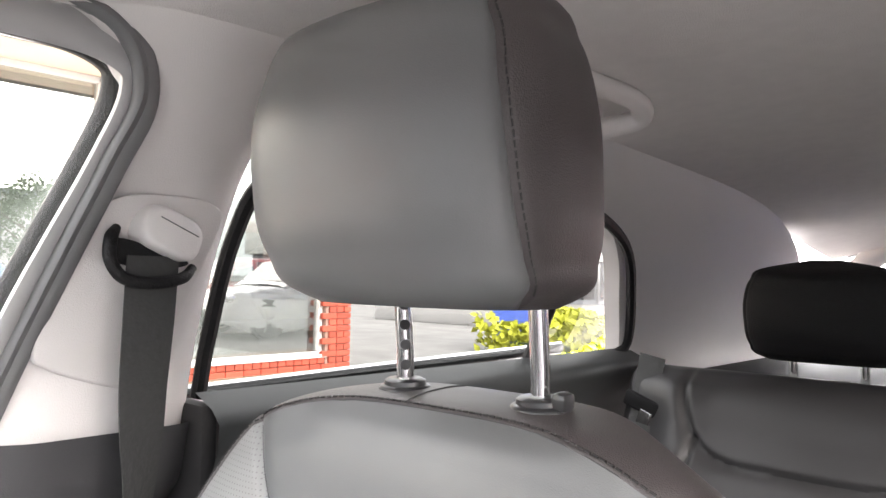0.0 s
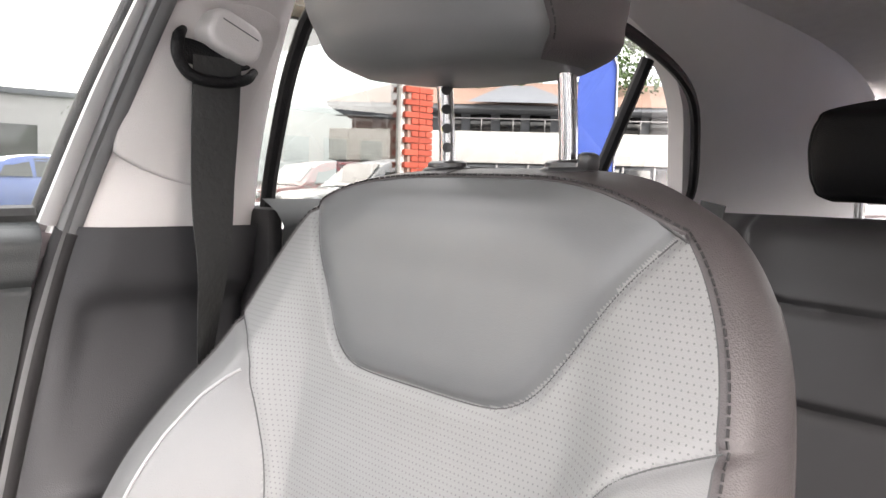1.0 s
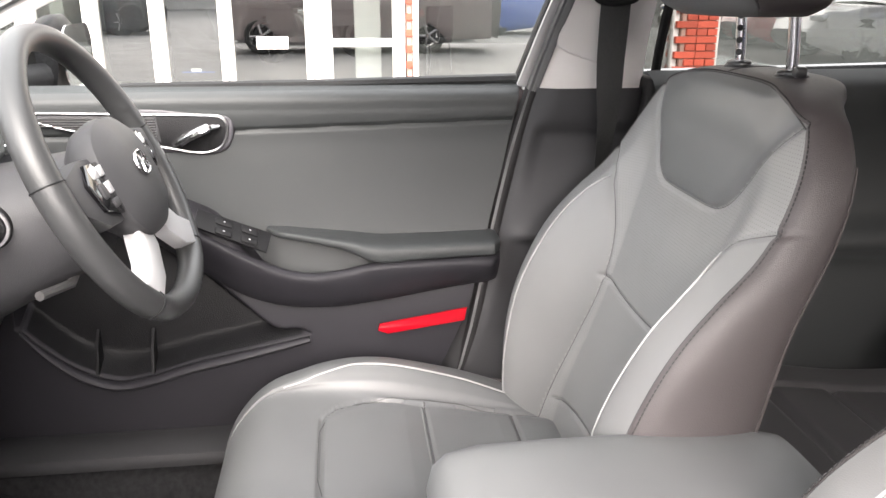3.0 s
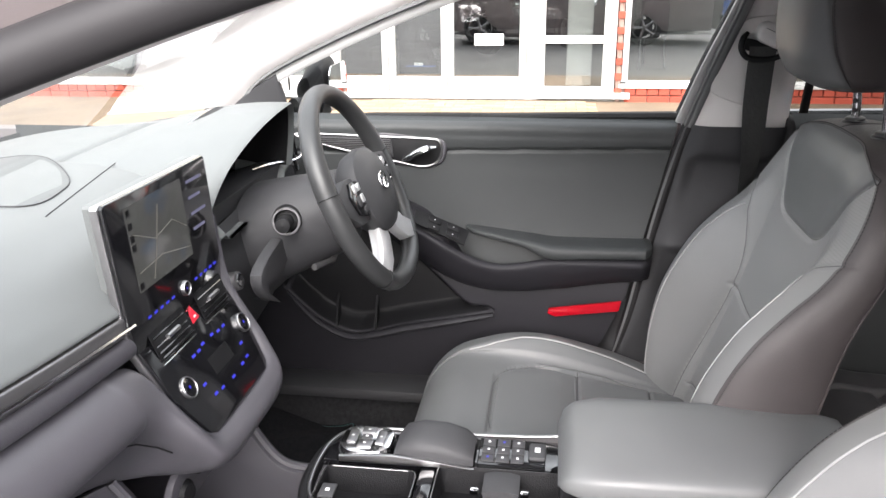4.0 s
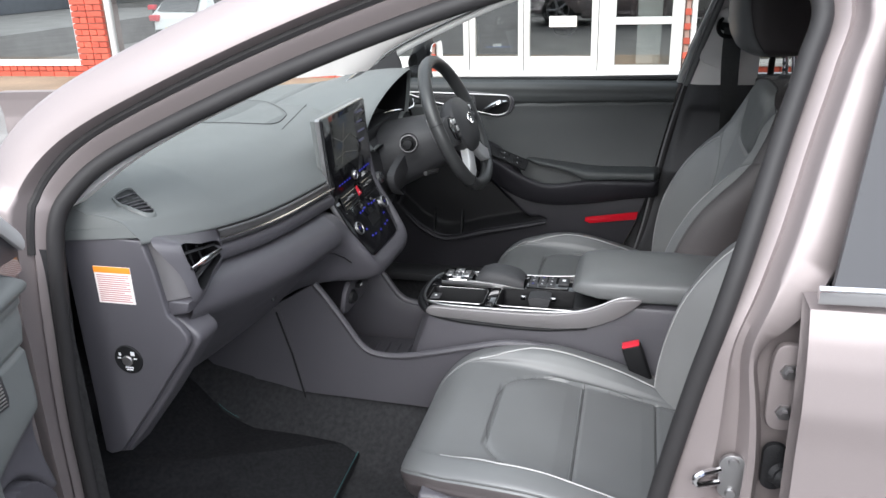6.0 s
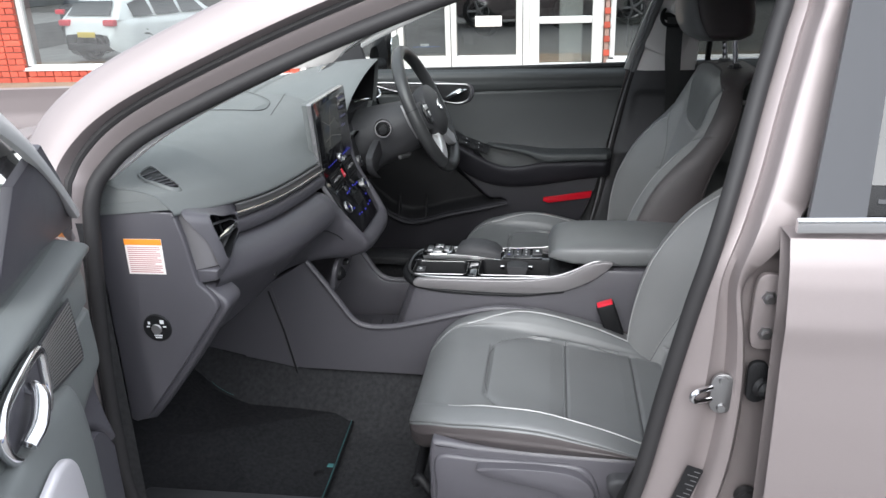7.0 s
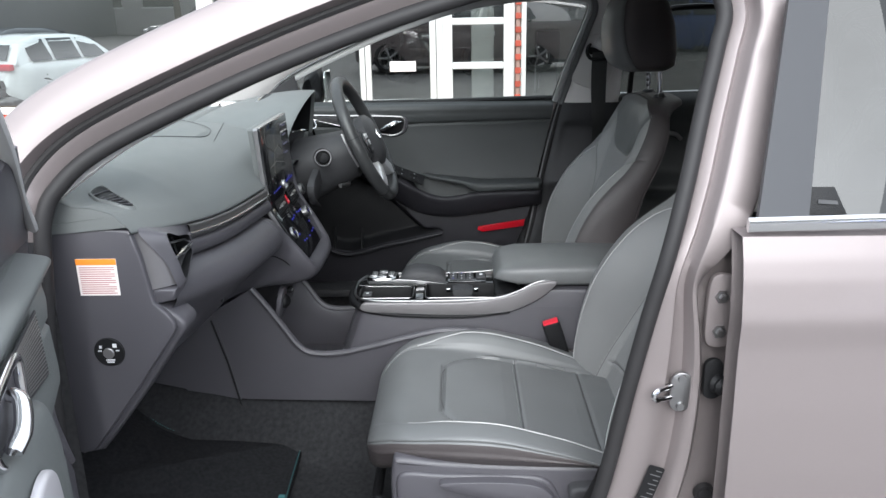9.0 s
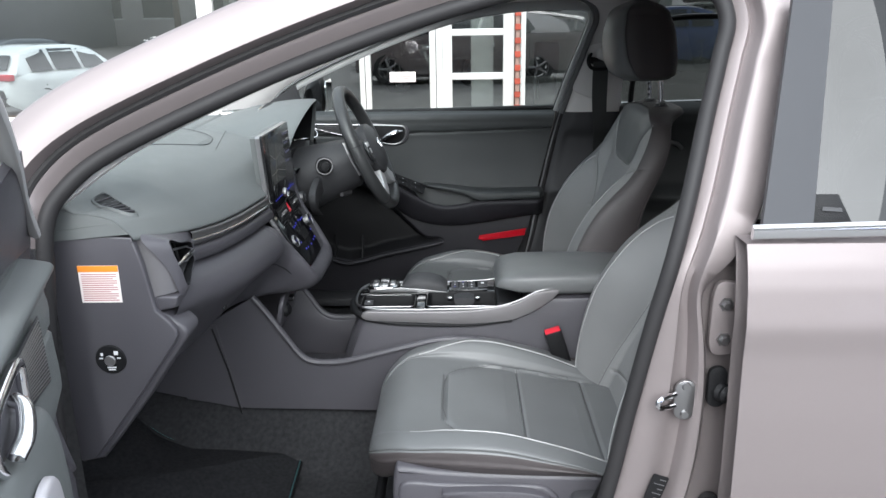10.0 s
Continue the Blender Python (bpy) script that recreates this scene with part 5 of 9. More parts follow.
dash_band("top_pad", [(1.70, 0.930), (1.62, 0.960), (1.50, 0.985), (1.36, 1.000), (1.24, 1.002), (1.15, 0.990), (1.085, 0.962), (1.035, 0.925), (1.012, 0.902), (1.006, 0.892), (1.014, 0.888)], -0.705, 0.705, DASH, "soft dark grey dash top", n=160, fade=(1.10, 1.45))
dash_band("trim_strip", [(1.014, 0.889), (1.004, 0.886), (1.003, 0.875), (1.006, 0.862), (1.016, 0.860)], -0.540, -0.130, SATIN_DARK, "dark satin strip")
cl = [(x, 1.0005 + float(curve_through(DX, D_PUSH, x)), 0.872 + float(curve_through(DX, D_RISE, x))) for x in np.linspace(-0.545, -0.132, 24)]
part("chrome_line", bar(cl, 0.0026, 6), CHROME, dash, "thin chrome line along the strip")
dash_band("lower_strip", [(1.016, 0.861), (1.002, 0.857), (0.998, 0.846), (1.002, 0.834), (1.014, 0.828)], -0.552, -0.130, LOWER, "grey strip below the trim")
GLOVEBOX = [(1.016, 0.829), (0.998, 0.823), (0.978, 0.808), (0.966, 0.788), (0.966, 0.768), (0.980, 0.750), (1.008, 0.727), (1.055, 0.685), (1.10, 0.642), (1.16, 0.588), (1.28, 0.54), (1.45, 0.52)]
dash_band("glovebox", GLOVEBOX, -0.672, -0.190, LOWER, "grey plastic glovebox and lower dash", fade=(1.05, 1.3))
# driver's side lower panel
dash_band("knee_panel", [(1.030, 0.895), (1.020, 0.86), (1.010, 0.80), (1.015, 0.74), (1.03, 0.68), (1.06, 0.62), (1.12, 0.58), (1.35, 0.56)], 0.125, 0.70, DARK, "dark lower dash on the driver's side", fade=(1.05, 1.3))

# close the end of the top pad
ep = spline([(1.70, 0.930), (1.62, 0.960), (1.50, 0.985), (1.36, 1.000), (1.24, 1.002), (1.15, 0.990), (1.085, 0.962), (1.035, 0.925), (1.012, 0.902)], 6)
ew = np.clip((1.45 - ep[:, 0]) / 0.35, 0, 1)
epz = [(-0.7045, p[0] + 0.080 * q, p[1] + 0.052 * q - 0.001 - 0.032 * min(1, max(0, (p[0] - 1.035) / 0.06))) for p, q in zip(ep, ew)]
part("pad_end", slab(epz + [(-0.7045, 1.70, 0.90)], (0.01, 0, 0)), DASH, dash, "end of the soft dash top")
# end cap facing the open door
cap_line = [(1.235, 0.955), (1.150, 0.951), (1.090, 0.947), (1.078, 0.900), (1.069, 0.845), (1.066, 0.822), (1.046, 0.803), (1.036, 0.788), (1.035, 0.775), (1.044, 0.760), (1.120, 0.655), (1.202, 0.548), (1.225, 0.540), (1.235, 0.545)]
part("end_cap", slab([(-0.690, y, z) for y, z in cap_line], (-0.012, 0, 0), 0.004, 3), LOWER, dash, "grey plastic end panel of the dash")
step_line = spline([(1.090, 0.815), (1.062, 0.812), (1.044, 0.800), (1.026, 0.784), (1.024, 0.770), (1.034, 0.754)], 4)
part("end_block", slab([(-0.630, y, z) for y, z in list(step_line) + [(1.112, 0.645), (1.196, 0.538), (1.225, 0.532), (1.235, 0.70)]], (-0.056, 0, 0), 0.007, 3), LOWER, dash, "grey plastic step below the vent")
# airbag switch: a disc with a turning key slot
dial = part("airbag_switch", lathe(bmesh.new(), [(0.0, 0.003), (0.0245, 0.003), (0.0258, 0.0015), (0.026, 0.0)], axis((-0.7022, 1.151, 0.736), (-1, 0, 0)), 36), BLACK, dash, "round black switch with white markings")
part("switch_barrel", lathe(bmesh.new(), [(0.0, 0.0042), (0.0085, 0.0042), (0.0095, 0.003), (0.0095, 0.0)], axis((-0.7045, 1.151, 0.735), (-1, 0, 0)), 24), SATIN, dial)
for dy, dz, w, h in ((0.013, 0.010, 0.004, 0.005), (-0.011, 0.0125, 0.007, 0.007), (0.015, 0.003, 0.006, 0.0022), (-0.015, 0.0035, 0.006, 0.0022), (-0.001, -0.0135, 0.015, 0.0024), (-0.001, -0.0175, 0.012, 0.0022)):
    part("marking", rbox((-0.7056, 1.151 + dy, 0.736 + dz), (0.0006, w, h), 0.0), WHITE_MARK, dial, smooth=False)
# notice on the end panel
notice = part("airbag_notice", rbox((-0.7026, 1.151, 0.869), (0.0012, 0.066, 0.063), 0.0), PAPER, dash, "white notice with orange heading and small print", smooth=False)
part("heading", rbox((-0.7036, 1.151, 0.8955), (0.0008, 0.066, 0.010), 0.0), ORANGE, notice, smooth=False)
random.seed(4)
for k in range(13):
    w = 0.058 - 0.016 * random.random() * (k % 3 == 2)
    part("print_line", rbox((-0.7035, 1.151 + (0.058 - w) / 2, 0.886 - k * 0.0037), (0.0005, w, 0.0014), 0.0), PRINT, notice, smooth=False)


def vent(name, corners, depth, slats, label, frame_mat=SATIN_DARK, along="h", tilt=0.0, rim=0.004):
    """An air vent: a rim, a dark box behind it and slats across. corners: top left, top right, bottom right, bottom left."""
    c = [Vector(q) for q in corners]
    nrm = (c[1] - c[0]).cross(c[3] - c[0]).normalized()
    if nrm.y > 0 and abs(nrm.y) > 0.4 or (abs(nrm.y) <= 0.4 and nrm.z < 0):
        nrm = -nrm
    v = part(name, slab([q - nrm * depth for q in c], nrm * 0.002), BLACK, dash, label)
    part("rim", bar([c[0], c[1], c[2], c[3], c[0]], rim, 8), frame_mat, v)
    for k in range(slats):
        t = (k + 0.5) / slats
        a, b = (c[0].lerp(c[3], t), c[1].lerp(c[2], t)) if along == "h" else (c[0].lerp(c[1], t), c[3].lerp(c[2], t))
        part("slat", bar([a - nrm * 0.006, b - nrm * 0.006], 0.0035, 6, 0.45), DARK, v)
    return v


def pad_height(x, y):
    """Height of the soft dash top at a place in plan."""
    prof = spline([(1.70, 0.930), (1.62, 0.960), (1.50, 0.985), (1.36, 1.000), (1.24, 1.002), (1.15, 0.990), (1.085, 0.962), (1.035, 0.925), (1.012, 0.902)], 6)
    w = np.clip((1.45 - prof[:, 0]) / 0.35, 0, 1)
    sag = 0.032 * np.clip((abs(x) - 0.48) / 0.20, 0, 1) * np.clip((prof[:, 0] - 1.035) / 0.06, 0, 1)
    py, pz = prof[:, 0] + float(curve_through(DX, D_PUSH, x)) * w, prof[:, 1] + float(curve_through(DX, D_RISE, x)) * w - sag
    return float(np.interp(y, py[::-1], pz[::-1]))


# side demister: a narrowing slot with cross slats
slot = spline([(-0.650, 1.098), (-0.655, 1.120), (-0.646, 1.165), (-0.632, 1.186), (-0.590, 1.188), (-0.582, 1.176), (-0.606, 1.135), (-0.630, 1.098)], 5, closed=True)
sc = slot.mean(0)
slot = sc + (slot - sc) * 0.76
dv = part("demist_vent", slab([(x, y, pad_height(x, y) + 0.0004) for x, y in slot], (0, 0, 0.0016)), BLACK, dash, "black side demister vent in the dash top")
rim_loop = [(x + (x - sc[0]) * 0.16, y + (y - sc[1]) * 0.10) for x, y in slot]
bm = bmesh.new()
skin(bm, [[(x, y, pad_height(x, y) - 0.002) for x, y in [(q[0] + (q[0] - sc[0]) * 0.12, q[1] + (q[1] - sc[1]) * 0.06) for q in rim_loop]], [(x, y, pad_height(x, y) + 0.0035) for x, y in rim_loop], [(x, y, pad_height(x, y) + 0.0045) for x, y in slot], [(sc[0] + (x - sc[0]) * 0.94, sc[1] + (y - sc[1]) * 0.96, pad_height(x, y) - 0.001) for x, y in slot]], around=True)
part("rim", bm, DASH, dv, "grey plastic rim")
for k in range(6):
    y = 1.108 + 0.0128 * k
    xl, xr = float(np.interp(y, [1.10, 1.12, 1.165, 1.186], [-0.651, -0.654, -0.645, -0.632])), float(np.interp(y, [1.10, 1.135, 1.176], [-0.629, -0.606, -0.584]))
    ends = [sc + (np.array(q) - sc) * 0.76 for q in ((xl, y + 0.006), (xr, y - 0.006))]
    part("slat", bar([(q[0], q[1], pad_height(q[0], q[1]) + 0.0035) for q in ends], 0.0013, 6), LOWER, dv)
# outer vent at the end of the strip, in its satin surround
mouth = [Vector(q) for q in ((-0.668, 1.043, 0.930), (-0.610, 1.046, 0.912), (-0.548, 1.050, 0.894), (-0.552, 1.046, 0.868), (-0.600, 1.034, 0.863), (-0.655, 1.024, 0.850), (-0.662, 1.030, 0.880))]
skirt = [Vector(q) for q in ((-0.688, 1.082, 0.944), (-0.612, 1.068, 0.929), (-0.535, 1.058, 0.914), (-0.535, 1.052, 0.862), (-0.600, 1.042, 0.842), (-0.672, 1.030, 0.834), (-0.680, 1.045, 0.885))]
mouth_s, skirt_s = spline(mouth, 5, closed=True), spline(skirt, 5, closed=True)
bm = bmesh.new()
deep_l = [Vector(q) + Vector((0, 0.035, 0)) for q in mouth_s]
skin(bm, [skirt_s, [Vector(p).lerp(Vector(q), 0.8) + Vector((0, -0.002, 0)) for p, q in zip(skirt_s, mouth_s)], mouth_s], around=True)
side_vent = part("side_vent", bm, LOWER, dash, "black outer air vent with chrome tab")
bm = bmesh.new()
skin(bm, [mouth_s, deep_l], around=True, cap=False)
bm.faces.new([bm.verts.new(q) for q in deep_l])
part("vent_duct", bm, BLACK, side_vent, "black vent duct")
for t in (0.22, 0.78):
    p0, p1 = mouth[0].lerp(mouth[5], t), mouth[2].lerp(mouth[3], t)
    part("slat", bar([p0 + Vector((0.004, 0.010, 0)), p1 + Vector((-0.003, 0.010, 0))], 0.0055, 8, 0.35), DARK, side_vent)
for t in (0.35, 0.65):
    part("vane", bar([mouth[0].lerp(mouth[2], t) + Vector((0, 0.02, 0)), mouth[5].lerp(mouth[3], t) + Vector((0, 0.02, 0))], 0.003, 6), BLACK, side_vent)
part("vent_tab", bar([(-0.668, 1.030, 0.892), (-0.640, 1.034, 0.889), (-0.628, 1.036, 0.887), (-0.560, 1.046, 0.880), (-0.545, 1.048, 0.879)], [0.0025, 0.003, 0.0055, 0.0045, 0.0026], 8), CHROME, side_vent, "chrome vent tab")
rows = []
for v in np.linspace(0, 1, 10):
    a0, a1 = Vector((-0.688, 1.094, 0.943)).lerp(Vector((-0.691, 1.070, 0.842)), v), Vector((-0.668, 1.043, 0.930)).lerp(Vector((-0.662, 1.024, 0.846)), v)
    rows.append([a0.lerp(a1, u) + Vector((-0.005, 0.002, 0)) * math.sin(math.pi * u) for u in np.linspace(0, 1, 12)])
bm = bmesh.new()
skin(bm, rows)
hs_ = part("vent_housing", bm, HOUSING, dash, "satin grey vent surround")
part("housing_lip", slab([(-0.640, y, z) for y, z in ((1.072, 0.842), (1.030, 0.842), (1.036, 0.822), (1.072, 0.814))], (-0.050, 0, 0), 0.005, 3), LOWER, hs_, "grey ledge below the vent")
# speaker grille and airbag seam on the dash top
sp = spline([(-0.085, 1.335), (0.00, 1.385), (0.10, 1.410), (0.19, 1.395), (0.195, 1.32), (0.10, 1.215), (0.03, 1.178), (-0.06, 1.185)], 8, closed=True)
part("speaker_grille", slab([(p[0], p[1], pad_height(p[0], p[1]) - 0.0015) for p in sp], (0, 0, 0.0028), 0.0010), PUNCHED, dash, "finely punched grey speaker grille on the dash top")
part("dash_seam", bar([(x, y, pad_height(x, y) + 0.0004) for x, y in zip(np.linspace(-0.066, 0.272, 14), np.linspace(1.141, 1.205, 14))], 0.0009, 6), DARK, dash)
part("grille_edge", bar([(x, y, pad_height(x, y) + 0.0012) for x, y in list(sp) + [sp[0]]], 0.0010, 5), DARK, dash)


# instrument hood: a swept arch over the dials, low beside the screen and high by the door
def hood():
    lip = spline([(0.148, 1.030, 0.905), (0.158, 1.024, 0.938), (0.205, 1.014, 0.983), (0.285, 1.004, 1.018), (0.375, 0.999, 1.038), (0.450, 0.997, 1.047), (0.498, 1.000, 1.045), (0.528, 1.008, 1.020), (0.540, 1.016, 0.972), (0.540, 1.024, 0.915)], 7)
    c = np.array([0.340, 0.0, 0.940])
    back = np.stack([0.340 + (lip[:, 0] - 0.340) * 1.22 - 0.012, np.full(len(lip), 1.285), lip[:, 2] * 0], -1)
    for r in back:
        r[2] = pad_height(float(np.clip(r[0], -0.6, 0.68)), float(r[1])) - 0.004
    rows = []
    for v in np.linspace(0, 1, 18):
        r = lip * (1 - v) + back * v
        # the sides fall away quickly, the crown runs level before it drops
        r[:, 2] = lip[:, 2] + (back[:, 2] - lip[:, 2]) * v ** 1.7 + 0.004 * math.sin(math.pi * v)
        rows.append(r)

    def shrunk(k, dy, dz=0.0):
        q = c + (lip - c) * np.array([k, 1, k])
        q[:, 1] = lip[:, 1] + dy
        q[:, 2] += dz
        return q
    edge = [shrunk(0.945, 0.006), shrunk(0.955, -0.0005), shrunk(0.975, -0.004)]
    ho = sheet("instrument_hood", np.array(edge + rows), DASH, dash, "soft grey hood over the instruments", around=False, caps=False)
    sheet("hood_lining", np.array([shrunk(0.925, 0.14), shrunk(0.935, 0.07), shrunk(0.945, 0.006)]), BLACK, ho, "black lining under the hood", around=False, caps=False)
    inst = part("instrument_panel", slab([(x, 1.135, z) for x, y, z in shrunk(0.925, 0.0)] + [(0.50, 1.135, 0.86), (0.18, 1.135, 0.86)], (0, 0.01, 0)), GLOSS, dash, "black glossy instrument screen")
    for cx, r in ((0.25, 0.04), (0.42, 0.04)):
        bm = lathe(bmesh.new(), [(r, 0.0), (r + 0.002, 0.004), (r + 0.004, 0.0)], axis((cx, 1.133, 0.955), (0, -1, 0)), 32, cap=False)
        part("gauge_ring", bm, SATIN_DARK, inst)
    # dark fascia below the dials, up to the outer vent
    rows = [[(x, y0 + 0.02 * k, z) for x in np.linspace(0.16, 0.56, 9)] for k, (y0, z) in enumerate(((1.135, 0.905), (1.06, 0.922), (1.006, 0.918), (0.990, 0.885)))]
    bm = bmesh.new()
    skin(bm, rows)
    part("instrument_trim", bm, DARK, dash, "dark fascia below the instruments")


hood()
# driver's outer vent and bright line beside the hood
vent("driver_vent", [(0.560, 1.035, 0.960), (0.665, 1.065, 0.965), (0.665, 1.055, 0.905), (0.565, 1.02, 0.900)], 0.03, 4, "black air vent beside the steering wheel", GLOSS)
part("vent_line", bar(spline([(0.425, 1.060, 0.930), (0.49, 1.050, 0.926), (0.555, 1.022, 0.921), (0.585, 1.016, 0.926), (0.62, 1.028, 0.936)], 5), 0.0022, 6), CHROME, dash)

# ---------------------------------------------------------------- centre stack
STACK_TOP, STACK_BOT = Vector((0, 1.016, 1.026)), Vector((0, 0.932, 0.700))
UPV = (STACK_TOP - STACK_BOT).normalized()
FACE = Vector((0, -UPV.z, UPV.y)).normalized()
if FACE.y > 0:
    FACE = -FACE


# the face bends: the screen stands nearly upright, the controls below lean towards the seats
BEND_H = 0.194
STACK_MID = Vector((0, 1.004, 0.832))
UP_A, UP_B = (STACK_TOP - STACK_MID).normalized(), (STACK_MID - STACK_BOT).normalized()
FACE_A, FACE_B = Vector((0, -UP_A.z, UP_A.y)), Vector((0, -UP_B.z, UP_B.y))
LOW_STEP = (STACK_MID - STACK_BOT).length / (0.338 - BEND_H)


def face_at(h):
    return FACE_A if h <= BEND_H else FACE_B


def on_stack(x, h, lift=0.0):
    """A point of the stack's face: x across, h metres below its top."""
    if h <= BEND_H:
        return Vector((x, 0, 0)) + STACK_TOP - UP_A * h + FACE_A * lift
    return Vector((x, 0, 0)) + STACK_MID - UP_B * (h - BEND_H) * LOW_STEP + FACE_B * lift


def stack_plate(loop, thick, mat, name, parent, label="", lift=0.0, bevel=0.001):
    f_ = face_at(sum(q[1] for q in loop) / len(loop))
    return part(name, slab([on_stack(x, h, lift) for x, h in loop], f_ * thick, bevel), mat, parent, label)


unit = thing("centre_stack", "gloss black centre stack with touch screen, dials and vents", "control panel")
outer_loop = [(-0.136, 0.004), (-0.132, 0.0), (0.128, 0.0), (0.132, 0.004), (0.130, 0.150), (0.118, 0.205), (0.118, 0.265), (0.100, 0.330), (0.088, 0.338), (-0.088, 0.338), (-0.100, 0.330), (-0.122, 0.265), (-0.124, 0.205), (-0.134, 0.150)]
outer_loop = [(x * 1.09 if x < 0 else x * 0.95, h) for x, h in outer_loop]
upper_loop = outer_loop[:5] + [(0.1125, BEND_H), (-0.1365, BEND_H)] + outer_loop[13:]
lower_loop = [(-0.1365, BEND_H + 1e-4), (0.1125, BEND_H + 1e-4)] + outer_loop[5:13]
for lp_, nm in ((upper_loop, "screen"), (lower_loop, "control")):
    stack_plate([(x * 1.02, h) for x, h in lp_], 0.010, SATIN, nm + "_bezel", unit, "thin silver bezel", lift=-0.008)
face = stack_plate(upper_loop, 0.006, GLOSS, "screen_panel", unit, "gloss black screen panel", lift=0.001, bevel=0.002)
stack_plate(lower_loop, 0.006, GLOSS, "control_panel", unit, "gloss black control panel", lift=0.001, bevel=0.002)
# housing behind, and the padded chin under it
part("housing", slab([on_stack(x, h, -0.022) for x, h in [(q[0] * 0.96, min(q[1], 0.190)) for q in outer_loop[:6] + outer_loop[-2:]]], FACE_A * 0.016, 0.006), DASH, unit, "dark grey housing behind the screen")
# the padded wing of the lower dash runs on round the foot of the panel and up its far side
def wing_section(x):
    prof = np.array(GLOVEBOX[:10])
    push, rise = float(curve_through(DX, D_PUSH, x)), float(curve_through(DX, D_RISE, x))
    w = np.clip((1.3 - prof[:, 0]) / 0.25, 0, 1)
    return [(x, y + push * q, z + rise * q) for (y, z), q in zip(prof, w)]


WING = [wing_section(-0.205), wing_section(-0.188),
        [(-0.139, 1.006, 0.812), (-0.143, 0.992, 0.806), (-0.150, 0.976, 0.790), (-0.155, 0.962, 0.770), (-0.156, 0.958, 0.750), (-0.155, 0.965, 0.732), (-0.152, 0.985, 0.712), (-0.148, 1.030, 0.676), (-0.145, 1.08, 0.640), (-0.14, 1.15, 0.600)],
        [(-0.127, 0.960, 0.752), (-0.131, 0.945, 0.744), (-0.136, 0.934, 0.733), (-0.139, 0.928, 0.719), (-0.138, 0.928, 0.704), (-0.136, 0.938, 0.690), (-0.132, 0.958, 0.675), (-0.128, 0.99, 0.655), (-0.125, 1.05, 0.638), (-0.12, 1.12, 0.620)],
        [(-0.101, 0.932, 0.706), (-0.104, 0.920, 0.701), (-0.107, 0.911, 0.693), (-0.109, 0.907, 0.682), (-0.108, 0.910, 0.670), (-0.106, 0.920, 0.658), (-0.102, 0.940, 0.648), (-0.098, 0.97, 0.641), (-0.095, 1.04, 0.634), (-0.09, 1.12, 0.62)],
        [(0.0, 0.930, 0.700), (0.0, 0.918, 0.695), (0.0, 0.908, 0.687), (0.0, 0.903, 0.676), (0.0, 0.906, 0.664), (0.0, 0.916, 0.653), (0.0, 0.938, 0.644), (0.0, 0.97, 0.638), (0.0, 1.04, 0.632), (0.0, 1.12, 0.62)],
        [(0.088, 0.932, 0.706), (0.092, 0.920, 0.701), (0.096, 0.911, 0.693), (0.098, 0.907, 0.682), (0.098, 0.910, 0.670), (0.096, 0.920, 0.658), (0.094, 0.940, 0.650), (0.092, 0.97, 0.644), (0.09, 1.04, 0.636), (0.09, 1.12, 0.62)],
        [(0.108, 0.960, 0.752), (0.113, 0.948, 0.748), (0.118, 0.940, 0.742), (0.122, 0.936, 0.732), (0.123, 0.942, 0.722), (0.122, 0.952, 0.712), (0.120, 0.968, 0.704), (0.118, 0.99, 0.698), (0.115, 1.03, 0.69), (0.11, 1.10, 0.68)],
        [(0.114, 1.004, 0.832), (0.120, 0.994, 0.832), (0.126, 0.990, 0.830), (0.131, 0.990, 0.826), (0.134, 0.996, 0.822), (0.135, 1.004, 0.818), (0.134, 1.015, 0.814), (0.132, 1.03, 0.81), (0.13, 1.05, 0.81), (0.12, 1.10, 0.80)],
        [(0.120, 1.012, 0.930), (0.126, 1.008, 0.930), (0.132, 1.006, 0.930), (0.137, 1.008, 0.930), (0.140, 1.014, 0.930), (0.140, 1.022, 0.930), (0.138, 1.032, 0.930), (0.136, 1.045, 0.93), (0.13, 1.06, 0.93), (0.12, 1.10, 0.93)]]
cols = np.stack([spline([st[k] for st in WING], 8) for k in range(10)], 1)
sheet("chin", np.stack([spline(r, 4) for r in cols]), LOWER, unit, "grey padded surround that wraps the foot of the panel", around=False, caps=False)
part("glovebox_seam", bar([(-0.205, 1.000, 0.7435), (-0.185, 0.990, 0.7365), (-0.165, 0.975, 0.720), (-0.150, 0.965, 0.703)], 0.0012, 5), BLACK, unit)
part("glovebox_catch", rbox((-0.330, 1.072, 0.688), (0.016, 0.006, 0.010), 0.002), DARK, dash, "small glovebox catch")
# display: map picture
def map_material():
    m = material("map_display", (0.02, 0.02, 0.02), rough=0.12)
    n, l = m.node_tree.nodes, m.node_tree.links
    b = n["Principled BSDF"]
    tc = n.new("ShaderNodeTexCoord")
    tx = n.new("ShaderNodeTexNoise")
    tx.inputs["Scale"].default_value = 16
    tx.inputs["Detail"].default_value = 2
    rp = n.new("ShaderNodeValToRGB")
    e = rp.color_ramp.elements
    e[0].position, e[0].color = 0.36, (0.22, 0.32, 0.45, 1)
    e[1].position, e[1].color = 0.46, (0.40, 0.40, 0.38, 1)
    k = e.new(0.62)
    k.color = (0.36, 0.38, 0.34, 1)
    l.new(tc.outputs["Object"], tx.inputs["Vector"])
    l.new(tx.outputs["Fac"], rp.inputs["Fac"])
    l.new(rp.outputs["Color"], b.inputs["Emission Color"])
    b.inputs["Emission Strength"].default_value = 0.014
    return m


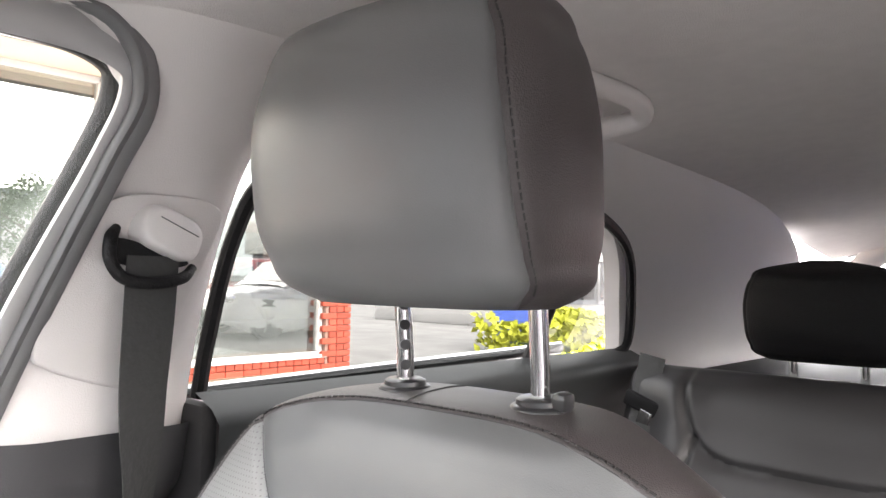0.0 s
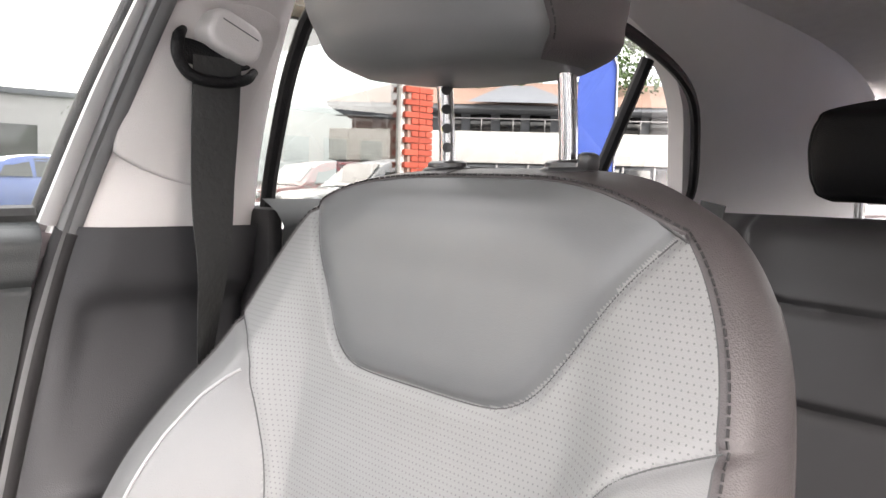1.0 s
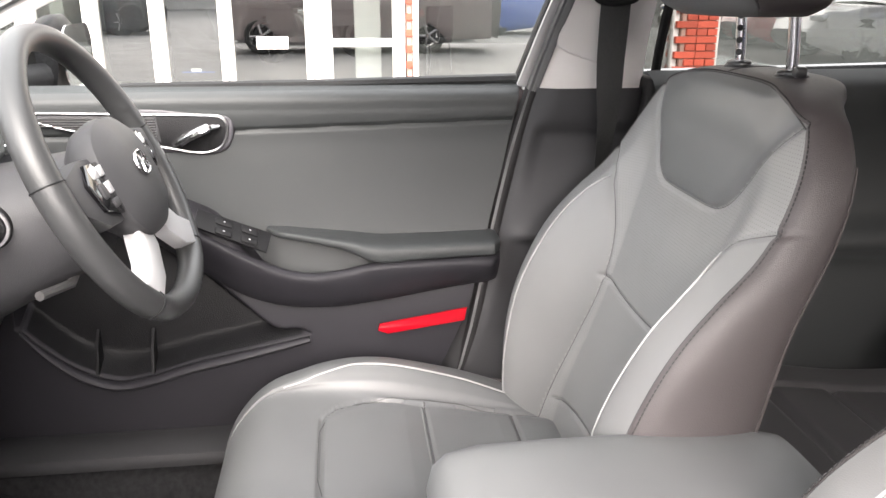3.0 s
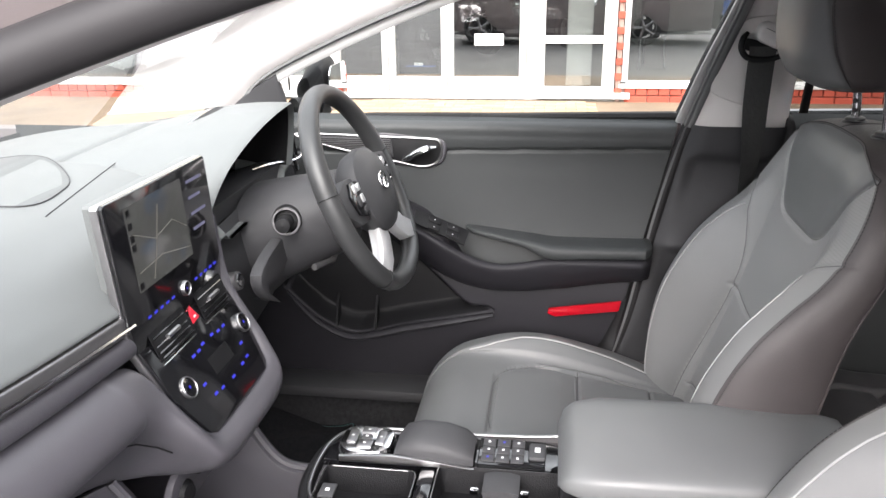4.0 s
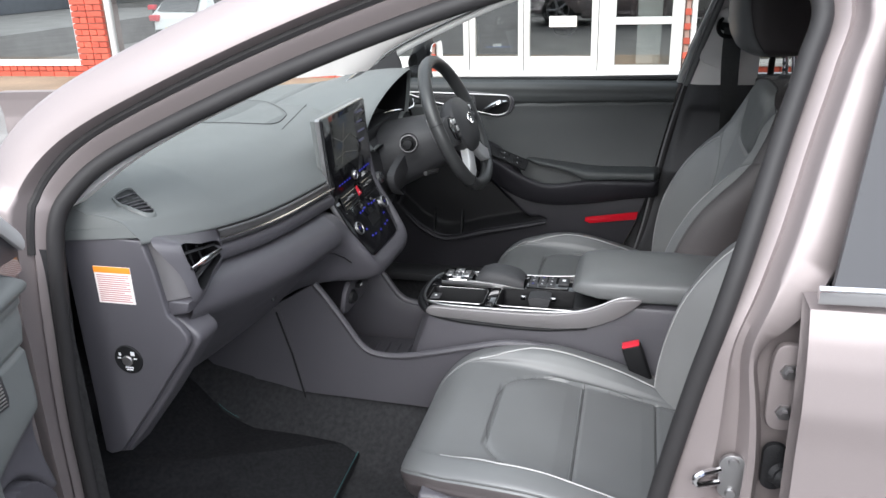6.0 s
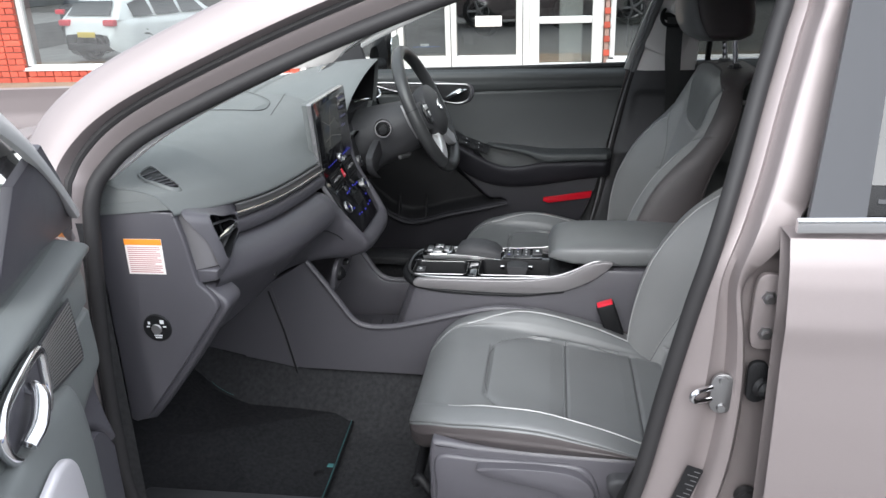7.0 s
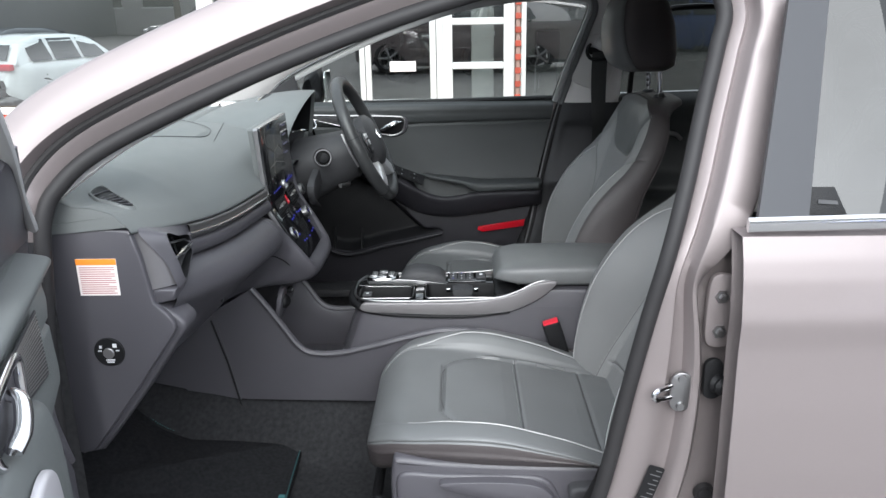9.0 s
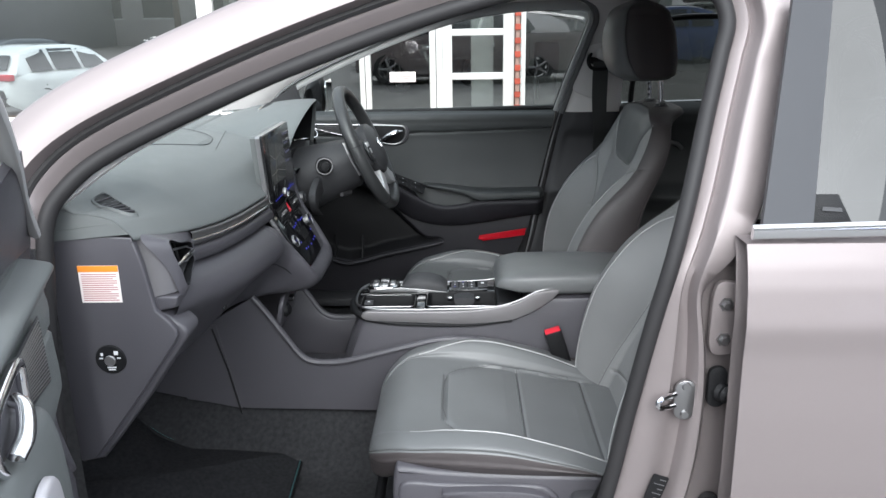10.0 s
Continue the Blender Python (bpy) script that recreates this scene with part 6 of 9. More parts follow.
disp = stack_plate([(-0.108, 0.014), (0.040, 0.014), (0.040, 0.124), (-0.108, 0.124)], 0.0006, map_material(), "map_display", face, "lit navigation map", lift=0.0072, bevel=0)
for pts in ([(-0.10, 0.05), (-0.05, 0.07), (0.0, 0.06), (0.035, 0.08)], [(-0.07, 0.118), (-0.05, 0.08), (-0.03, 0.03)], [(-0.10, 0.10), (-0.04, 0.095), (0.035, 0.11)]):
    part("map_road", bar([on_stack(x, h, 0.0082) for x, h in pts], 0.0007, 4), material("map_road", (0.05, 0.047, 0.04), emit=(0.5, 0.48, 0.42), power=0.014), disp)
for h in (0.018, 0.034, 0.050, 0.062, 0.112):
    stack_plate([(-0.106, h), (-0.097, h), (-0.097, h + 0.009), (-0.106, h + 0.009)], 0.0005, GLOSS, "map_button", disp, lift=0.0080, bevel=0)
for k, h in enumerate((0.022, 0.045, 0.068, 0.09)):
    stack_plate([(0.056, h), (0.102 - 0.01 * (k % 2), h), (0.102 - 0.01 * (k % 2), h + 0.004), (0.056, h + 0.004)], 0.0004, material("dim_screen_text", (0.02, 0.02, 0.03), emit=(0.10, 0.10, 0.16), power=0.12), "screen_line", face, lift=0.0074, bevel=0)


def knob(x, h, r, name, label):
    k = part(name, lathe(bmesh.new(), [(0.0, 0.0075), (r * 0.80, 0.0075), (r * 0.92, 0.007), (r, 0.004), (r, 0.0)], axis(on_stack(x, h, 0.003), face_at(h)), 30), GLOSS, unit, label)
    part("knob_ring", lathe(bmesh.new(), [(r * 0.88, 0.0078), (r * 0.93, 0.0090), (r * 1.02, 0.0075), (r * 1.04, 0.003)], axis(on_stack(x, h, 0.003), face_at(h)), 30, cap=False), SATIN, k)
    part("knob_light", lathe(bmesh.new(), [(0.0, 0.0080), (r * 0.16, 0.0080)], axis(on_stack(x, h, 0.003), face_at(h)), 16), BLUE_LIGHT, k)


knob(0.0, 0.160, 0.0105, "volume_knob", "small chrome-ringed volume knob")
knob(-0.098, 0.268, 0.0150, "temperature_knob", "chrome-ringed climate knob")
knob(0.094, 0.262, 0.0150, "temperature_knob", "chrome-ringed climate knob")
for x in (-0.098, -0.082, -0.066, -0.05, -0.034, 0.036, 0.052, 0.068, 0.084, 0.10):
    stack_plate([(x - 0.004, 0.158), (x + 0.004, 0.158), (x + 0.004, 0.1615), (x - 0.004, 0.1615)], 0.0004, BLUE_LIGHT, "button_legend", face, lift=0.0072, bevel=0)
for x, h in ((-0.050, 0.243), (-0.034, 0.243), (-0.018, 0.240), (0.012, 0.240), (0.03, 0.243), (0.048, 0.243), (-0.055, 0.300), (-0.035, 0.302), (0.0, 0.304), (0.036, 0.302), (0.056, 0.300), (-0.065, 0.28), (0.062, 0.28)):
    stack_plate([(x - 0.0045, h), (x + 0.0045, h), (x + 0.0045, h + 0.0038), (x - 0.0045, h + 0.0038)], 0.0004, BLUE_LIGHT, "button_legend", face, lift=0.0072, bevel=0)
stack_plate([(-0.03, 0.262), (0.03, 0.262), (0.03, 0.286), (-0.03, 0.286)], 0.0008, BLACK, "climate_display", face, lift=0.0070, bevel=0)
haz = stack_plate([(0.003, 0.188), (0.0135, 0.212), (-0.0105, 0.214), (-0.006, 0.200)], 0.0016, RED, "hazard_button", unit, "red hazard warning button", lift=0.006)
stack_plate([(0.002, 0.200), (0.006, 0.208), (-0.002, 0.2085)], 0.0006, WHITE_MARK, "triangle", haz, lift=0.0077, bevel=0)
for s in (-1, 1):
    x0, x1 = (0.018, 0.106) if s > 0 else (-0.112, -0.018)
    cv = stack_plate([(x0, 0.180), (x1, 0.180), (x1 - 0.004 * s, 0.222), (x0, 0.222)], 0.001, BLACK, "centre_vent", unit, "black centre air vent with bright tab", lift=0.0068, bevel=0)
    for h in (0.187, 0.195, 0.203, 0.211, 0.218):
        part("slat", bar([on_stack(x0 + 0.004, h, 0.0095), on_stack(x1 - 0.006, h, 0.0095)], 0.0024, 6, 0.6), GLOSS, cv)
    part("vent_tab", bar([on_stack((x0 + x1) / 2 - 0.016, 0.2015, 0.0135), on_stack((x0 + x1) / 2 + 0.016, 0.2015, 0.0135)], 0.0035, 8), SATIN, cv, "silver vent tab")
    part("vent_edge", bar([on_stack(x0, 0.226, 0.008), on_stack(x1, 0.226, 0.008)], 0.0014, 6), CHROME, cv)
# start button beside the stack
sb = thing("start_button", "round silver starter button", "button", (0.140, 0.983, 0.823))
part("button_ring", lathe(bmesh.new(), [(0.0, 0.004), (0.012, 0.004), (0.0150, 0.002), (0.016, -0.02)], axis((0, 0, 0), FACE), 28), SATIN, sb)
part("button_cap", lathe(bmesh.new(), [(0.0, 0.0055), (0.0105, 0.0055), (0.0115, 0.004)], axis((0, 0, 0), FACE), 24), GLOSS, sb)

# ---------------------------------------------------------------- steering wheel and column
WC = Vector((0.377, 0.834, 0.914))
WN = Vector((0, -0.913, 0.408)).normalized()
WM = Matrix.Translation(WC) @ Matrix(((1, 0, 0, 0), (0, 0.408, -0.913, 0), (0, 0.913, 0.408, 0), (0, 0, 0, 1)))


def on_wheel(x, y, z=0.0):
    """x across, y up the wheel, z towards the driver."""
    return WM @ Vector((x, y, z))


wheel_thing = thing("steering_wheel", "dark leather steering wheel with silver lower spoke", "steering wheel")
ring = []
for k in range(72):
    a = 2 * math.pi * k / 72
    x, y = 0.180 * math.cos(a), 0.180 * math.sin(a)
    if y < -0.155:
        y = -0.155 - (abs(y) - 0.155) * 0.7
    ring.append((x, y))
rows = []
for k in range(72):
    x, y = ring[k]
    d = Vector((x, y, 0)).normalized()
    rows.append([on_wheel(*(Vector((x, y, 0)) + d * 0.0160 * math.cos(b) + Vector((0, 0, 0.0180 * math.sin(b))))) for b in np.arange(14) * 2 * math.pi / 14])
bm = bmesh.new()
skin(bm, rows + [rows[0]], around=True)
bmesh.ops.remove_doubles(bm, verts=bm.verts, dist=1e-5)
part("rim", bm, material("rim_leather", (0.035, 0.036, 0.037), rough=0.38, vary=0.15, noise_scale=20, bump=0.10, bump_scale=900), wheel_thing, "dark grey leather rim")
for k in (2, 34, 46, 62):
    part("rim_seam", bar([r + (r - sum(rows[k], Vector()) / 14) * 0.03 for r in rows[k]] + [rows[k][0]], 0.0009, 5), BLACK, wheel_thing)
# hub
rows = []
for v, (w, h, z) in enumerate(((0.058, 0.048, -0.03), (0.080, 0.068, -0.01), (0.086, 0.073, 0.008), (0.083, 0.070, 0.022), (0.066, 0.055, 0.033), (0.030, 0.026, 0.038))):
    r = []
    for k in range(40):
        a = 2 * math.pi * k / 40
        c, s = math.cos(a), math.sin(a)
        x = math.copysign(abs(c) ** 0.75, c) * w
        y = math.copysign(abs(s) ** 0.8, s) * h * (1.0 if s > 0 else 1.12)
        r.append(on_wheel(x, y - 0.004, z))
    rows.append(r)
bm = bmesh.new()
skin(bm, rows, around=True, cap=True)
hub = part("airbag_cover", bm, DARK, wheel_thing, "dark grey airbag cover")
em = part("badge", lathe(bmesh.new(), [(0.0, 0.0405), (0.013, 0.0400), (0.017, 0.038), (0.0185, 0.034)], WM @ Matrix.Diagonal((1.15, 0.85, 1, 1)), 32), DARK, hub, "oval badge")
part("badge_ring", bar([on_wheel(0.0205 * math.cos(a), 0.0150 * math.sin(a), 0.040) for a in np.linspace(0, 2 * math.pi, 33)], 0.0018, 6), CHROME, em)
for pts in ([(-0.009, 0.011), (-0.004, 0.0), (-0.009, -0.011)], [(0.009, 0.011), (0.004, 0.0), (0.009, -0.011)], [(-0.006, -0.002), (0.006, 0.003)]):
    part("badge_stroke", bar([on_wheel(x, y, 0.0412) for x, y in pts], 0.0017, 6), CHROME, em)
for s in (-1, 1):
    loop = [(s * x, y) for x, y in ((0.060, 0.034), (0.110, 0.040), (0.165, 0.030), (0.166, -0.012), (0.120, -0.040), (0.066, -0.046))]
    sp = part("spoke", slab([on_wheel(x, y, -0.008) for x, y in loop], WN * 0.022, 0.006), DARK, wheel_thing, "grey side spoke")
    bl = [(s * x, y) for x, y in ((0.070, 0.028), (0.112, 0.032), (0.132, 0.012), (0.122, -0.022), (0.080, -0.036))]
    bp = part("switch_pod", slab([on_wheel(x, y, 0.014) for x, y in bl], WN * 0.006, 0.002), GLOSS, sp, "gloss black switch pod")
    for x, y, w, h in ((0.085, 0.018, 0.016, 0.012), (0.106, 0.020, 0.016, 0.014), (0.086, -0.002, 0.016, 0.014), (0.108, -0.002, 0.014, 0.018), (0.092, -0.020, 0.018, 0.010)):
        part("button", slab([on_wheel(s * x + px, y + py, 0.020) for px, py in rounded(w, h, 0.003, 2)], WN * 0.0025, 0.0006), SILVER if (y > 0.01 or x < 0.09) else DARK, bp)
    lp = [(s * x, y) for x, y in ((0.022, -0.064), (0.062, -0.058), (0.092, -0.092), (0.128, -0.112), (0.104, -0.140), (0.066, -0.128), (0.030, -0.096))]
    part("lower_spoke", slab([on_wheel(x, y, -0.004) for x, y in lp], WN * 0.020, 0.004), SILVER, wheel_thing, "satin silver lower spoke")
    pd = [(s * x, y) for x, y in ((0.088, 0.048), (0.118, 0.054), (0.126, 0.0), (0.112, -0.048), (0.092, -0.040))]
    part("shift_paddle", slab([on_wheel(x * 1.12, y, -0.034) for x, y in pd], WN * 0.006, 0.002), SATIN, wheel_thing, "grey shift paddle")

column = thing("steering_column", "dark plastic steering column cover with stalks", "steering column")
rows = []
for v in np.linspace(0, 1, 10):
    c = WC + Vector((0, 1, -0.36)).normalized() * (0.02 + 0.20 * v)
    rows.append([(c.x + math.copysign(abs(math.cos(a)) ** 0.8, math.cos(a)) * (0.080 + 0.034 * v), c.y, c.z - 0.012 + math.sin(a) * ((0.054 + 0.034 * v) if math.sin(a) > 0 else (0.088 + 0.030 * v))) for a in np.arange(28) * 2 * math.pi / 28])
bm = bmesh.new()
skin(bm, rows, around=True, cap=True)
part("column_shroud", bm, DARK, column, "dark grey column shroud")
for s in (-1, 1):
    q0 = WC + Vector((s * 0.060, 0.120, -0.040))
    q1 = WC + Vector((s * 0.132, 0.105, -0.030))
    st = part("stalk", bar([q0, q0.lerp(q1, 0.5), q1], [0.014, 0.012, 0.014], 12), BLACK, column, "black column stalk")
    part("stalk_gaiter", lathe(bmesh.new(), [(0.0, 0.004), (0.017, 0.004), (0.021, 0.008), (0.0245, 0.006), (0.026, -0.004), (0.027, -0.02)], axis(q0.lerp(q1, 0.52), q1 - q0), 28), BLACK, st)
    part("stalk_ring", lathe(bmesh.new(), [(0.0205, 0.0095), (0.0235, 0.0095), (0.0245, 0.007)], axis(q0.lerp(q1, 0.52), q1 - q0), 28, cap=False), SATIN_DARK, st)
    part("stalk_tip", lathe(bmesh.new(), [(0.0, 0.020), (0.012, 0.018), (0.0145, 0.008), (0.014, 0.0)], axis(q1, q1 - q0), 20), BLACK, st)
part("lower_cover", slab([(0.20 + x, 0.975 + 0.03 * (z < -0.05), 0.80 + z) for x, z in spline([(-0.03, 0.02), (0.09, 0.05), (0.20, 0.045), (0.30, 0.01), (0.27, -0.05), (0.16, -0.065), (0.02, -0.045)], 5, closed=True)], (0, -0.02, 0), 0.008), DARK, column, "dark grey panel under the column")
part("tilt_lever", bar([(0.27, 0.900, 0.800), (0.33, 0.885, 0.792), (0.38, 0.890, 0.800)], 0.006, 8), SATIN_DARK, column, "column release lever")


# ---------------------------------------------------------------- centre console
con = thing("centre_console", "dark grey centre console with cup holders, selector and armrest box", "centre console")


def plan(loop, z, dz, mat, name, parent, label="", bevel=0.004):
    return part(name, slab([(x, y, z) for x, y in loop], (0, 0, dz), bevel), mat, parent, label)


CX = 0.012
# lower body down to the floor
rows = []
for z, w, y0, y1 in ((0.22, 0.120, -0.05, 0.92), (0.34, 0.118, -0.05, 0.90), (0.46, 0.112, -0.04, 0.86), (0.545, 0.106, -0.02, 0.83), (0.585, 0.100, 0.0, 0.815)):
    r = []
    for x, y in ((-w, y0), (-w, 0.2), (-w, 0.5), (-w, y1 - 0.06), (-w * 0.82, y1 - 0.012), (-w * 0.4, y1), (w * 0.4, y1), (w * 0.82, y1 - 0.012), (w, y1 - 0.06), (w, 0.5), (w, 0.2), (w, y0)):
        r.append((CX + x, y, z))
    rows.append(spline(r, 4, closed=True))
bm = bmesh.new()
skin(bm, rows, around=True)
part("console_body", bm, LOWER, con, "dark grey console side panels")
# tunnel forward of the console, with a storage tray
tray = thing("front_tray", "dark rubber lined storage tray below the stack", "storage tray")
part("tray_floor", rbox((CX, 0.96, 0.36), (0.26, 0.30, 0.02), 0.006), LOWER, tray)
for k in range(6):
    part("tray_rib", rbox((CX, 0.88 + 0.03 * k, 0.373), (0.18, 0.006, 0.006), 0.002), LOWER, tray)
# swooping side panel below the dash, passenger's and driver's side
for s in (-1, 1):
    x = CX + s * 0.150
    top = spline([(1.065, 0.640), (1.035, 0.600), (0.995, 0.541), (0.960, 0.490), (0.925, 0.470), (0.860, 0.470), (0.780, 0.487), (0.690, 0.510), (0.60, 0.528), (0.50, 0.520), (0.40, 0.48)], 6)
    bot = [(0.40, 0.335), (0.78, 0.338), (1.10, 0.345), (1.25, 0.37), (1.30, 0.45), (1.20, 0.56)]
    loop = [(x, p[0], p[1]) for p in list(top) + bot]
    part("side_panel", slab(loop, (s * -0.016, 0, 0), 0.004), LOWER, con, "dark grey swooping side panel")
    ridge = [(x + s * 0.001, p[0], p[1] + 0.001) for p in top]
    part("panel_edge", bar(ridge, 0.008, 8), LOWER, con)
    part("panel_gap", bar([(x + s * 0.003, 1.170, 0.560), (x + s * 0.003, 1.140, 0.45), (x + s * 0.003, 1.110, 0.30)], 0.0025, 6), BLACK, con)
    part("foot_panel", slab([(x + s * 0.002, y, z) for y, z in ((1.16, 0.57), (1.32, 0.56), (1.42, 0.46), (1.36, 0.40), (1.115, 0.345))], (s * -0.014, 0, 0), 0.003), LOWER, con)
# sockets under the stack
sock = thing("power_socket", "round twelve volt socket with a cap beside a usb port", "socket", (-0.069, 1.020, 0.582))
part("socket_panel", slab([(0.045 + p[0], -0.005 - 0.18 * p[1], p[1]) for p in rounded(0.17, 0.085, 0.03, 5)], (0, -0.012, 0.004), 0.004), LOWER, sock)
part("socket_cap", lathe(bmesh.new(), [(0.0, 0.016), (0.012, 0.016), (0.0145, 0.012), (0.018, 0.008), (0.018, -0.01)], axis((0, -0.012, 0.0), (-0.25, -1, 0.1)), 24), BLACK, sock)
part("usb_port", rbox((0.035, -0.024, 0.018), (0.022, 0.012, 0.012), 0.002), BLACK, sock)
part("usb_mark", rbox((0.035, -0.0305, 0.018), (0.012, 0.001, 0.004), 0.0), WHITE_MARK, sock, smooth=False)

# top deck: gloss black plate with a satin rim
deck = [(CX - 0.098, 0.405), (CX - 0.100, 0.60), (CX - 0.100, 0.74), (CX - 0.088, 0.800), (CX - 0.055, 0.824), (CX, 0.830), (CX + 0.055, 0.824), (CX + 0.088, 0.800), (CX + 0.100, 0.74), (CX + 0.100, 0.60), (CX + 0.098, 0.405)]
deck_s = list(spline(deck, 4))
# sunk on the passenger's half, where the bins are
plan(deck_s, 0.535, 0.012, BLACK, "bin_floor", con, "black floor of the bins", 0.002)
half = [(CX + 0.014, 0.405), (CX + 0.014, 0.826)] + [p for p in deck if p[0] > CX + 0.02][:]
plan(half, 0.576, 0.012, GLOSS, "top_deck", con, "gloss black deck", 0.003)
plan([(CX - 0.100, 0.405), (CX + 0.0135, 0.405), (CX + 0.0135, 0.450), (CX - 0.100, 0.450)], 0.574, 0.012, BLACK, "rear_deck", con, "", 0.003)
rim = [(x, y, 0.588 if y > 0.47 else 0.588 + (0.47 - y) * 0.30) for x, y in deck_s]
left = spline([(CX - 0.104, 0.318, 0.640), (CX - 0.105, 0.37, 0.636), (CX - 0.106, 0.42, 0.612), (CX - 0.106, 0.48, 0.594)] + [(x - 0.004 if x < CX else x + 0.004, y + 0.002, 0.588) for x, y in deck[1:-1]] + [(CX + 0.106, 0.48, 0.594), (CX + 0.106, 0.42, 0.612), (CX + 0.105, 0.37, 0.636), (CX + 0.104, 0.318, 0.640)], 5)
part("rim_strip", bar(left, 0.0030, 10), SATIN, con, "satin silver rim round the console top")
# black edge that wraps the nose below the rim
nose = spline([(CX - 0.110, 0.44, 0.560), (CX - 0.112, 0.55, 0.549), (CX - 0.112, 0.70, 0.553), (CX - 0.106, 0.785, 0.562), (CX - 0.092, 0.815, 0.570), (CX - 0.056, 0.834, 0.572), (CX, 0.840, 0.572), (CX + 0.056, 0.834, 0.572), (CX + 0.092, 0.815, 0.570), (CX + 0.106, 0.785, 0.562), (CX + 0.112, 0.70, 0.553), (CX + 0.112, 0.55, 0.549), (CX + 0.110, 0.44, 0.560)], 6)
part("nose_edge", bar(nose, [0.004 + 0.007 * max(0.0, math.sin(math.pi * i / (len(nose) - 1))) ** 3 for i in range(len(nose))], 10), BLACK, con, "black edge round the console nose")
# satin band under the rim on each side
for s in (-1, 1):
    lp = [(CX + s * 0.104, y, z) for y, z in spline([(0.325, 0.637), (0.38, 0.632), (0.44, 0.603), (0.55, 0.587), (0.74, 0.586), (0.80, 0.585), (0.80, 0.564), (0.70, 0.557), (0.58, 0.552), (0.48, 0.555), (0.42, 0.568), (0.36, 0.600)], 4, closed=True)]
    part("side_band", slab(lp, (s * 0.010, 0, 0), 0.003, 3), SATIN_BAND, con, "satin silver band below the rim")
# forward tray: open box with bright edge
def well(name, x0, x1, y0, y1, deep, label, mat=BLACK):
    """An open-topped bin let into the deck."""
    z = 0.590
    bm = bmesh.new()
    o = rounded(x1 - x0, y1 - y0, 0.012, 4)
    cx, cy = (x0 + x1) / 2, (y0 + y1) / 2
    rows = [[(cx + p[0] * k, cy + p[1] * k2, z - d) for p in o] for k, k2, d in ((1.0, 1.0, -0.002), (0.985, 0.99, -0.003), (0.95, 0.97, 0.004), (0.90, 0.95, deep))]
    skin(bm, rows, around=True)
    bm.faces.new([bm.verts.new(Vector(q)) for q in rows[-1]])
    w = part(name, bm, mat, con, label)
    part("bright_edge", bar([(cx + p[0], cy + p[1], z + 0.0010) for p in o + o[:1]], 0.0013, 6), SATIN, w, "bright metal edge")
    return w


well("phone_tray", CX - 0.092, CX - 0.006, 0.680, 0.815, 0.040, "black tray with bright edge", BLACK)
part("tray_switch", rbox((CX - 0.070, 0.795, 0.5945), (0.03, 0.022, 0.004), 0.0015), DARK, con)
part("tray_switch_mark", rbox((CX - 0.070, 0.795, 0.5968), (0.006, 0.006, 0.0004), 0.0), WHITE_MARK, con, smooth=False)
well("cup_holder", CX - 0.092, CX + 0.012, 0.455, 0.650, 0.040, "black double cup holder with bright edge", BLACK)
part("holder_divider", slab([(CX - 0.040, y, z) for y, z in ((0.530, 0.588), (0.545, 0.592), (0.568, 0.592), (0.582, 0.588), (0.572, 0.552), (0.540, 0.552))], (0.05, 0, 0), 0.004), DARK, con, "grey cup holder divider")
for yy in (0.522, 0.592):
    part("holder_finger", rbox((CX - 0.045, yy, 0.594), (0.008, 0.012, 0.010), 0.002), CHROME, con)
part("deck_bridge", rbox((CX - 0.043, 0.665, 0.580), (0.100, 0.022, 0.020), 0.002), GLOSS, con, "silver bridge between tray and cup holder")
# selector pad
sel = thing("gear_selector", "silver push-button gear selector with padded wrist rest", "gear selector")
rows = []
for v, (z, k) in enumerate(((0.588, 1.0), (0.598, 0.98), (0.604, 0.90), (0.606, 0.6))):
    rows.append([(0.062 + p[0] * k, 0.766 + p[1] * k, z) for p in rounded(0.078, 0.085, 0.026, 5)])
bm = bmesh.new()
skin(bm, rows, around=True, cap=True)
part("selector_base", bm, CHROME, sel, "satin silver button panel")
for dx, dy, w, h in ((0.0, 0.022, 0.034, 0.014), (-0.018, 0.0, 0.018, 0.022), (0.018, 0.0, 0.018, 0.022), (0.0, -0.022, 0.034, 0.014), (0.0, 0.0, 0.012, 0.016)):
    b_ = part("selector_button", rbox((0.062 + dx, 0.766 + dy, 0.6065), (w, h, 0.004), 0.0018), DARK if dx == 0 and dy == 0 else SATIN, sel)
    part("button_mark", rbox((0.062 + dx, 0.766 + dy, 0.6087), (0.003, 0.004, 0.0003), 0.0), WHITE_MARK, b_, smooth=False)
rows = []
for y, h, w in ((0.718, 0.606, 0.030), (0.706, 0.622, 0.037), (0.680, 0.630, 0.040), (0.645, 0.628, 0.040), (0.615, 0.618, 0.038), (0.600, 0.604, 0.032)):
    rows.append([(0.062 + math.copysign(abs(math.cos(a)) ** 0.6, math.cos(a)) * w, y, 0.590 + (h - 0.590) * max(0, math.sin(a)) ** 0.5) for a in np.linspace(0, math.pi, 17)])
bm = bmesh.new()
skin(bm, rows)
wr = part("wrist_rest", bm, DARK, sel, "padded dark grey wrist rest")
part("rest_skirt", slab([(0.022, y, z) for y, z in ((0.80, 0.590), (0.80, 0.600), (0.72, 0.606), (0.66, 0.601), (0.598, 0.592))], (-0.004, 0, 0), 0.001), SATIN, wr, "silver skirt under the rest")
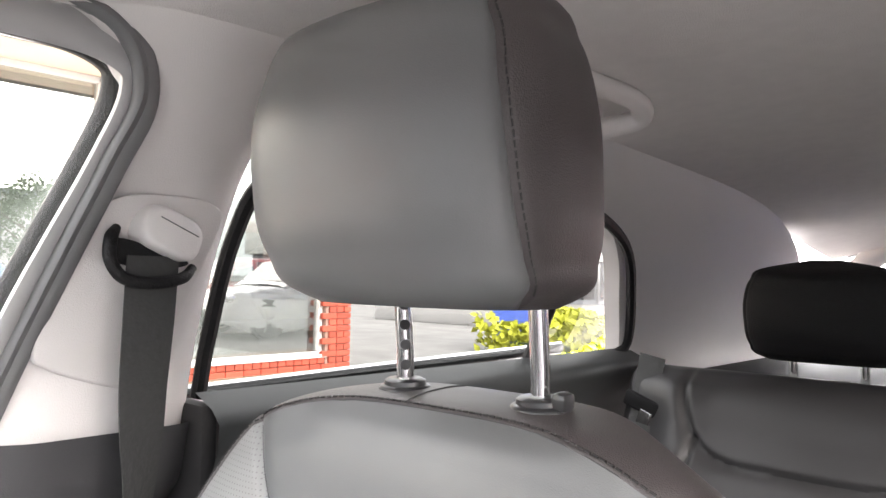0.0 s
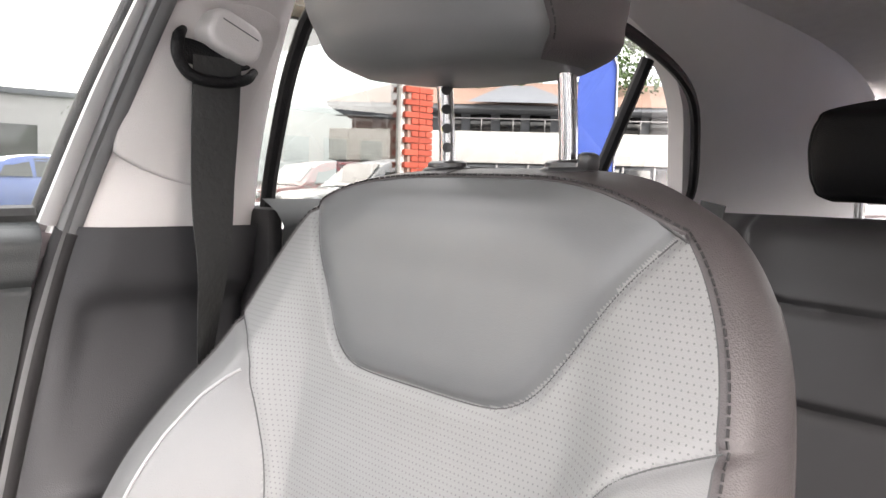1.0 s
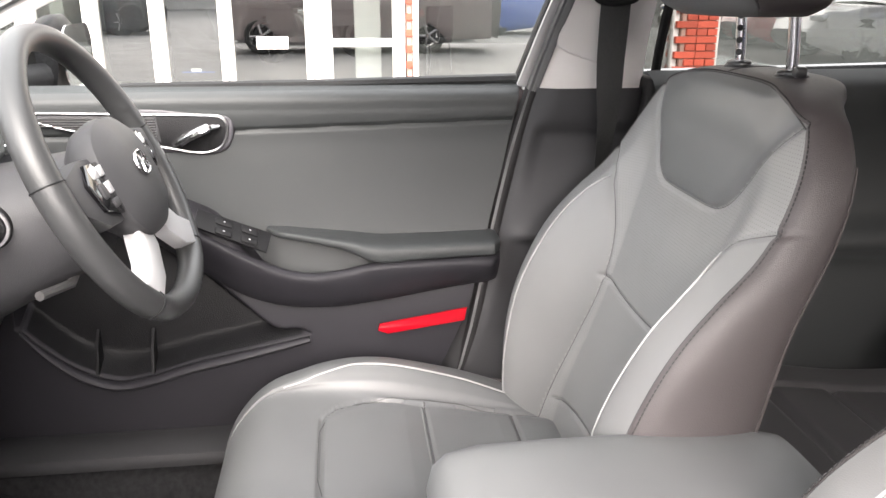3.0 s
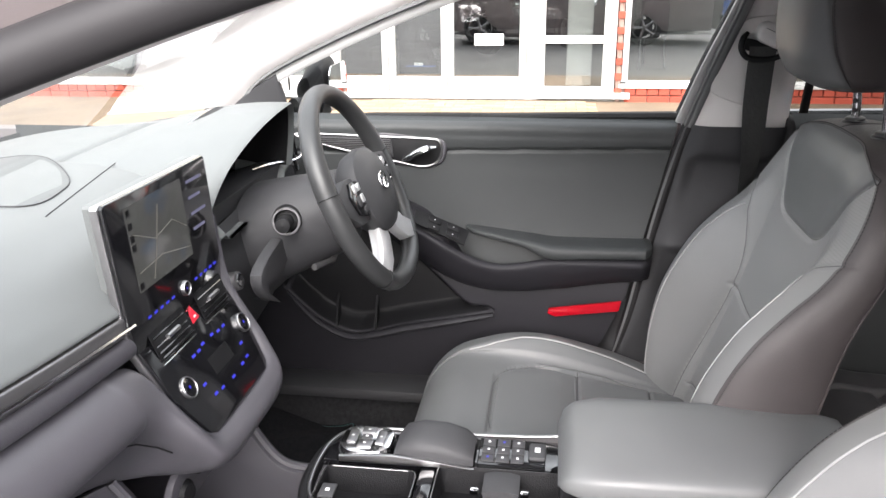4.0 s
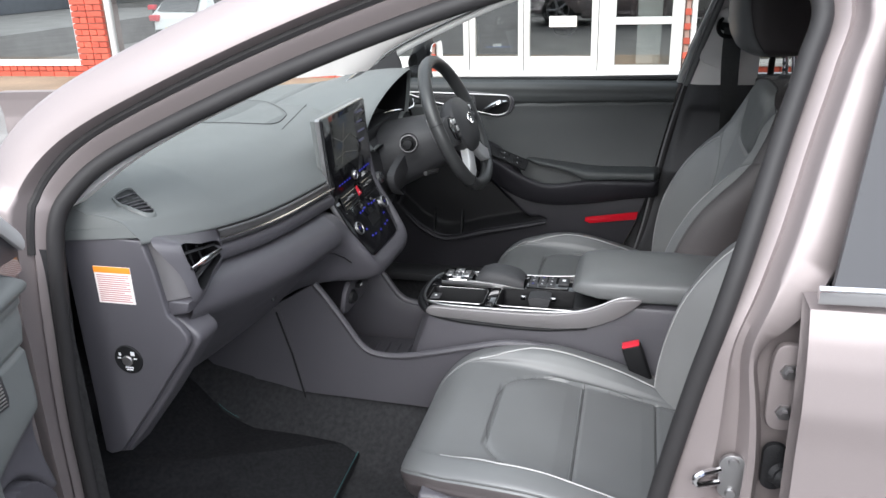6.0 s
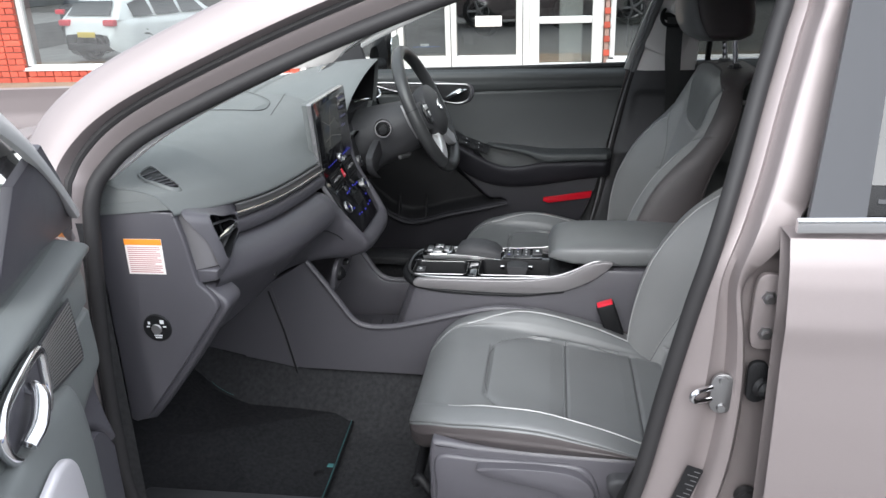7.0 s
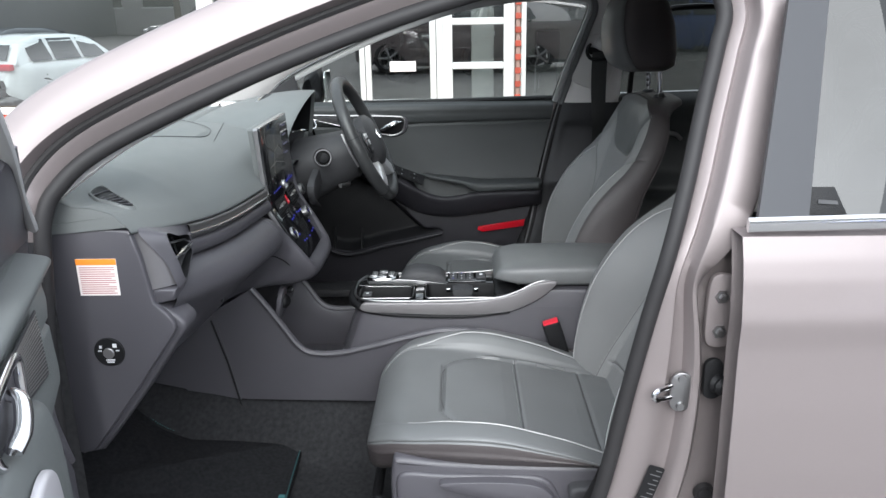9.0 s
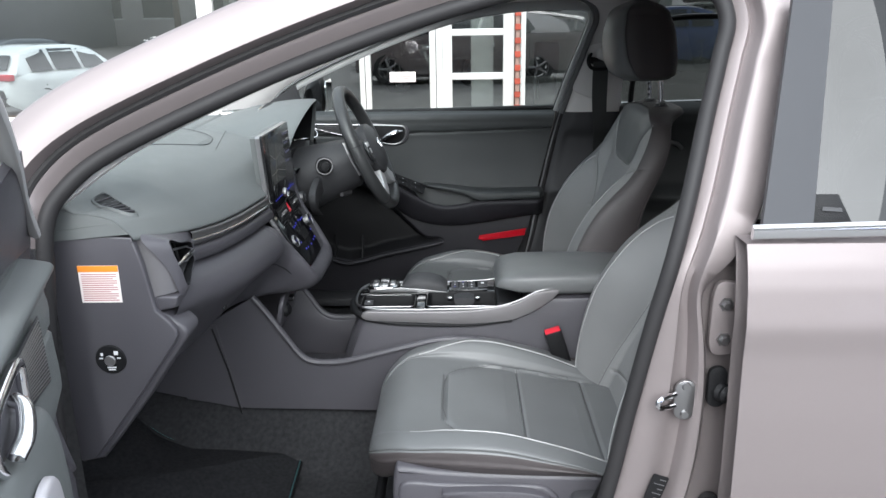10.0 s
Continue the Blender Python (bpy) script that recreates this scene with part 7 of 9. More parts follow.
# switch field with legends
sw = part("switch_field", rbox((0.066, 0.545, 0.5915), (0.068, 0.100, 0.006), 0.002), GLOSS, con, "gloss black switch field")
random.seed(2)
for i in range(3):
    for j in range(3):
        kx = 0.046 + 0.020 * j
        ky = 0.580 - 0.022 * i
        b_ = part("switch", rbox((kx, ky, 0.5958), (0.0175, 0.019, 0.003), 0.001), DARK, sw)
        part("switch_mark", rbox((kx, ky, 0.5982), (0.0045, 0.0035, 0.0003), 0.0), BLUE_LIGHT if (i * 3 + j) in (0, 5) else WHITE_MARK, b_, smooth=False)
part("brake_switch", rbox((0.066, 0.507, 0.5975), (0.040, 0.026, 0.008), 0.004), DARK, sw, "parking brake switch")
part("brake_mark", rbox((0.066, 0.507, 0.6018), (0.012, 0.008, 0.0004), 0.0), WHITE_MARK, sw, smooth=False)

# armrest box
rows = []
for y, zt, k in ((0.478, 0.640, 0.70), (0.470, 0.660, 0.86), (0.455, 0.671, 0.94), (0.42, 0.678, 1.0), (0.34, 0.680, 1.0), (0.22, 0.680, 0.99), (0.12, 0.678, 0.97), (0.085, 0.670, 0.93), (0.070, 0.650, 0.86)):
    zb = 0.617 + 0.018 * max(0, (y - 0.40) / 0.08)
    r = []
    for a in np.arange(32) * 2 * math.pi / 32:
        c, s = math.cos(a), math.sin(a)
        x = math.copysign(abs(c) ** 0.45, c) * 0.108 * k
        z = (zt + zb) / 2 + math.copysign(abs(s) ** 0.5, s) * (zt - zb) / 2
        r.append((CX + x, y, z))
    rows.append(r)
bm = bmesh.new()
skin(bm, rows, around=True, cap=True)
part("armrest_lid", bm, LEATHER_HEAD, con, "padded dark grey armrest lid")
part("armrest_box", rbox((CX, 0.22, 0.52), (0.205, 0.36, 0.19), 0.012), LOWER, con, "dark grey box under the armrest")
part("box_gap", rbox((CX, 0.445, 0.585), (0.18, 0.06, 0.03), 0.006), BLACK, con)

# belt buckles
for cx, s in ((-0.128, -1), (0.134, 1)):
    bk = thing("belt_buckle", "black seat belt buckle with red release button", "seat belt buckle", (cx, 0.326, 0.492))
    m = Matrix.Rotation(radians(-18), 4, "X") @ Matrix.Rotation(radians(s * 6), 4, "Y")
    part("buckle_body", rbox((0, 0, 0), (0.026, 0.042, 0.118), 0.006, m), BLACK, bk)
    part("release_button", rbox(m @ Vector((0, 0, 0.0585)), (0.021, 0.037, 0.006), 0.002, m), RED, bk, "red release button")

# ---------------------------------------------------------------- floor mats
for s in (-1, 1):
    loop = [(s * 0.150, 0.975), (s * 0.158, 0.963), (s * 0.20, 0.962), (s * 0.635, 0.955), (s * 0.650, 1.02), (s * 0.650, 1.34), (s * 0.60, 1.42), (s * 0.30, 1.455), (s * 0.17, 1.42), (s * 0.205, 1.31), (s * 0.200, 1.22), (s * 0.160, 1.08)]
    lp = spline(loop, 4, closed=True)
    pts = [(x, y, 0.226 + float(curve_through([0.9, 1.15, 1.32, 1.46], [0.0, 0.016, 0.084, 0.195], y))) for x, y in lp]
    matt = thing("floor_mat", "black carpet mat with teal stitched edge" if s < 0 else "black carpet mat with lettering in front of the driver", "floor mat")
    part("mat_body", slab(pts, (0, 0, 0.009), 0.003), MAT, matt)
    part("mat_edge", bar([(p[0], p[1], p[2] + 0.006) for p in pts + pts[:1]], 0.006, 6), BLACK, matt, "dark woven edge")
    part("edge_stitching", dashes([(p[0] * 0.992, p[1], p[2] + 0.0125) for p in pts + pts[:1]], 0.007, 0.004, 0.0008), TEAL, matt, "teal stitching")
    if s > 0:
        # a worn row of teal marks and a small orange emblem
        for k, w in enumerate((0.012, 0.020, 0.018, 0.005, 0.022)):
            part("mat_mark", rbox((0.300 + 0.030 * k, 1.170 - 0.004 * k, 0.2555), (w, 0.022, 0.002), 0.0005), TEAL, matt)
        part("mat_emblem", rbox((0.290, 1.085, 0.2465), (0.016, 0.020, 0.002), 0.0006), ORANGE, matt)
    if s < 0:
        fx = part("mat_clip", lathe(bmesh.new(), [(0.0, 0.004), (0.008, 0.004), (0.013, 0.002), (0.014, 0)], axis((-0.425, 0.985, 0.236), (0, 0, 1)), 20), BLACK, matt)
        part("mat_tag", rbox((-0.395, 0.966, 0.2385), (0.012, 0.014, 0.002), 0.0005), TEAL, matt)


# ---------------------------------------------------------------- doors
def crease_z(Y):
    return curve_through([0.24, 0.34, 0.50, 0.58, 0.666, 0.723, 0.80, 0.90, 1.2], [0.638, 0.630, 0.606, 0.598, 0.604, 0.622, 0.668, 0.738, 0.82], Y)


def lip_z(Y):
    return curve_through([0.28, 0.42, 0.51, 0.57, 0.62, 0.67, 0.71, 0.75, 0.79, 0.88, 0.97, 1.05], [0.690, 0.687, 0.683, 0.672, 0.669, 0.682, 0.702, 0.723, 0.743, 0.780, 0.808, 0.825], Y)


POCKET_LIP = spline([(0.625, 0.533), (0.68, 0.522), (0.75, 0.508), (0.83, 0.492), (0.90, 0.473), (0.965, 0.464), (1.03, 0.490), (1.08, 0.532), (1.115, 0.570)], 10)


def door_lining(Y, Z):
    """Depth (distance from the car's middle) of the front door lining, and where its pocket is."""
    X = curve_through([0.28, 0.40, 0.52, 0.60, 0.66, 0.74, 0.84, 0.90, 0.935, 0.965, 0.978], [0.735, 0.722, 0.712, 0.712, 0.722, 0.736, 0.746, 0.748, 0.743, 0.752, 0.778], Z)
    # shoulder line under the top pad
    X = X + 0.006 * np.exp(-((Z - 0.914 + 0.0232 * (Y - 0.264)) / 0.0035) ** 2)
    # the panel below the armrest steps back
    zc = crease_z(Y)
    X = X + 0.010 / (1 + np.exp((Z - zc) / 0.004)) * np.exp(-np.clip(zc - Z, 0, 1) / 0.10)
    pt = curve_through([0.62, 0.64, 0.682, 0.74, 0.81, 0.88, 0.95, 1.05, 1.12, 1.2], [0.535, 0.546, 0.550, 0.600, 0.664, 0.715, 0.745, 0.74, 0.66, 0.58], Y)
    pb = np.interp(Y, POCKET_LIP[:, 0], POCKET_LIP[:, 1])
    ins = np.minimum(pt - Z, Z - pb)
    ins = np.where((Y > 0.625) & (Y < 1.125), ins, -1)
    q = np.clip((ins + 0.004) / 0.034, 0, 1)
    X = X + 0.055 * q * q * (3 - 2 * q)
    return X, ins > 0.010


def passenger_lining(put, d):
    """Grille, pull loop and armrest of the open door, as they lie on its lining."""
    gr = [(-0.733, y, z) for y, z in ((1.020, 0.943), (0.892, 0.944), (0.866, 0.886), (0.880, 0.880), (1.030, 0.852), (1.034, 0.862))]
    gp = put("tweeter_grille", slab(gr, (0.002, 0, 0), 0.0005), DARK, d, "ribbed silver speaker grille")
    for k in range(18):
        v = k / 17
        a, b = (0.897 - 0.022 * v, 0.940 - 0.052 * v), (1.014 + 0.012 * v, 0.939 - 0.082 * v)
        put("grille_rib", bar([(-0.7305, *a), (-0.7305, *b)], 0.0011, 5), SATIN, gp)
    loop = spline([(0.868, 0.947), (0.874, 0.920), (0.868, 0.892), (0.845, 0.874), (0.80, 0.868), (0.755, 0.885), (0.735, 0.915), (0.750, 0.940), (0.80, 0.948)], 8, closed=True)
    bowl = put("handle_bowl", slab([(-0.733, p[0], p[1]) for p in loop], (0.002, 0, 0)), LOWER, d, "dark handle bowl")
    put("pull_loop", bar([(-0.727, p[0], p[1]) for p in list(loop) + [loop[0]]], 0.0062, 10), CHROME, d, "chrome loop round the door handle")
    put("inside_handle", bar(spline([(-0.728, 0.83, 0.925), (-0.716, 0.82, 0.920), (-0.712, 0.79, 0.905), (-0.718, 0.765, 0.895)], 6), 0.009, 10, 0.7), CHROME, bowl, "chrome inside handle")
    # rounded moulding below, with a satin panel let into it
    rows = []
    for y in list(np.linspace(0.30, 0.90, 30)) + [0.915, 0.930, 0.942, 0.950, 0.954]:
        end = float(np.clip((0.956 - y) / 0.05, 0, 1)) ** 0.5
        zt = float(curve_through([0.30, 0.70, 0.85, 0.92, 0.955], [0.872, 0.884, 0.884, 0.872, 0.858], np.array(y)))
        r = []
        for a in np.arange(36) * 2 * math.pi / 36:
            c, sn = math.cos(a), math.sin(a)
            r.append((-(0.745 - 0.042 * (0.45 + 0.55 * end) * math.copysign(abs(c) ** 0.4, c)), y, (zt + 0.40) / 2 + math.copysign(abs(sn) ** 0.4, sn) * (zt - 0.40) / 2))
        rows.append(r)
    bm = bmesh.new()
    skin(bm, rows, around=True, cap=True)
    arm = put("armrest", bm, DASH, d, "grey door pull moulding")
    sp = spline([(0.32, 0.842), (0.60, 0.852), (0.74, 0.858), (0.785, 0.856), (0.815, 0.842), (0.830, 0.812), (0.838, 0.74), (0.850, 0.60), (0.856, 0.45), (0.60, 0.44), (0.32, 0.44)], 6, closed=True)
    put("pull_panel", slab([(-0.706, p[0], p[1]) for p in sp], (0.010, 0, 0), 0.006, 3), SATIN_TRIM, arm, "light satin grey pull panel")


def front_door(s, name, label):
    """A front door, built shut: s = +1 on the driver's side."""
    d = thing(name, label, "car door", (s * 0.83, 1.29, 0))
    o = Vector((-s * 0.83, -1.29, 0))

    def put(*a, **k):
        ob = part(*a, **k)
        ob.data.transform(Matrix.Translation(o))
        return ob
    ys, zs = np.linspace(0.262, 1.225, 200), np.linspace(0.335, 0.978 if s > 0 else 0.999, 230)
    Y, Z = np.meshgrid(ys, zs)
    # the rear edge follows the opening
    rear = curve_through([0.335, 0.414, 0.468, 0.535, 0.578, 0.664, 0.75, 0.84, 0.91, 0.978], [0.462, 0.406, 0.380, 0.351, 0.334, 0.312, 0.292, 0.270, 0.256, 0.243], Z)
    t = (Y - 0.262) / (1.225 - 0.262)
    ahead = 1.225 if s > 0 else curve_through([0.335, 0.60, 0.80, 0.90, 0.99, 1.0], [1.09, 1.095, 1.10, 1.108, 1.116, 1.105], Z)
    Y = rear + t * (ahead - rear)
    X, pocket = door_lining(Y, Z)
    if s < 0:
        X = np.where(pocket, 0.735, X) - 0.013 * np.exp(-((Z - 0.86) / 0.075) ** 4)
        # broad top pad that slopes in from the window
        X = np.where(Z > 0.945, np.interp(Z, [0.945, 0.958, 0.962, 0.968, 0.974, 0.979, 0.984, 0.999], [0.737, 0.737, 0.729, 0.7245, 0.7238, 0.728, 0.740, 0.800]), X)
    P = np.stack([s * X, Y, Z], -1)
    edge = P[:, :1].copy()
    edge[..., 0] = s * 0.79
    fore = P[:, -1:].copy() + np.array([s * 0.018, 0.012, 0])
    fore2 = fore.copy()
    fore2[..., 0] = s * 0.79
    P2 = np.concatenate([edge, P, fore, fore2], 1)
    # one plastic on both doors; the driver's side has its shade in the colour
    lin = sheet("door_lining", P2 + np.array(o), [DOOR_TRIM_SHADED, DOOR_LOW_SHADED, BLACK] if s > 0 else [DASH, LOWER, BLACK], d, "dark grey moulded door lining with map pocket", around=False, caps=False)
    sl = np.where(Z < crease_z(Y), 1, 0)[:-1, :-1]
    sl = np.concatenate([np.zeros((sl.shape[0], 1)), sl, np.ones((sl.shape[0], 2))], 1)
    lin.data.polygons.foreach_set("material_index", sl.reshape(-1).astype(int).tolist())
    # smooth black sheet over the pocket's inside: the recess's shade as colour
    yl = np.linspace(0.640, 1.110, 90)
    zt = curve_through([0.62, 0.64, 0.682, 0.74, 0.81, 0.88, 0.95, 1.05, 1.12, 1.2], [0.535, 0.546, 0.550, 0.600, 0.664, 0.715, 0.745, 0.74, 0.66, 0.58], yl) - 0.010
    zl = np.interp(yl, POCKET_LIP[:, 0], POCKET_LIP[:, 1]) + 0.004
    zt = np.maximum(zt, zl + 0.001)
    rows = []
    for v in np.linspace(0, 1, 40):
        zz = zl + (zt - zl) * v
        xx, _ = door_lining(yl, zz)
        rows.append(np.stack([s * (xx - 0.0022), yl, zz], -1))
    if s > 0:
        sheet("pocket_liner", np.array(rows) + np.array(o), BLACK, d, "black sheet for the shade inside the map pocket", around=False, caps=False)
    lp = [(s * (0.698 - 0.010 * math.sin(math.pi * i / (len(POCKET_LIP) - 1))), p[0], p[1]) for i, p in enumerate(POCKET_LIP)]
    if s > 0:
        put("pocket_lip", bar(lp, [0.004 + 0.0085 * math.sin(math.pi * min(1, 0.06 + i / (len(lp) - 1))) ** 0.5 for i in range(len(lp))], 12, 0.7), DOOR_LOW_SHADED, d, "rounded lip of the map pocket")
    if s > 0:
        for yy in (1.000, 0.905):
            zz = float(np.interp(yy, POCKET_LIP[:, 0], POCKET_LIP[:, 1]))
            put("pocket_fin", slab([(s * 0.712, yy, zz + 0.002), (s * 0.75, yy, zz + 0.002), (s * 0.75, yy, zz + 0.075), (s * 0.728, yy, zz + 0.05)], (0, 0.006, 0), 0.001), BLACK, d)
    # outer skin
    ys, zs = np.linspace(0.150, 1.238 if s > 0 else 1.17, 40), np.linspace(0.25, 0.965, 48)
    Y, Z = np.meshgrid(ys, zs)
    P = np.stack([side_surface(Y, Z, s), Y, Z], -1)
    sheet("outer_panel", P + np.array(o), PAINT, d, "bronze-grey outer door panel", around=False, caps=False)
    put("door_edge", slab([(s * (0.800 if s > 0 else 0.772), y, z) for y, z in ((1.22 - 0.06 * (s < 0), 0.33), (1.22 - 0.06 * (s < 0), 0.96), (0.20, 0.975), (0.225, 0.90), (0.285, 0.70), (0.345, 0.45), (0.40, 0.34))], (s * 0.022, 0, 0), 0.006), PAINT, d, "painted door edge")
    # sill cap along the glass
    put("window_sill_cap", bar([(s * 0.776, 1.10, 0.960), (s * 0.780, 0.9, 0.971), (s * 0.780, 0.6, 0.974), (s * 0.778, 0.245, 0.981)], 0.010, 8), RUBBER, d, "rubber strip along the window")
    # frame round the glass
    fr = [(0.748, 0.236, 0.975), (0.698, 0.200, 1.097), (0.650, 0.160, 1.215), (0.626, 0.146, 1.275), (0.612, 0.165, 1.303), (0.606, 0.24, 1.312), (0.606, 0.41, 1.305), (0.618, 0.574, 1.278), (0.642, 0.754, 1.222), (0.670, 0.932, 1.152), (0.702, 1.108, 1.070), (0.728, 1.195, 1.01)]
    fr = [(x + (0.045 if s < 0 else 0.008) * min(1.0, 0.4 + max(0.0, z - 0.97) * 6), y, z) for x, y, z in fr]
    put("window_frame", bar(spline([(s * x, y, z) for x, y, z in fr], 6), 0.019, 12, 0.45, up=(0, 0, 1)), FRAME_GREY, d, "grey window frame")
    put("window_outer_frame", bar(spline([(s * (x + 0.034), y, z + 0.004) for x, y, z in fr], 6), 0.013, 10, 1.0), BLACK, d, "black outer window frame")
    gl = [(s * (x + 0.012), y, z) for x, y, z in [(0.748, 0.236, 0.965)] + fr[1:] + [(0.745, 1.195, 0.965)]]
    bm = bmesh.new()
    bm.faces.new([bm.verts.new(Vector(q)) for q in gl])
    g = put("window_glass", bm, GLASS, d, "clear door glass")
    g.visible_shadow = False
    # mirror corner
    tri = [(s * 0.742, 1.225, 0.955), (s * 0.730, 1.215, 1.000), (s * 0.716, 1.160, 1.040), (s * 0.704, 1.098, 1.074), (s * 0.722, 1.090, 1.030), (s * 0.745, 1.085, 0.960)]
    if s < 0:
        tri = [(s * 0.735, 1.215, 0.955), (s * 0.722, 1.20, 1.02), (s * 0.700, 1.10, 1.080), (s * 0.672, 0.96, 1.150), (s * 0.690, 0.90, 1.12), (s * 0.735, 0.88, 0.970)]
    tri = [(x + s * (0.045 if s < 0 else 0.0), y, z) for x, y, z in tri]
    put("mirror_corner", slab(tri, (s * -0.012, 0, 0), 0.005), DARK if s > 0 else LOWER, d, "dark plastic mirror corner")
    if s < 0:
        passenger_lining(put, d)
        return door_mirror(put, d, s)
    # armrest: a swept section below, a padded top over its rear half
    rows = []
    for y in np.linspace(0.284, 1.04, 70):
        lz, cz = float(lip_z(np.array(y))), float(crease_z(np.array(y))) - 0.004
        fade = float(np.clip((1.04 - y) / 0.30, 0, 1) ** 0.7) * float(np.clip((y - 0.270) / 0.03, 0.3, 1) ** 0.5)
        hollow = 0.030 * float(np.clip((0.735 - y) / 0.05, 0, 1)) - 0.030 * float(np.clip((y - 0.70) / 0.08, 0, 1))
        sec = [(0.755, lz - hollow), (0.715, lz - hollow), (0.686, lz - hollow * 0.75), (0.674, lz - 0.002), (0.666, lz + 0.001), (0.658, lz - 0.003), (0.656, lz - 0.012), (0.664, lz * 0.6 + cz * 0.4), (0.682, lz * 0.25 + cz * 0.75), (0.700, cz + 0.001), (0.712, cz - 0.004), (0.74, cz - 0.006)]
        rows.append([(s * (0.748 - (0.748 - x) * fade if x < 0.748 else x), y, z) for x, z in spline(sec, 3)])
    bm = bmesh.new()
    skin(bm, rows)
    put("armrest", bm, DOOR_LOW_SHADED, d, "dark grey armrest moulding with pull recess")
    rows = []
    for y in list(np.linspace(0.284, 0.30, 5)) + list(np.linspace(0.315, 0.67, 40)) + [0.680, 0.686, 0.690]:
        end = float(np.clip((y - 0.280) / 0.02, 0, 1)) ** 0.5 * float(np.clip((0.693 - y) / 0.02, 0, 1)) ** 0.5
        zt = float(curve_through([0.28, 0.34, 0.42, 0.51, 0.54, 0.58, 0.625, 0.67, 0.70], [0.719, 0.718, 0.717, 0.719, 0.723, 0.727, 0.732, 0.737, 0.740], np.array(y)))
        zb = float(curve_through([0.28, 0.34, 0.42, 0.51, 0.53, 0.545, 0.58, 0.62, 0.66, 0.70], [0.690, 0.690, 0.688, 0.687, 0.694, 0.702, 0.711, 0.717, 0.723, 0.732], np.array(y)))
        xo = float(curve_through([0.28, 0.45, 0.51, 0.54, 0.58, 0.625, 0.67, 0.70], [0.656, 0.654, 0.655, 0.663, 0.676, 0.688, 0.700, 0.715], np.array(y)))
        xo, xi, zm, hh = 0.745 - (0.745 - xo) * (0.4 + 0.6 * end), 0.752, (zt + zb) / 2, (zt - zb) / 2 * (0.35 + 0.65 * end)
        r = []
        for a in np.arange(28) * 2 * math.pi / 28:
            c, sn = math.cos(a), math.sin(a)
            r.append((s * ((xi + xo) / 2 + math.copysign(abs(c) ** 0.45, c) * (xi - xo) / 2), y, zm + math.copysign(abs(sn) ** 0.5, sn) * hh))
        rows.append(r)
    bm = bmesh.new()
    skin(bm, rows, around=True, cap=True)
    put("armrest_pad", bm, DOOR_TRIM_SHADED, d, "padded dark grey armrest")
    # window switches on a plate that tips towards the cabin
    ex, ey = Vector((s * 0.045, 0, 0.030)).normalized(), Vector((s * 0.004, 0.115, 0.043)).normalized()
    nz = (ex.cross(ey) * s).normalized()
    c0 = Vector((s * 0.681, 0.742, 0.7435))

    def on_plate(a_, b_, h=0.0):
        return c0 + ex * a_ + ey * b_ + nz * h
    swl = [on_plate(a_, b_) for a_, b_ in ((-0.022, -0.058), (0.022, -0.066), (0.024, 0.062), (-0.016, 0.066))]
    swp = put("switch_plate", slab(swl, nz * 0.004, 0.0015), BLACK, d, "black window switch plate")
    basis = Matrix((ex, ey, nz)).transposed().to_4x4()
    for k in range(2):
        for j in range(2):
            q = on_plate(-0.009 + 0.020 * j, -0.028 + 0.044 * k, 0.003)
            put("window_switch", rbox(q, (0.016, 0.030, 0.008), 0.003, basis), BLACK, swp)
            put("switch_mark", rbox(q + nz * 0.0042, (0.0016, 0.003, 0.0004), 0.0, basis), WHITE_MARK, swp, smooth=False)
    # inside handle in its bright bowl
    bowl = spline([(0.746, 0.905), (0.752, 0.926), (0.78, 0.931), (0.90, 0.934), (1.06, 0.938), (1.07, 0.930), (0.98, 0.905), (0.90, 0.889), (0.84, 0.876), (0.79, 0.868), (0.758, 0.878)], 6, closed=True)
    cen = bowl.mean(0)
    frame_loop = [(s * 0.752, *(p + (p - cen) / np.linalg.norm(p - cen) * 0.011)) for p in bowl]
    fb = put("handle_bezel", slab(frame_loop, (s * -0.010, 0, 0), 0.005, 3), LOWER, d, "grey handle surround")
    put("handle_bowl", slab([(s * 0.7435, p[0], p[1]) for p in bowl], (s * -0.0025, 0, 0), 0.001), BLACK, fb, "black handle bowl")
    put("bowl_surround", bar([(s * 0.7405, p[0], p[1]) for p in list(bowl) + [bowl[0]]], 0.0023, 8), SATIN, fb, "satin silver surround")
    put("inside_handle", bar(spline([(s * 0.738, 0.762, 0.913), (s * 0.726, 0.775, 0.912), (s * 0.724, 0.80, 0.902), (s * 0.730, 0.822, 0.889), (s * 0.738, 0.832, 0.884)], 6), [0.007] * 6 + [0.0125] * 12 + [0.007] * 7, 10, 0.7), CHROME, d, "chrome inside handle")
    gr = [(s * 0.742, y, z) for y, z in ((0.86, 0.930), (1.05, 0.934), (1.055, 0.926), (0.97, 0.905), (0.90, 0.893), (0.855, 0.888))]
    gp = put("tweeter_grille", slab(gr, (s * -0.002, 0, 0), 0.0005), DARK, d, "ribbed silver speaker grille")
    for k in range(9):
        put("grille_rib", bar([(s * 0.7392, 0.862, 0.893 + 0.0042 * k), (s * 0.7392, min(1.045, 0.900 + 0.030 * k), 0.896 + 0.0042 * k)], 0.0012, 5), SATIN, gp)
    # reflector low at the rear
    rf = [(s * 0.703, 0.340, 0.580), (s * 0.703, 0.344, 0.556), (s * 0.6985, 0.485, 0.538), (s * 0.6985, 0.503, 0.545), (s * 0.6985, 0.500, 0.557)]
    put("reflector", slab(rf, (s * -0.006, 0, 0), 0.002), REFLECTOR, d, "bright red door reflector")
    return door_mirror(put, d, s)


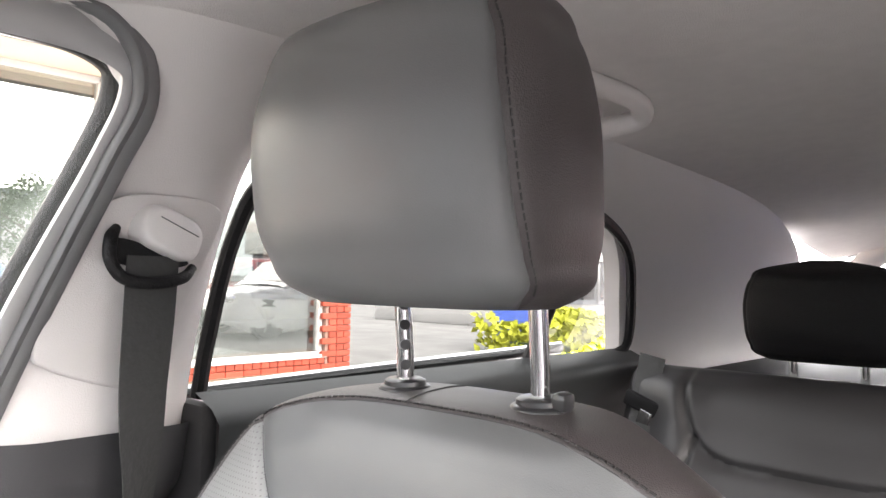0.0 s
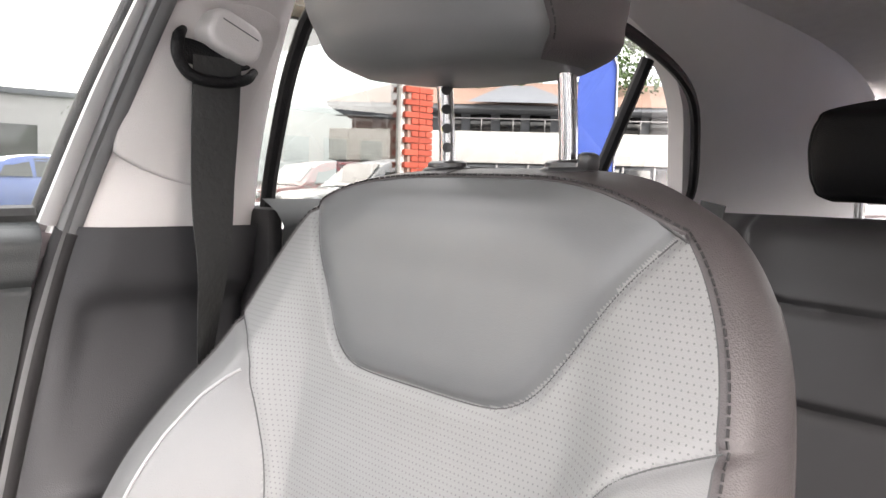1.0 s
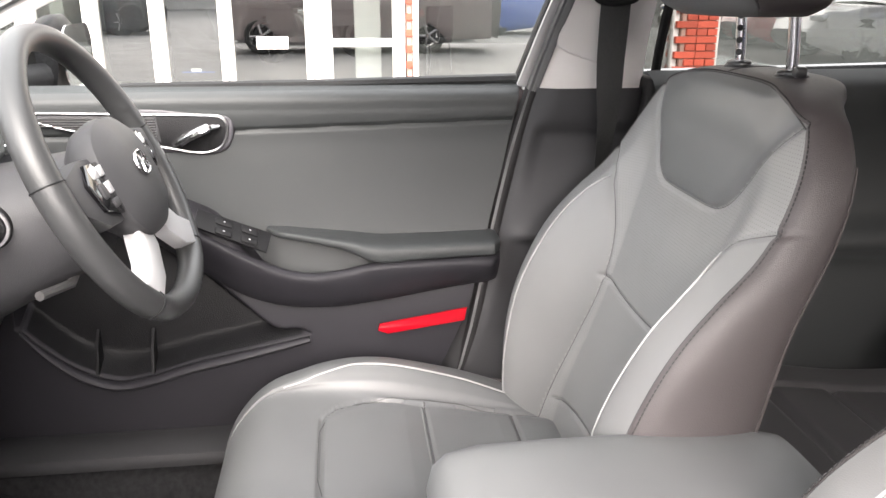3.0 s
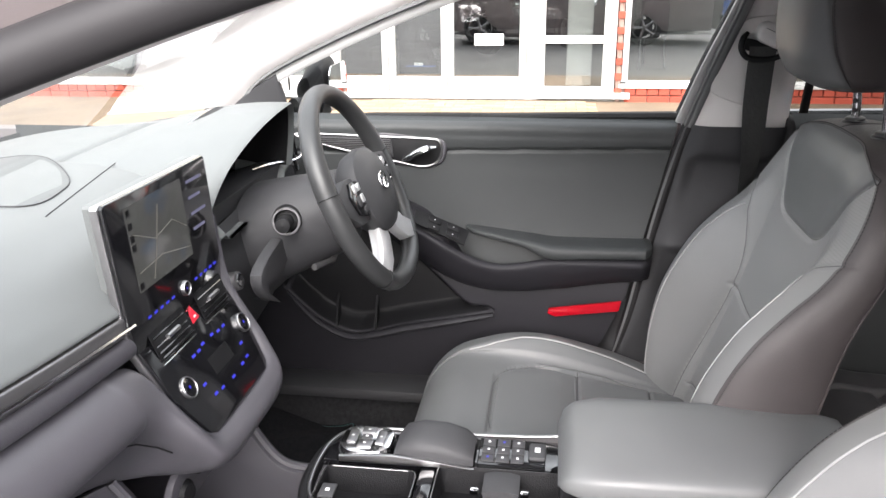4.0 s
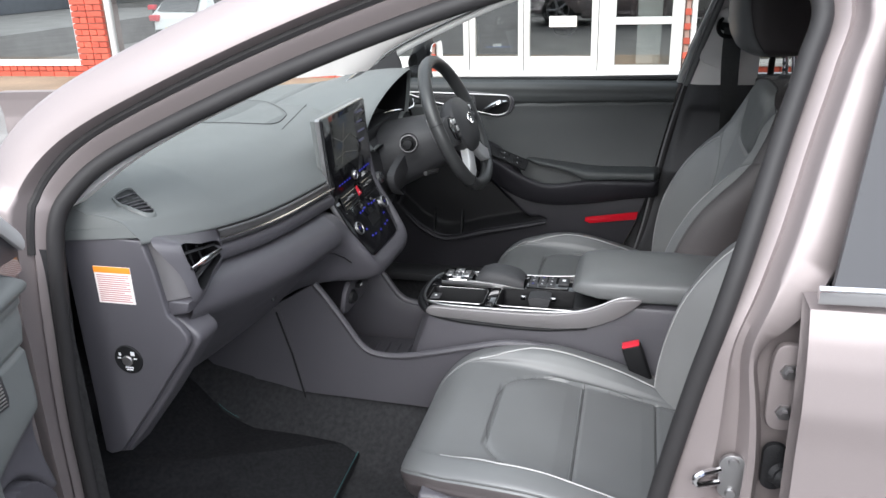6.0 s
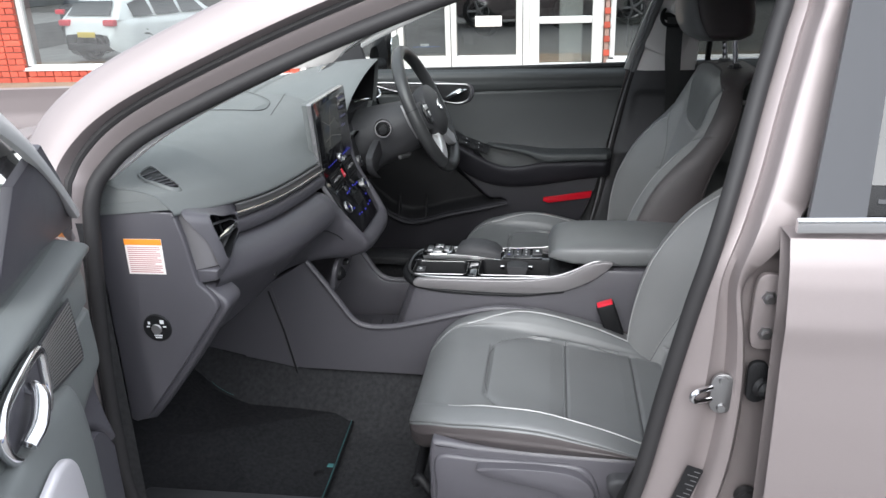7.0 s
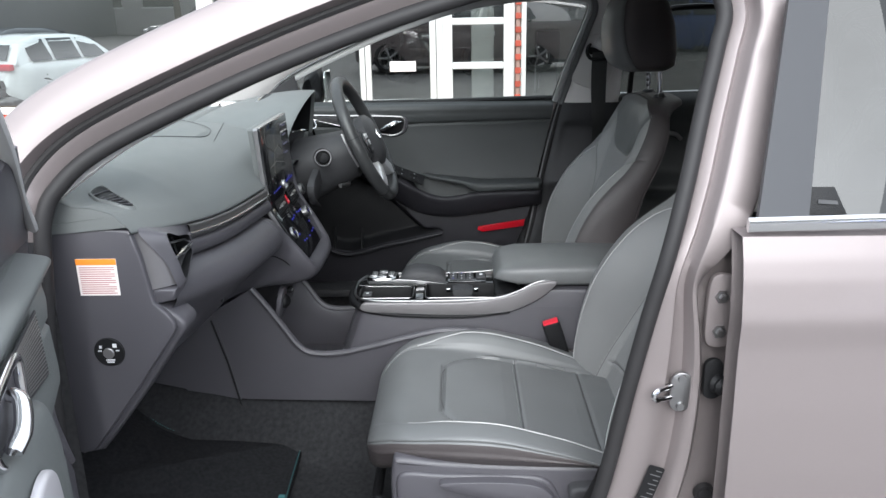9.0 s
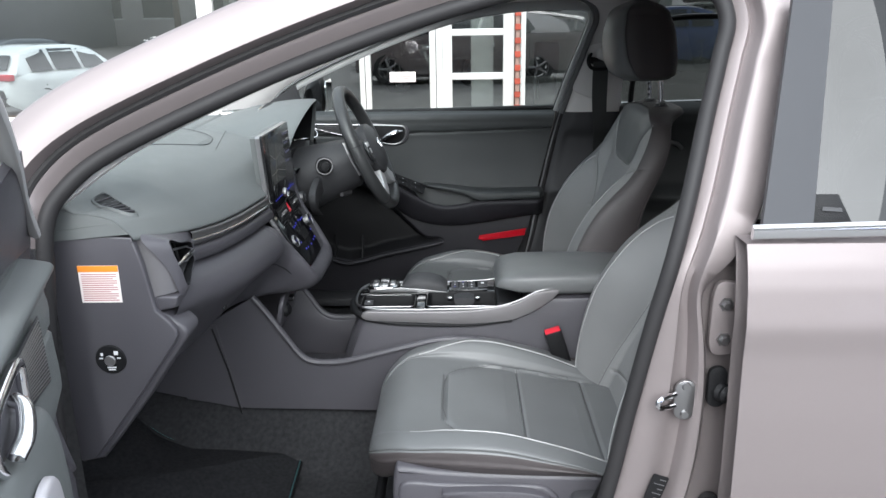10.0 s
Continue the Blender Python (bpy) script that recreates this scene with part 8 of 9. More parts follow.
def door_mirror(put, d, s):
    mz, my = 1.015, 1.06
    rows = []
    for x, k, dy in ((0.845, 0.45, 0.02), (0.87, 0.80, 0.0), (0.92, 1.0, 0.0), (1.00, 0.98, 0.01), (1.06, 0.80, 0.02), (1.085, 0.35, 0.03)):
        rows.append([(s * x, my + dy + 0.055 * k * math.cos(a) * (1.0 if math.cos(a) > 0 else 0.35), mz + 0.072 * k * math.sin(a)) for a in np.arange(28) * 2 * math.pi / 28])
    bm = bmesh.new()
    skin(bm, rows, around=True, cap=True)
    mr = put("door_mirror", bm, BLACK, d, "black door mirror housing")
    ml = [(s * (0.965 + p[0]), my - 0.022 + 0.04 * p[0], mz + p[1]) for p in rounded(0.185, 0.108, 0.035, 6)]
    put("mirror_glass", slab(ml, (0, -0.003, 0)), MIRROR, mr, "mirror glass")
    put("mirror_foot", bar([(s * 0.805, 1.10, 0.985), (s * 0.83, 1.085, 0.985), (s * 0.86, 1.07, 0.985)], [0.022, 0.022, 0.026], 10), BLACK, mr)
    return d


driver_door = front_door(1, "driver_door", "closed driver's door with dark grey lining and red reflector")
passenger_door = front_door(-1, "passenger_door", "wide open passenger door with dark grey lining")
DOOR_OPEN = 71
passenger_door.location = (-0.81, 1.25, 0)
passenger_door.rotation_euler = (0, 0, -radians(DOOR_OPEN))

# ---------------------------------------------------------------- seat belts
def pillar_face(z):
    """How far out the centre pillar's trim stands at a height, midway across it."""
    return float(np.interp(z, [0.97, 1.06, 1.15, 1.225], [0.718, 0.698, 0.671, 0.640]))


def seat_belt(s):
    # on the open side it keeps inside the painted pillar, with the trim
    belt = thing("seat_belt", "dark seat belt hanging from its guide on the centre pillar", "seat belt", (0 if s > 0 else 0.042, 0, 0))
    # raised plate and adjustable guide on the pillar
    pl = spline([(0.172, 1.150), (0.150, 1.184), (0.100, 1.192), (0.052, 1.187), (0.040, 1.165), (0.060, 1.09), (0.080, 1.020), (0.11, 1.012), (0.180, 1.035), (0.194, 1.060)], 5, closed=True)
    part("guide_plate", slab([(s * (pillar_face(p[1]) + 0.0045), p[0], p[1]) for p in pl], (s * -0.0065, 0, 0), 0.003), TRIM, belt, "light grey sliding plate")
    # rounded cover over the guide's bolt
    ca, cb = Vector((0.917, 0.398)), Vector((0.398, -0.917))
    rows = []
    for k, dep in ((1.04, -0.004), (1.02, 0.012), (1.0, 0.022), (0.965, 0.028), (0.89, 0.0315), (0.74, 0.0335), (0.12, 0.0345)):
        rows.append([(s * (pillar_face(1.157) - dep + 0.15 * (cb.y * q[1] * k)), 0.101 + (ca.x * q[0] + cb.x * q[1]) * k, 1.157 + (ca.y * q[0] + cb.y * q[1]) * k) for q in rounded(0.060, 0.040, 0.016, 5)])
    bm = bmesh.new()
    skin(bm, rows, around=True, cap=True)
    part("guide_cap", bm, TRIM, belt, "light grey guide cover", angle=60)
    part("cap_groove", bar([(s * (pillar_face(1.157) - 0.0346), 0.101 + ca.x * q + cb.x * -0.006, 1.157 + ca.y * q + cb.y * -0.006) for q in (-0.020, 0.0, 0.020)], 0.0006, 5), SEAL_GREY, belt)
    gx = pillar_face(1.13) - 0.026
    g = spline([(s * (gx + 0.010), 0.144, 1.160), (s * gx, 0.153, 1.150), (s * (gx - 0.004), 0.155, 1.132), (s * (gx - 0.006), 0.143, 1.116), (s * (gx - 0.006), 0.114, 1.112), (s * (gx - 0.005), 0.088, 1.117), (s * gx, 0.075, 1.127)], 6)
    part("guide_loop", bar(g, list(np.interp(np.linspace(0, 1, len(g)), [0, 0.15, 0.5, 0.85, 1], [0.004, 0.0060, 0.0056, 0.0054, 0.004])), 12), BLACK, belt, "black belt guide")
    bp = spline([(0.150, 1.150), (0.153, 1.136), (0.142, 1.128), (0.114, 1.124), (0.086, 1.127), (0.080, 1.132), (0.104, 1.137), (0.129, 1.148)], 4, closed=True)
    part("guide_back", slab([(s * (gx + 0.004), p[0], p[1]) for p in bp], (s * -0.004, 0, 0), 0.001), BLACK, belt)
    rows = []
    zk = [1.136, 1.08, 1.02, 0.97, 0.945, 0.92, 0.88, 0.80, 0.60, 0.33]
    for z in np.linspace(1.136, 0.33, 90):
        yc = float(np.interp(z, zk[::-1], [0.115, 0.116, 0.114, 0.111, 0.110, 0.109, 0.109, 0.112, 0.125, 0.14][::-1]))
        x = gx - 0.002 + float(np.interp(z, zk[::-1], [0, 0.002, 0.012, 0.020, 0.023, 0.026, 0.032, 0.040, 0.055, 0.06][::-1]))
        th = radians(float(curve_through(zk[::-1], [0, 2, 8, 16, 24, 30, 38, 52, 60, 60][::-1], np.array(z))))
        w = 0.0245
        r = []
        for k in (1, -1):
            for u_ in (np.linspace(-1, 1, 7) if k > 0 else np.linspace(1, -1, 7)):
                curl = 0.004 * (u_ * u_) * math.exp(-((z - 0.94) / 0.05) ** 2)
                r.append((s * (x - 0.0008 * k - curl - u_ * w * math.sin(th)), yc + u_ * w * math.cos(th), z))
        rows.append(r)
    bm = bmesh.new()
    skin(bm, rows, around=True, cap=True)
    part("webbing", bm, BELT, belt, "dark grey belt webbing")
    return belt


seat_belt(1)
seat_belt(-1)
# rear belt on the driver's side
rb = thing("rear_seat_belt", "dark rear seat belt lying over the rear backrest", "seat belt")
rows = []
for t in np.linspace(0, 1, 24):
    x = 0.600 - 0.055 * t
    y = -0.76 + 0.29 * t
    z = 1.00 - 0.50 * t
    rows.append([(x + u * 0.022, y + 0.018 + k * 0.0015, z + u * 0.004) for k, u in ((1, -1), (1, 0), (1, 1), (-1, 1), (-1, -1))])
bm = bmesh.new()
skin(bm, rows, around=True, cap=True)
part("webbing", bm, BELT, rb)
# its tongue, with a bright buckle plate
tn = part("tongue", rbox((0.592, -0.690, 0.928), (0.062, 0.012, 0.026), 0.005, Matrix.Rotation(radians(-20), 4, "Y")), BLACK, rb, "black belt tongue")
part("tongue_plate", rbox((0.586, -0.683, 0.902), (0.022, 0.003, 0.034), 0.001, Matrix.Rotation(radians(-20), 4, "Y")), CHROME, tn, "bright steel tongue")


# ---------------------------------------------------------------- outside: ground and showroom
def quad_sheet(name, x0, x1, y0, y1, z, mat, label, category="ground", n=2):
    bm = bmesh.new()
    skin(bm, [[(x, y, z) for x in np.linspace(x0, x1, n)] for y in np.linspace(y0, y1, n)])
    ob = part(name, bm, mat)
    return tagged(ob, label, category, kind="structure")


FX = 7.30
YARD = (FX + 1.2, FX + 15.0, 3.30, 13.9, -0.62)
# one sheet to the horizon, with a lower yard behind the glazed front
bm = bmesh.new()
gx, gy = [-400, -60, YARD[0], YARD[1], 60, 400], [-400, -60, YARD[2], YARD[3], 60, 400]
gv = [[bm.verts.new((x, y, 0.0)) for x in gx] for y in gy]
for j in range(5):
    for i in range(5):
        if (i, j) == (2, 2):
            low = [bm.verts.new((gv[a][b].co.x, gv[a][b].co.y, YARD[4])) for a, b in ((2, 2), (2, 3), (3, 3), (3, 2))]
            rim_ = [gv[2][2], gv[2][3], gv[3][3], gv[3][2]]
            bm.faces.new(low)
            for k in range(4):
                bm.faces.new((rim_[k], rim_[(k + 1) % 4], low[(k + 1) % 4], low[k]))
        else:
            bm.faces.new((gv[j][i], gv[j][i + 1], gv[j + 1][i + 1], gv[j + 1][i]))
tagged(part("ground", bm, ASPHALT, smooth=False), "dark asphalt forecourt reaching the horizon", "ground", kind="structure")
pave = quad_sheet("pavement", 5.35, FX + 0.02, -7.0, 14.0, 0.012, PAVING_BED, "buff block paving along the showroom", "pavement")
room = thing("showroom", "single-storey showroom with white frames, brick piers and large glass", "building")
FY0, FY1 = -5.98, 14.0


def wbox(name, x0, x1, y0, y1, z0, z1, mat, parent, label="", bevel=0.006):
    return part(name, rbox(((x0 + x1) / 2, (y0 + y1) / 2, (z0 + z1) / 2), (x1 - x0, y1 - y0, z1 - z0), bevel), mat, parent, label)


TOP = 2.95
wbox("fascia", FX - 0.75, FX + 0.5, FY0, FY1, TOP, TOP + 1.0, CREAM, room, "cream fascia panel overhanging the glass", 0.02)
wbox("fascia_edge", FX - 0.77, FX - 0.74, FY0, FY1, TOP - 0.03, TOP + 0.05, SATIN_DARK, room, "grey edge of the fascia")
wbox("roof", FX, FX + 9, FY0, 3.25, TOP + 0.05, TOP + 0.25, INNER_WALL, room)
wbox("back_wall", FX + 8.8, FX + 9, FY0, 3.25, 0, TOP + 0.1, INNER_WALL, room)
wbox("floor_slab", FX - 0.02, FX + 9, FY0, 3.25, 0.0, 0.03, INNER_FLOOR, room)
wbox("side_wall", FX + 0.1, FX + 9, 3.12, 3.25, 0, TOP + 0.1, INNER_WALL, room)


def pane(y0, y1, z0, z1, x=FX + 0.05):
    bm = bmesh.new()
    bm.faces.new([bm.verts.new(Vector((x, yy, zz))) for yy, zz in ((y0, z0), (y1, z0), (y1, z1), (y0, z1))])
    p = part("pane", bm, SHOPGLASS, room, "", smooth=False)
    p.visible_shadow = False
    return p


def frame_bar(y0, y1, z0, z1, x0=FX, x1=FX + 0.09):
    return wbox("frame_bar", x0, x1, y0, y1, z0, z1, WHITE, room, "white painted frame", 0.008)


# sliding doors: leaves between white stiles
for a, b in ((2.205, 2.345), (1.585, 1.715), (0.755, 0.905), (2.80, 2.94)):
    frame_bar(a, b, 0.08, TOP)
for a, b in ((1.715, 2.205), (0.905, 1.585), (2.345, 2.80)):
    frame_bar(a, b, 0.085, 0.245)
    pane(a, b, 0.245, TOP)
for y in (1.65, 2.275, 0.83):
    wbox("stile_gap", FX - 0.003, FX + 0.01, y - 0.004, y + 0.004, 0.09, TOP, BLACK, room, "", 0.001)
wbox("threshold", FX - 0.06, FX + 0.1, 0.70, 3.9, 0.03, 0.085, WHITE, room, "white door threshold")
# dark poster panels behind the two door leaves
for a, b in ((1.74, 2.19), (2.36, 2.78)):
    wbox("poster_panel", FX + 0.16, FX + 0.18, a, b, 0.26, TOP - 0.3, POSTER, room, "dark poster panel behind the glass", 0.002)
wbox("poster_line", FX + 0.150, FX + 0.158, 1.80, 2.12, 0.335, 0.345, BLUE_PAINT, room, "", 0.001)
wbox("poster_car", FX + 0.150, FX + 0.158, 1.93, 2.03, 0.345, 0.375, WHITE, room, "", 0.004)
wbox("door_notice", FX + 0.035, FX + 0.04, 1.07, 1.37, 0.565, 0.68, PAPER, room, "white notice on the door glass", 0.001)
for z in (0.60, 0.625, 0.65):
    wbox("notice_line", FX + 0.030, FX + 0.034, 1.10, 1.34, z, z + 0.008, PRINT, room, "", 0.001)
# side light with cross bars
frame_bar(0.645, 0.755, 0.09, TOP)
frame_bar(-0.065, 0.060, 0.09, TOP)
for z in (0.075, 0.585, 1.075, 1.56, 2.05, 2.54):
    frame_bar(0.060, 0.645, z, z + 0.075)
for z in (0.15, 0.66, 1.15, 1.635, 2.125, 2.615):
    pane(0.060, 0.645, z, z + 0.435)
wbox("cill", FX - 0.10, FX + 0.05, -0.22, 0.72, 0.045, 0.105, WHITE, room, "white window cill")
wbox("column", FX + 0.55, FX + 0.80, 0.15, 0.42, 0.1, TOP, WHITE, room, "white column inside the showroom")


def pier(y0, y1, z1=TOP, name="brick_pier"):
    """A brick pier: mortar core and separate bricks on its faces."""
    core = wbox(name, FX - 0.045, FX + 0.30, y0 + 0.012, y1 - 0.012, 0, z1, MORTAR, room, "red brick pier", 0.002)
    return core


def big_window(y0, y1):
    frame_bar(y0, y0 + 0.06, 0.17, TOP)
    frame_bar(y1 - 0.06, y1, 0.17, TOP)
    frame_bar(y0, y1, 0.17, 0.215)
    frame_bar(y0, y1, TOP - 0.06, TOP)
    pane(y0 + 0.06, y1 - 0.06, 0.215, TOP - 0.06)
    wbox("cill", FX - 0.07, FX + 0.05, y0 - 0.03, y1 + 0.03, 0.150, 0.190, WHITE, room, "white window cill")
    wbox("plinth", FX - 0.012, FX + 0.2, y0, y1, 0, 0.15, MORTAR, room, "brick plinth below the window", 0.002)


BRICK_AREAS = []
for a, b in ((-0.135, -0.065), (-3.24, -2.86), (-5.96, -5.58), (6.98, 7.42)):
    pier(a, b)
    BRICK_AREAS.append((a, b, 0.0, TOP))
big_window(-2.86, -0.135)
big_window(-5.58, -3.24)
big_window(3.48, 6.98)
frame_bar(3.36, 3.50, 0.05, TOP)
frame_bar(2.94, 3.40, 0.085, 0.245)
pane(2.94, 3.40, 0.245, TOP)
big_window(7.42, 10.6)
wbox("corner_pier", FX - 0.04, FX + 0.3, 10.6, 14.0, 0, TOP, MORTAR, room, "rendered end wall")
BRICK_AREAS += [(-5.58, -3.24, 0.0, 0.15), (-2.86, -0.135, 0.0, 0.15), (3.48, 6.98, 0.0, 0.15), (7.42, 10.6, 0.0, 0.15)]
# end wall of the showroom, rearwards, mostly glass
frame_bar(FY0, FY0 + 0.08, 0.1, TOP, FX, FX + 0.08)
# chairs inside
def chair(x, y, rz):
    c = thing("showroom_chair", "dark upholstered chair on thin legs inside the showroom", "chair", (x, y, 0.03), group="showroom chairs")
    c.rotation_euler = (0, 0, rz)
    part("seat", rbox((0, 0, 0.44), (0.48, 0.46, 0.09), 0.03), BLACK, c)
    part("backrest", rbox((0, 0.22, 0.68), (0.46, 0.07, 0.40), 0.03), BLACK, c)
    for dx in (-0.2, 0.2):
        for dy in (-0.19, 0.19):
            part("leg", bar([(dx, dy, 0.42), (dx * 1.15, dy * 1.15, 0.0)], 0.013, 8), SATIN_DARK, c)


chair(9.6, 2.4, 0.4)
chair(10.2, -0.6, 2.2)


# ---------------------------------------------------------------- parked cars
def parked_car(x, y, rz, paint, label, tall=1.0):
    c = thing("parked_car", label, "car", (x, y, 0), group="parked cars")
    c.rotation_euler = (0, 0, rz)
    n = 64
    ys = np.linspace(-2.1, 2.1, n)
    rows = []
    for yy in ys:
        bonnet = float(curve_through([-2.1, -2.02, -1.7, -0.9, 0.0, 0.9, 1.6, 2.0, 2.1], [0.62, 0.86, 0.93, 0.95, 0.93, 0.90, 0.82, 0.68, 0.48], yy)) * tall
        w = float(curve_through([-2.1, -1.9, -1.2, 0, 1.2, 1.9, 2.1], [0.66, 0.83, 0.89, 0.90, 0.89, 0.80, 0.62], yy))
        low = float(curve_through([-2.1, -1.9, 0, 1.9, 2.1], [0.35, 0.22, 0.2, 0.22, 0.32], yy))
        r = []
        for xx, zz in ((-0.94, low), (-1.0, low + 0.12), (-1.0, bonnet * 0.72), (-0.95, bonnet * 0.93), (-0.80, bonnet), (0.0, bonnet + 0.02), (0.80, bonnet), (0.95, bonnet * 0.93), (1.0, bonnet * 0.72), (1.0, low + 0.12), (0.94, low)):
            r.append((xx * w, yy, zz))
        rows.append(spline(r, 3))
    bm = bmesh.new()
    skin(bm, rows)
    body = part("body", bm, paint, c)
    rows, grows = [], []
    for yy in np.linspace(-1.95, 0.95, 40):
        top = float(curve_through([-1.95, -1.75, -1.3, -0.5, 0.0, 0.4, 0.95], [0.95, 1.22, 1.42, 1.47, 1.45, 1.36, 0.93], yy)) * tall
        w0 = 0.84
        w1 = 0.84 - 0.26 * (top - 0.93) / 0.52
        rows.append(spline([(-w0, yy, 0.90 * tall), (-(w0 + w1) / 2 - 0.01, yy, (0.90 + top) / 2), (-w1, yy, top - 0.04), (-w1 * 0.7, yy, top), (0, yy, top + 0.015), (w1 * 0.7, yy, top), (w1, yy, top - 0.04), ((w0 + w1) / 2 + 0.01, yy, (0.90 + top) / 2), (w0, yy, 0.90 * tall)], 4))
    bm = bmesh.new()
    skin(bm, rows)
    part("greenhouse", bm, paint, c)
    # glass areas, slightly proud
    for s in (-1, 1):
        for y0, y1 in ((-1.55, -0.98), (-0.90, -0.18), (-0.10, 0.62)):
            pts = []
            for yy, lo in ((y0, True), (y1, True), (y1 - 0.10 * (y1 > 0.3) * 2.2, False), (y0 + 0.03, False)):
                top = float(curve_through([-1.95, -1.75, -1.3, -0.5, 0.0, 0.4, 0.95], [0.95, 1.22, 1.42, 1.47, 1.45, 1.36, 0.93], yy)) * tall
                w1 = 0.84 - 0.26 * (top - 0.93) / 0.52
                pts.append((s * 0.855, yy, 0.955 * tall) if lo else (s * (w1 + 0.035), yy, max(top - 0.085, 1.0 * tall)))
            part("side_window", slab(pts, (s * 0.004, 0, 0)), GLOSS, c, "dark side window")
    for pts in ([(-0.66, 0.86, 1.0 * tall), (0.66, 0.86, 1.0 * tall), (0.56, 0.46, 1.36 * tall), (-0.56, 0.46, 1.36 * tall)], [(-0.62, -1.95, 1.0 * tall), (0.62, -1.95, 1.0 * tall), (0.55, -1.74, 1.28 * tall), (-0.55, -1.74, 1.28 * tall)]):
        part("screen", slab(pts, (0, 0.02 if pts[0][1] > 0 else -0.02, 0.01)), GLOSS, c, "dark glass screen")
    for s in (-1, 1):
        part("tail_light", rbox((s * 0.66, -2.02, 0.86 * tall), (0.30, 0.14, 0.13), 0.03), RED, c, "red tail light")
        part("headlight", rbox((s * 0.62, 1.93, 0.70 * tall), (0.32, 0.2, 0.11), 0.03), CHROME, c, "clear headlight")
        for yy in (-1.30, 1.30):
            wheel(c, s * 0.80, yy, s, 0.315)
            rows = lathe(bmesh.new(), [(0.36, 0.0), (0.36, 0.09), (0.0, 0.09)], axis((s * 0.80, yy, 0.33), (s, 0, 0)), 30, cap=False)
            part("wheel_arch", rows, BLACK, c)
    part("number_plate", rbox((0, -2.105, 0.62), (0.52, 0.02, 0.11), 0.004), material("yellow_plate", (0.7, 0.52, 0.08), rough=0.5), c, "yellow plate")
    part("bumper", rbox((0, -2.03, 0.36), (1.3, 0.16, 0.16), 0.05), BLACK, c)
    return c


shown = parked_car(16.1, 9.67, 4.398, WHITE_PAINT, "white hatchback in the yard behind the glazed front")
shown.location.z = YARD[4]
behind = parked_car(19.6, 12.0, 4.40, DARK_PAINT, "dark estate car in the yard behind the white one", 1.05)
behind.location.z = YARD[4]
inside = parked_car(13.6, 1.75, 2.2, DARK_PAINT, "dark car on show inside the showroom", 1.1)
inside.location.z = 0.03
parked_car(-5.8, 1.3, 0.0, DARK_PAINT, "dark estate car parked across the forecourt", 1.04)
parked_car(-5.8, -4.6, 0.0, BLUE_PAINT, "blue hatchback parked across the forecourt")
parked_car(-0.5, -9.5, 0.0, RED_PAINT, "red hatchback parked behind the open car")
parked_car(2.6, -9.0, 0.05, WHITE_PAINT, "white hatchback parked behind the open car")
parked_car(-3.4, -9.3, 0.0, DARK_PAINT, "dark hatchback parked behind the open car")
parked_car(-6.2, 7.2, 0.0, DARK_PAINT, "dark car parked ahead across the forecourt", 1.08)


# ---------------------------------------------------------------- street beyond
def tree(x, y, h, seed, r=2.2):
    rnd = random.Random(seed)
    t = thing("tree", "broadleaf tree in full leaf at the edge of the forecourt", "tree", (x, y, 0), group="street trees")
    bm = bar([(0, 0, 0), (0.05, 0.03, h * 0.25), (-0.04, 0.06, h * 0.5), (0.02, 0, h * 0.75)], [0.20, 0.16, 0.11, 0.05], 10)
    for k in range(9):
        a = rnd.uniform(0, 6.28)
        z0 = h * rnd.uniform(0.3, 0.6)
        d = Vector((math.cos(a), math.sin(a), 0.7)) * r * 0.7
        tube(bm, [Vector((0, 0, z0)), Vector((0, 0, z0)) + d * 0.5, Vector((0, 0, z0)) + d], [0.06, 0.04, 0.015], 6)
    part("trunk", bm, BARK, t)
    vs, fs = [], []
    for k in range(110):
        a, q = rnd.uniform(0, 6.28), rnd.random() ** 0.5
        zc = rnd.uniform(0.35, 1.0)
        rad = r * (1 - abs(zc - 0.62) * 1.5) * q
        c = Vector((math.cos(a) * rad, math.sin(a) * rad, h * zc))
        for m_ in range(26):
            p = c + Vector((rnd.gauss(0, 0.28), rnd.gauss(0, 0.28), rnd.gauss(0, 0.22)))
            u = Vector((rnd.gauss(0, 1), rnd.gauss(0, 1), rnd.gauss(0, 1))).normalized() * rnd.uniform(0.08, 0.15)
            w = u.orthogonal().normalized() * rnd.uniform(0.05, 0.09)
            b0 = len(vs)
            vs += [p - u, p + w, p + u, p - w]
            fs.append((b0, b0 + 1, b0 + 2, b0 + 3))
    me = bpy.data.meshes.new("crown")
    me.from_pydata([tuple(v) for v in vs], [], fs)
    finish(me, LEAF, False)
    ob = new("crown", me)
    ob.parent = t


for i, (x, y, h) in enumerate(((-24, -14, 5.2), (-26, -4, 9.5), (-24, 6, 8), (-25, 15, 9), (-22, 24, 8), (24, -34, 9), (30, -30, 10))):
    tree(x, y, h, i, 2.8)

# low buildings across the street
def far_block(x, y, w, d, h, mat, label, signs=False):
    b = thing("far_building", label, "building", (x, y, 0))
    part("wall", rbox((0, 0, h / 2), (d, w, h), 0.05), mat, b)
    part("roof", rbox((0, 0, h + 0.15), (d + 0.6, w + 0.6, 0.3), 0.05), ROOF_GREY, b)
    n = int(w // 3)
    for k in range(n):
        yy = -w / 2 + (k + 0.5) * w / n
        win = part("window", rbox((d / 2 + 0.02, yy, h * 0.5), (0.08, w / n * 0.6, h * 0.4), 0.01), GLOSS, b)
        part("window_frame", rbox((d / 2 + 0.01, yy, h * 0.5 - h * 0.21), (0.14, w / n * 0.66, 0.08), 0.01), WHITE, win)
    return b


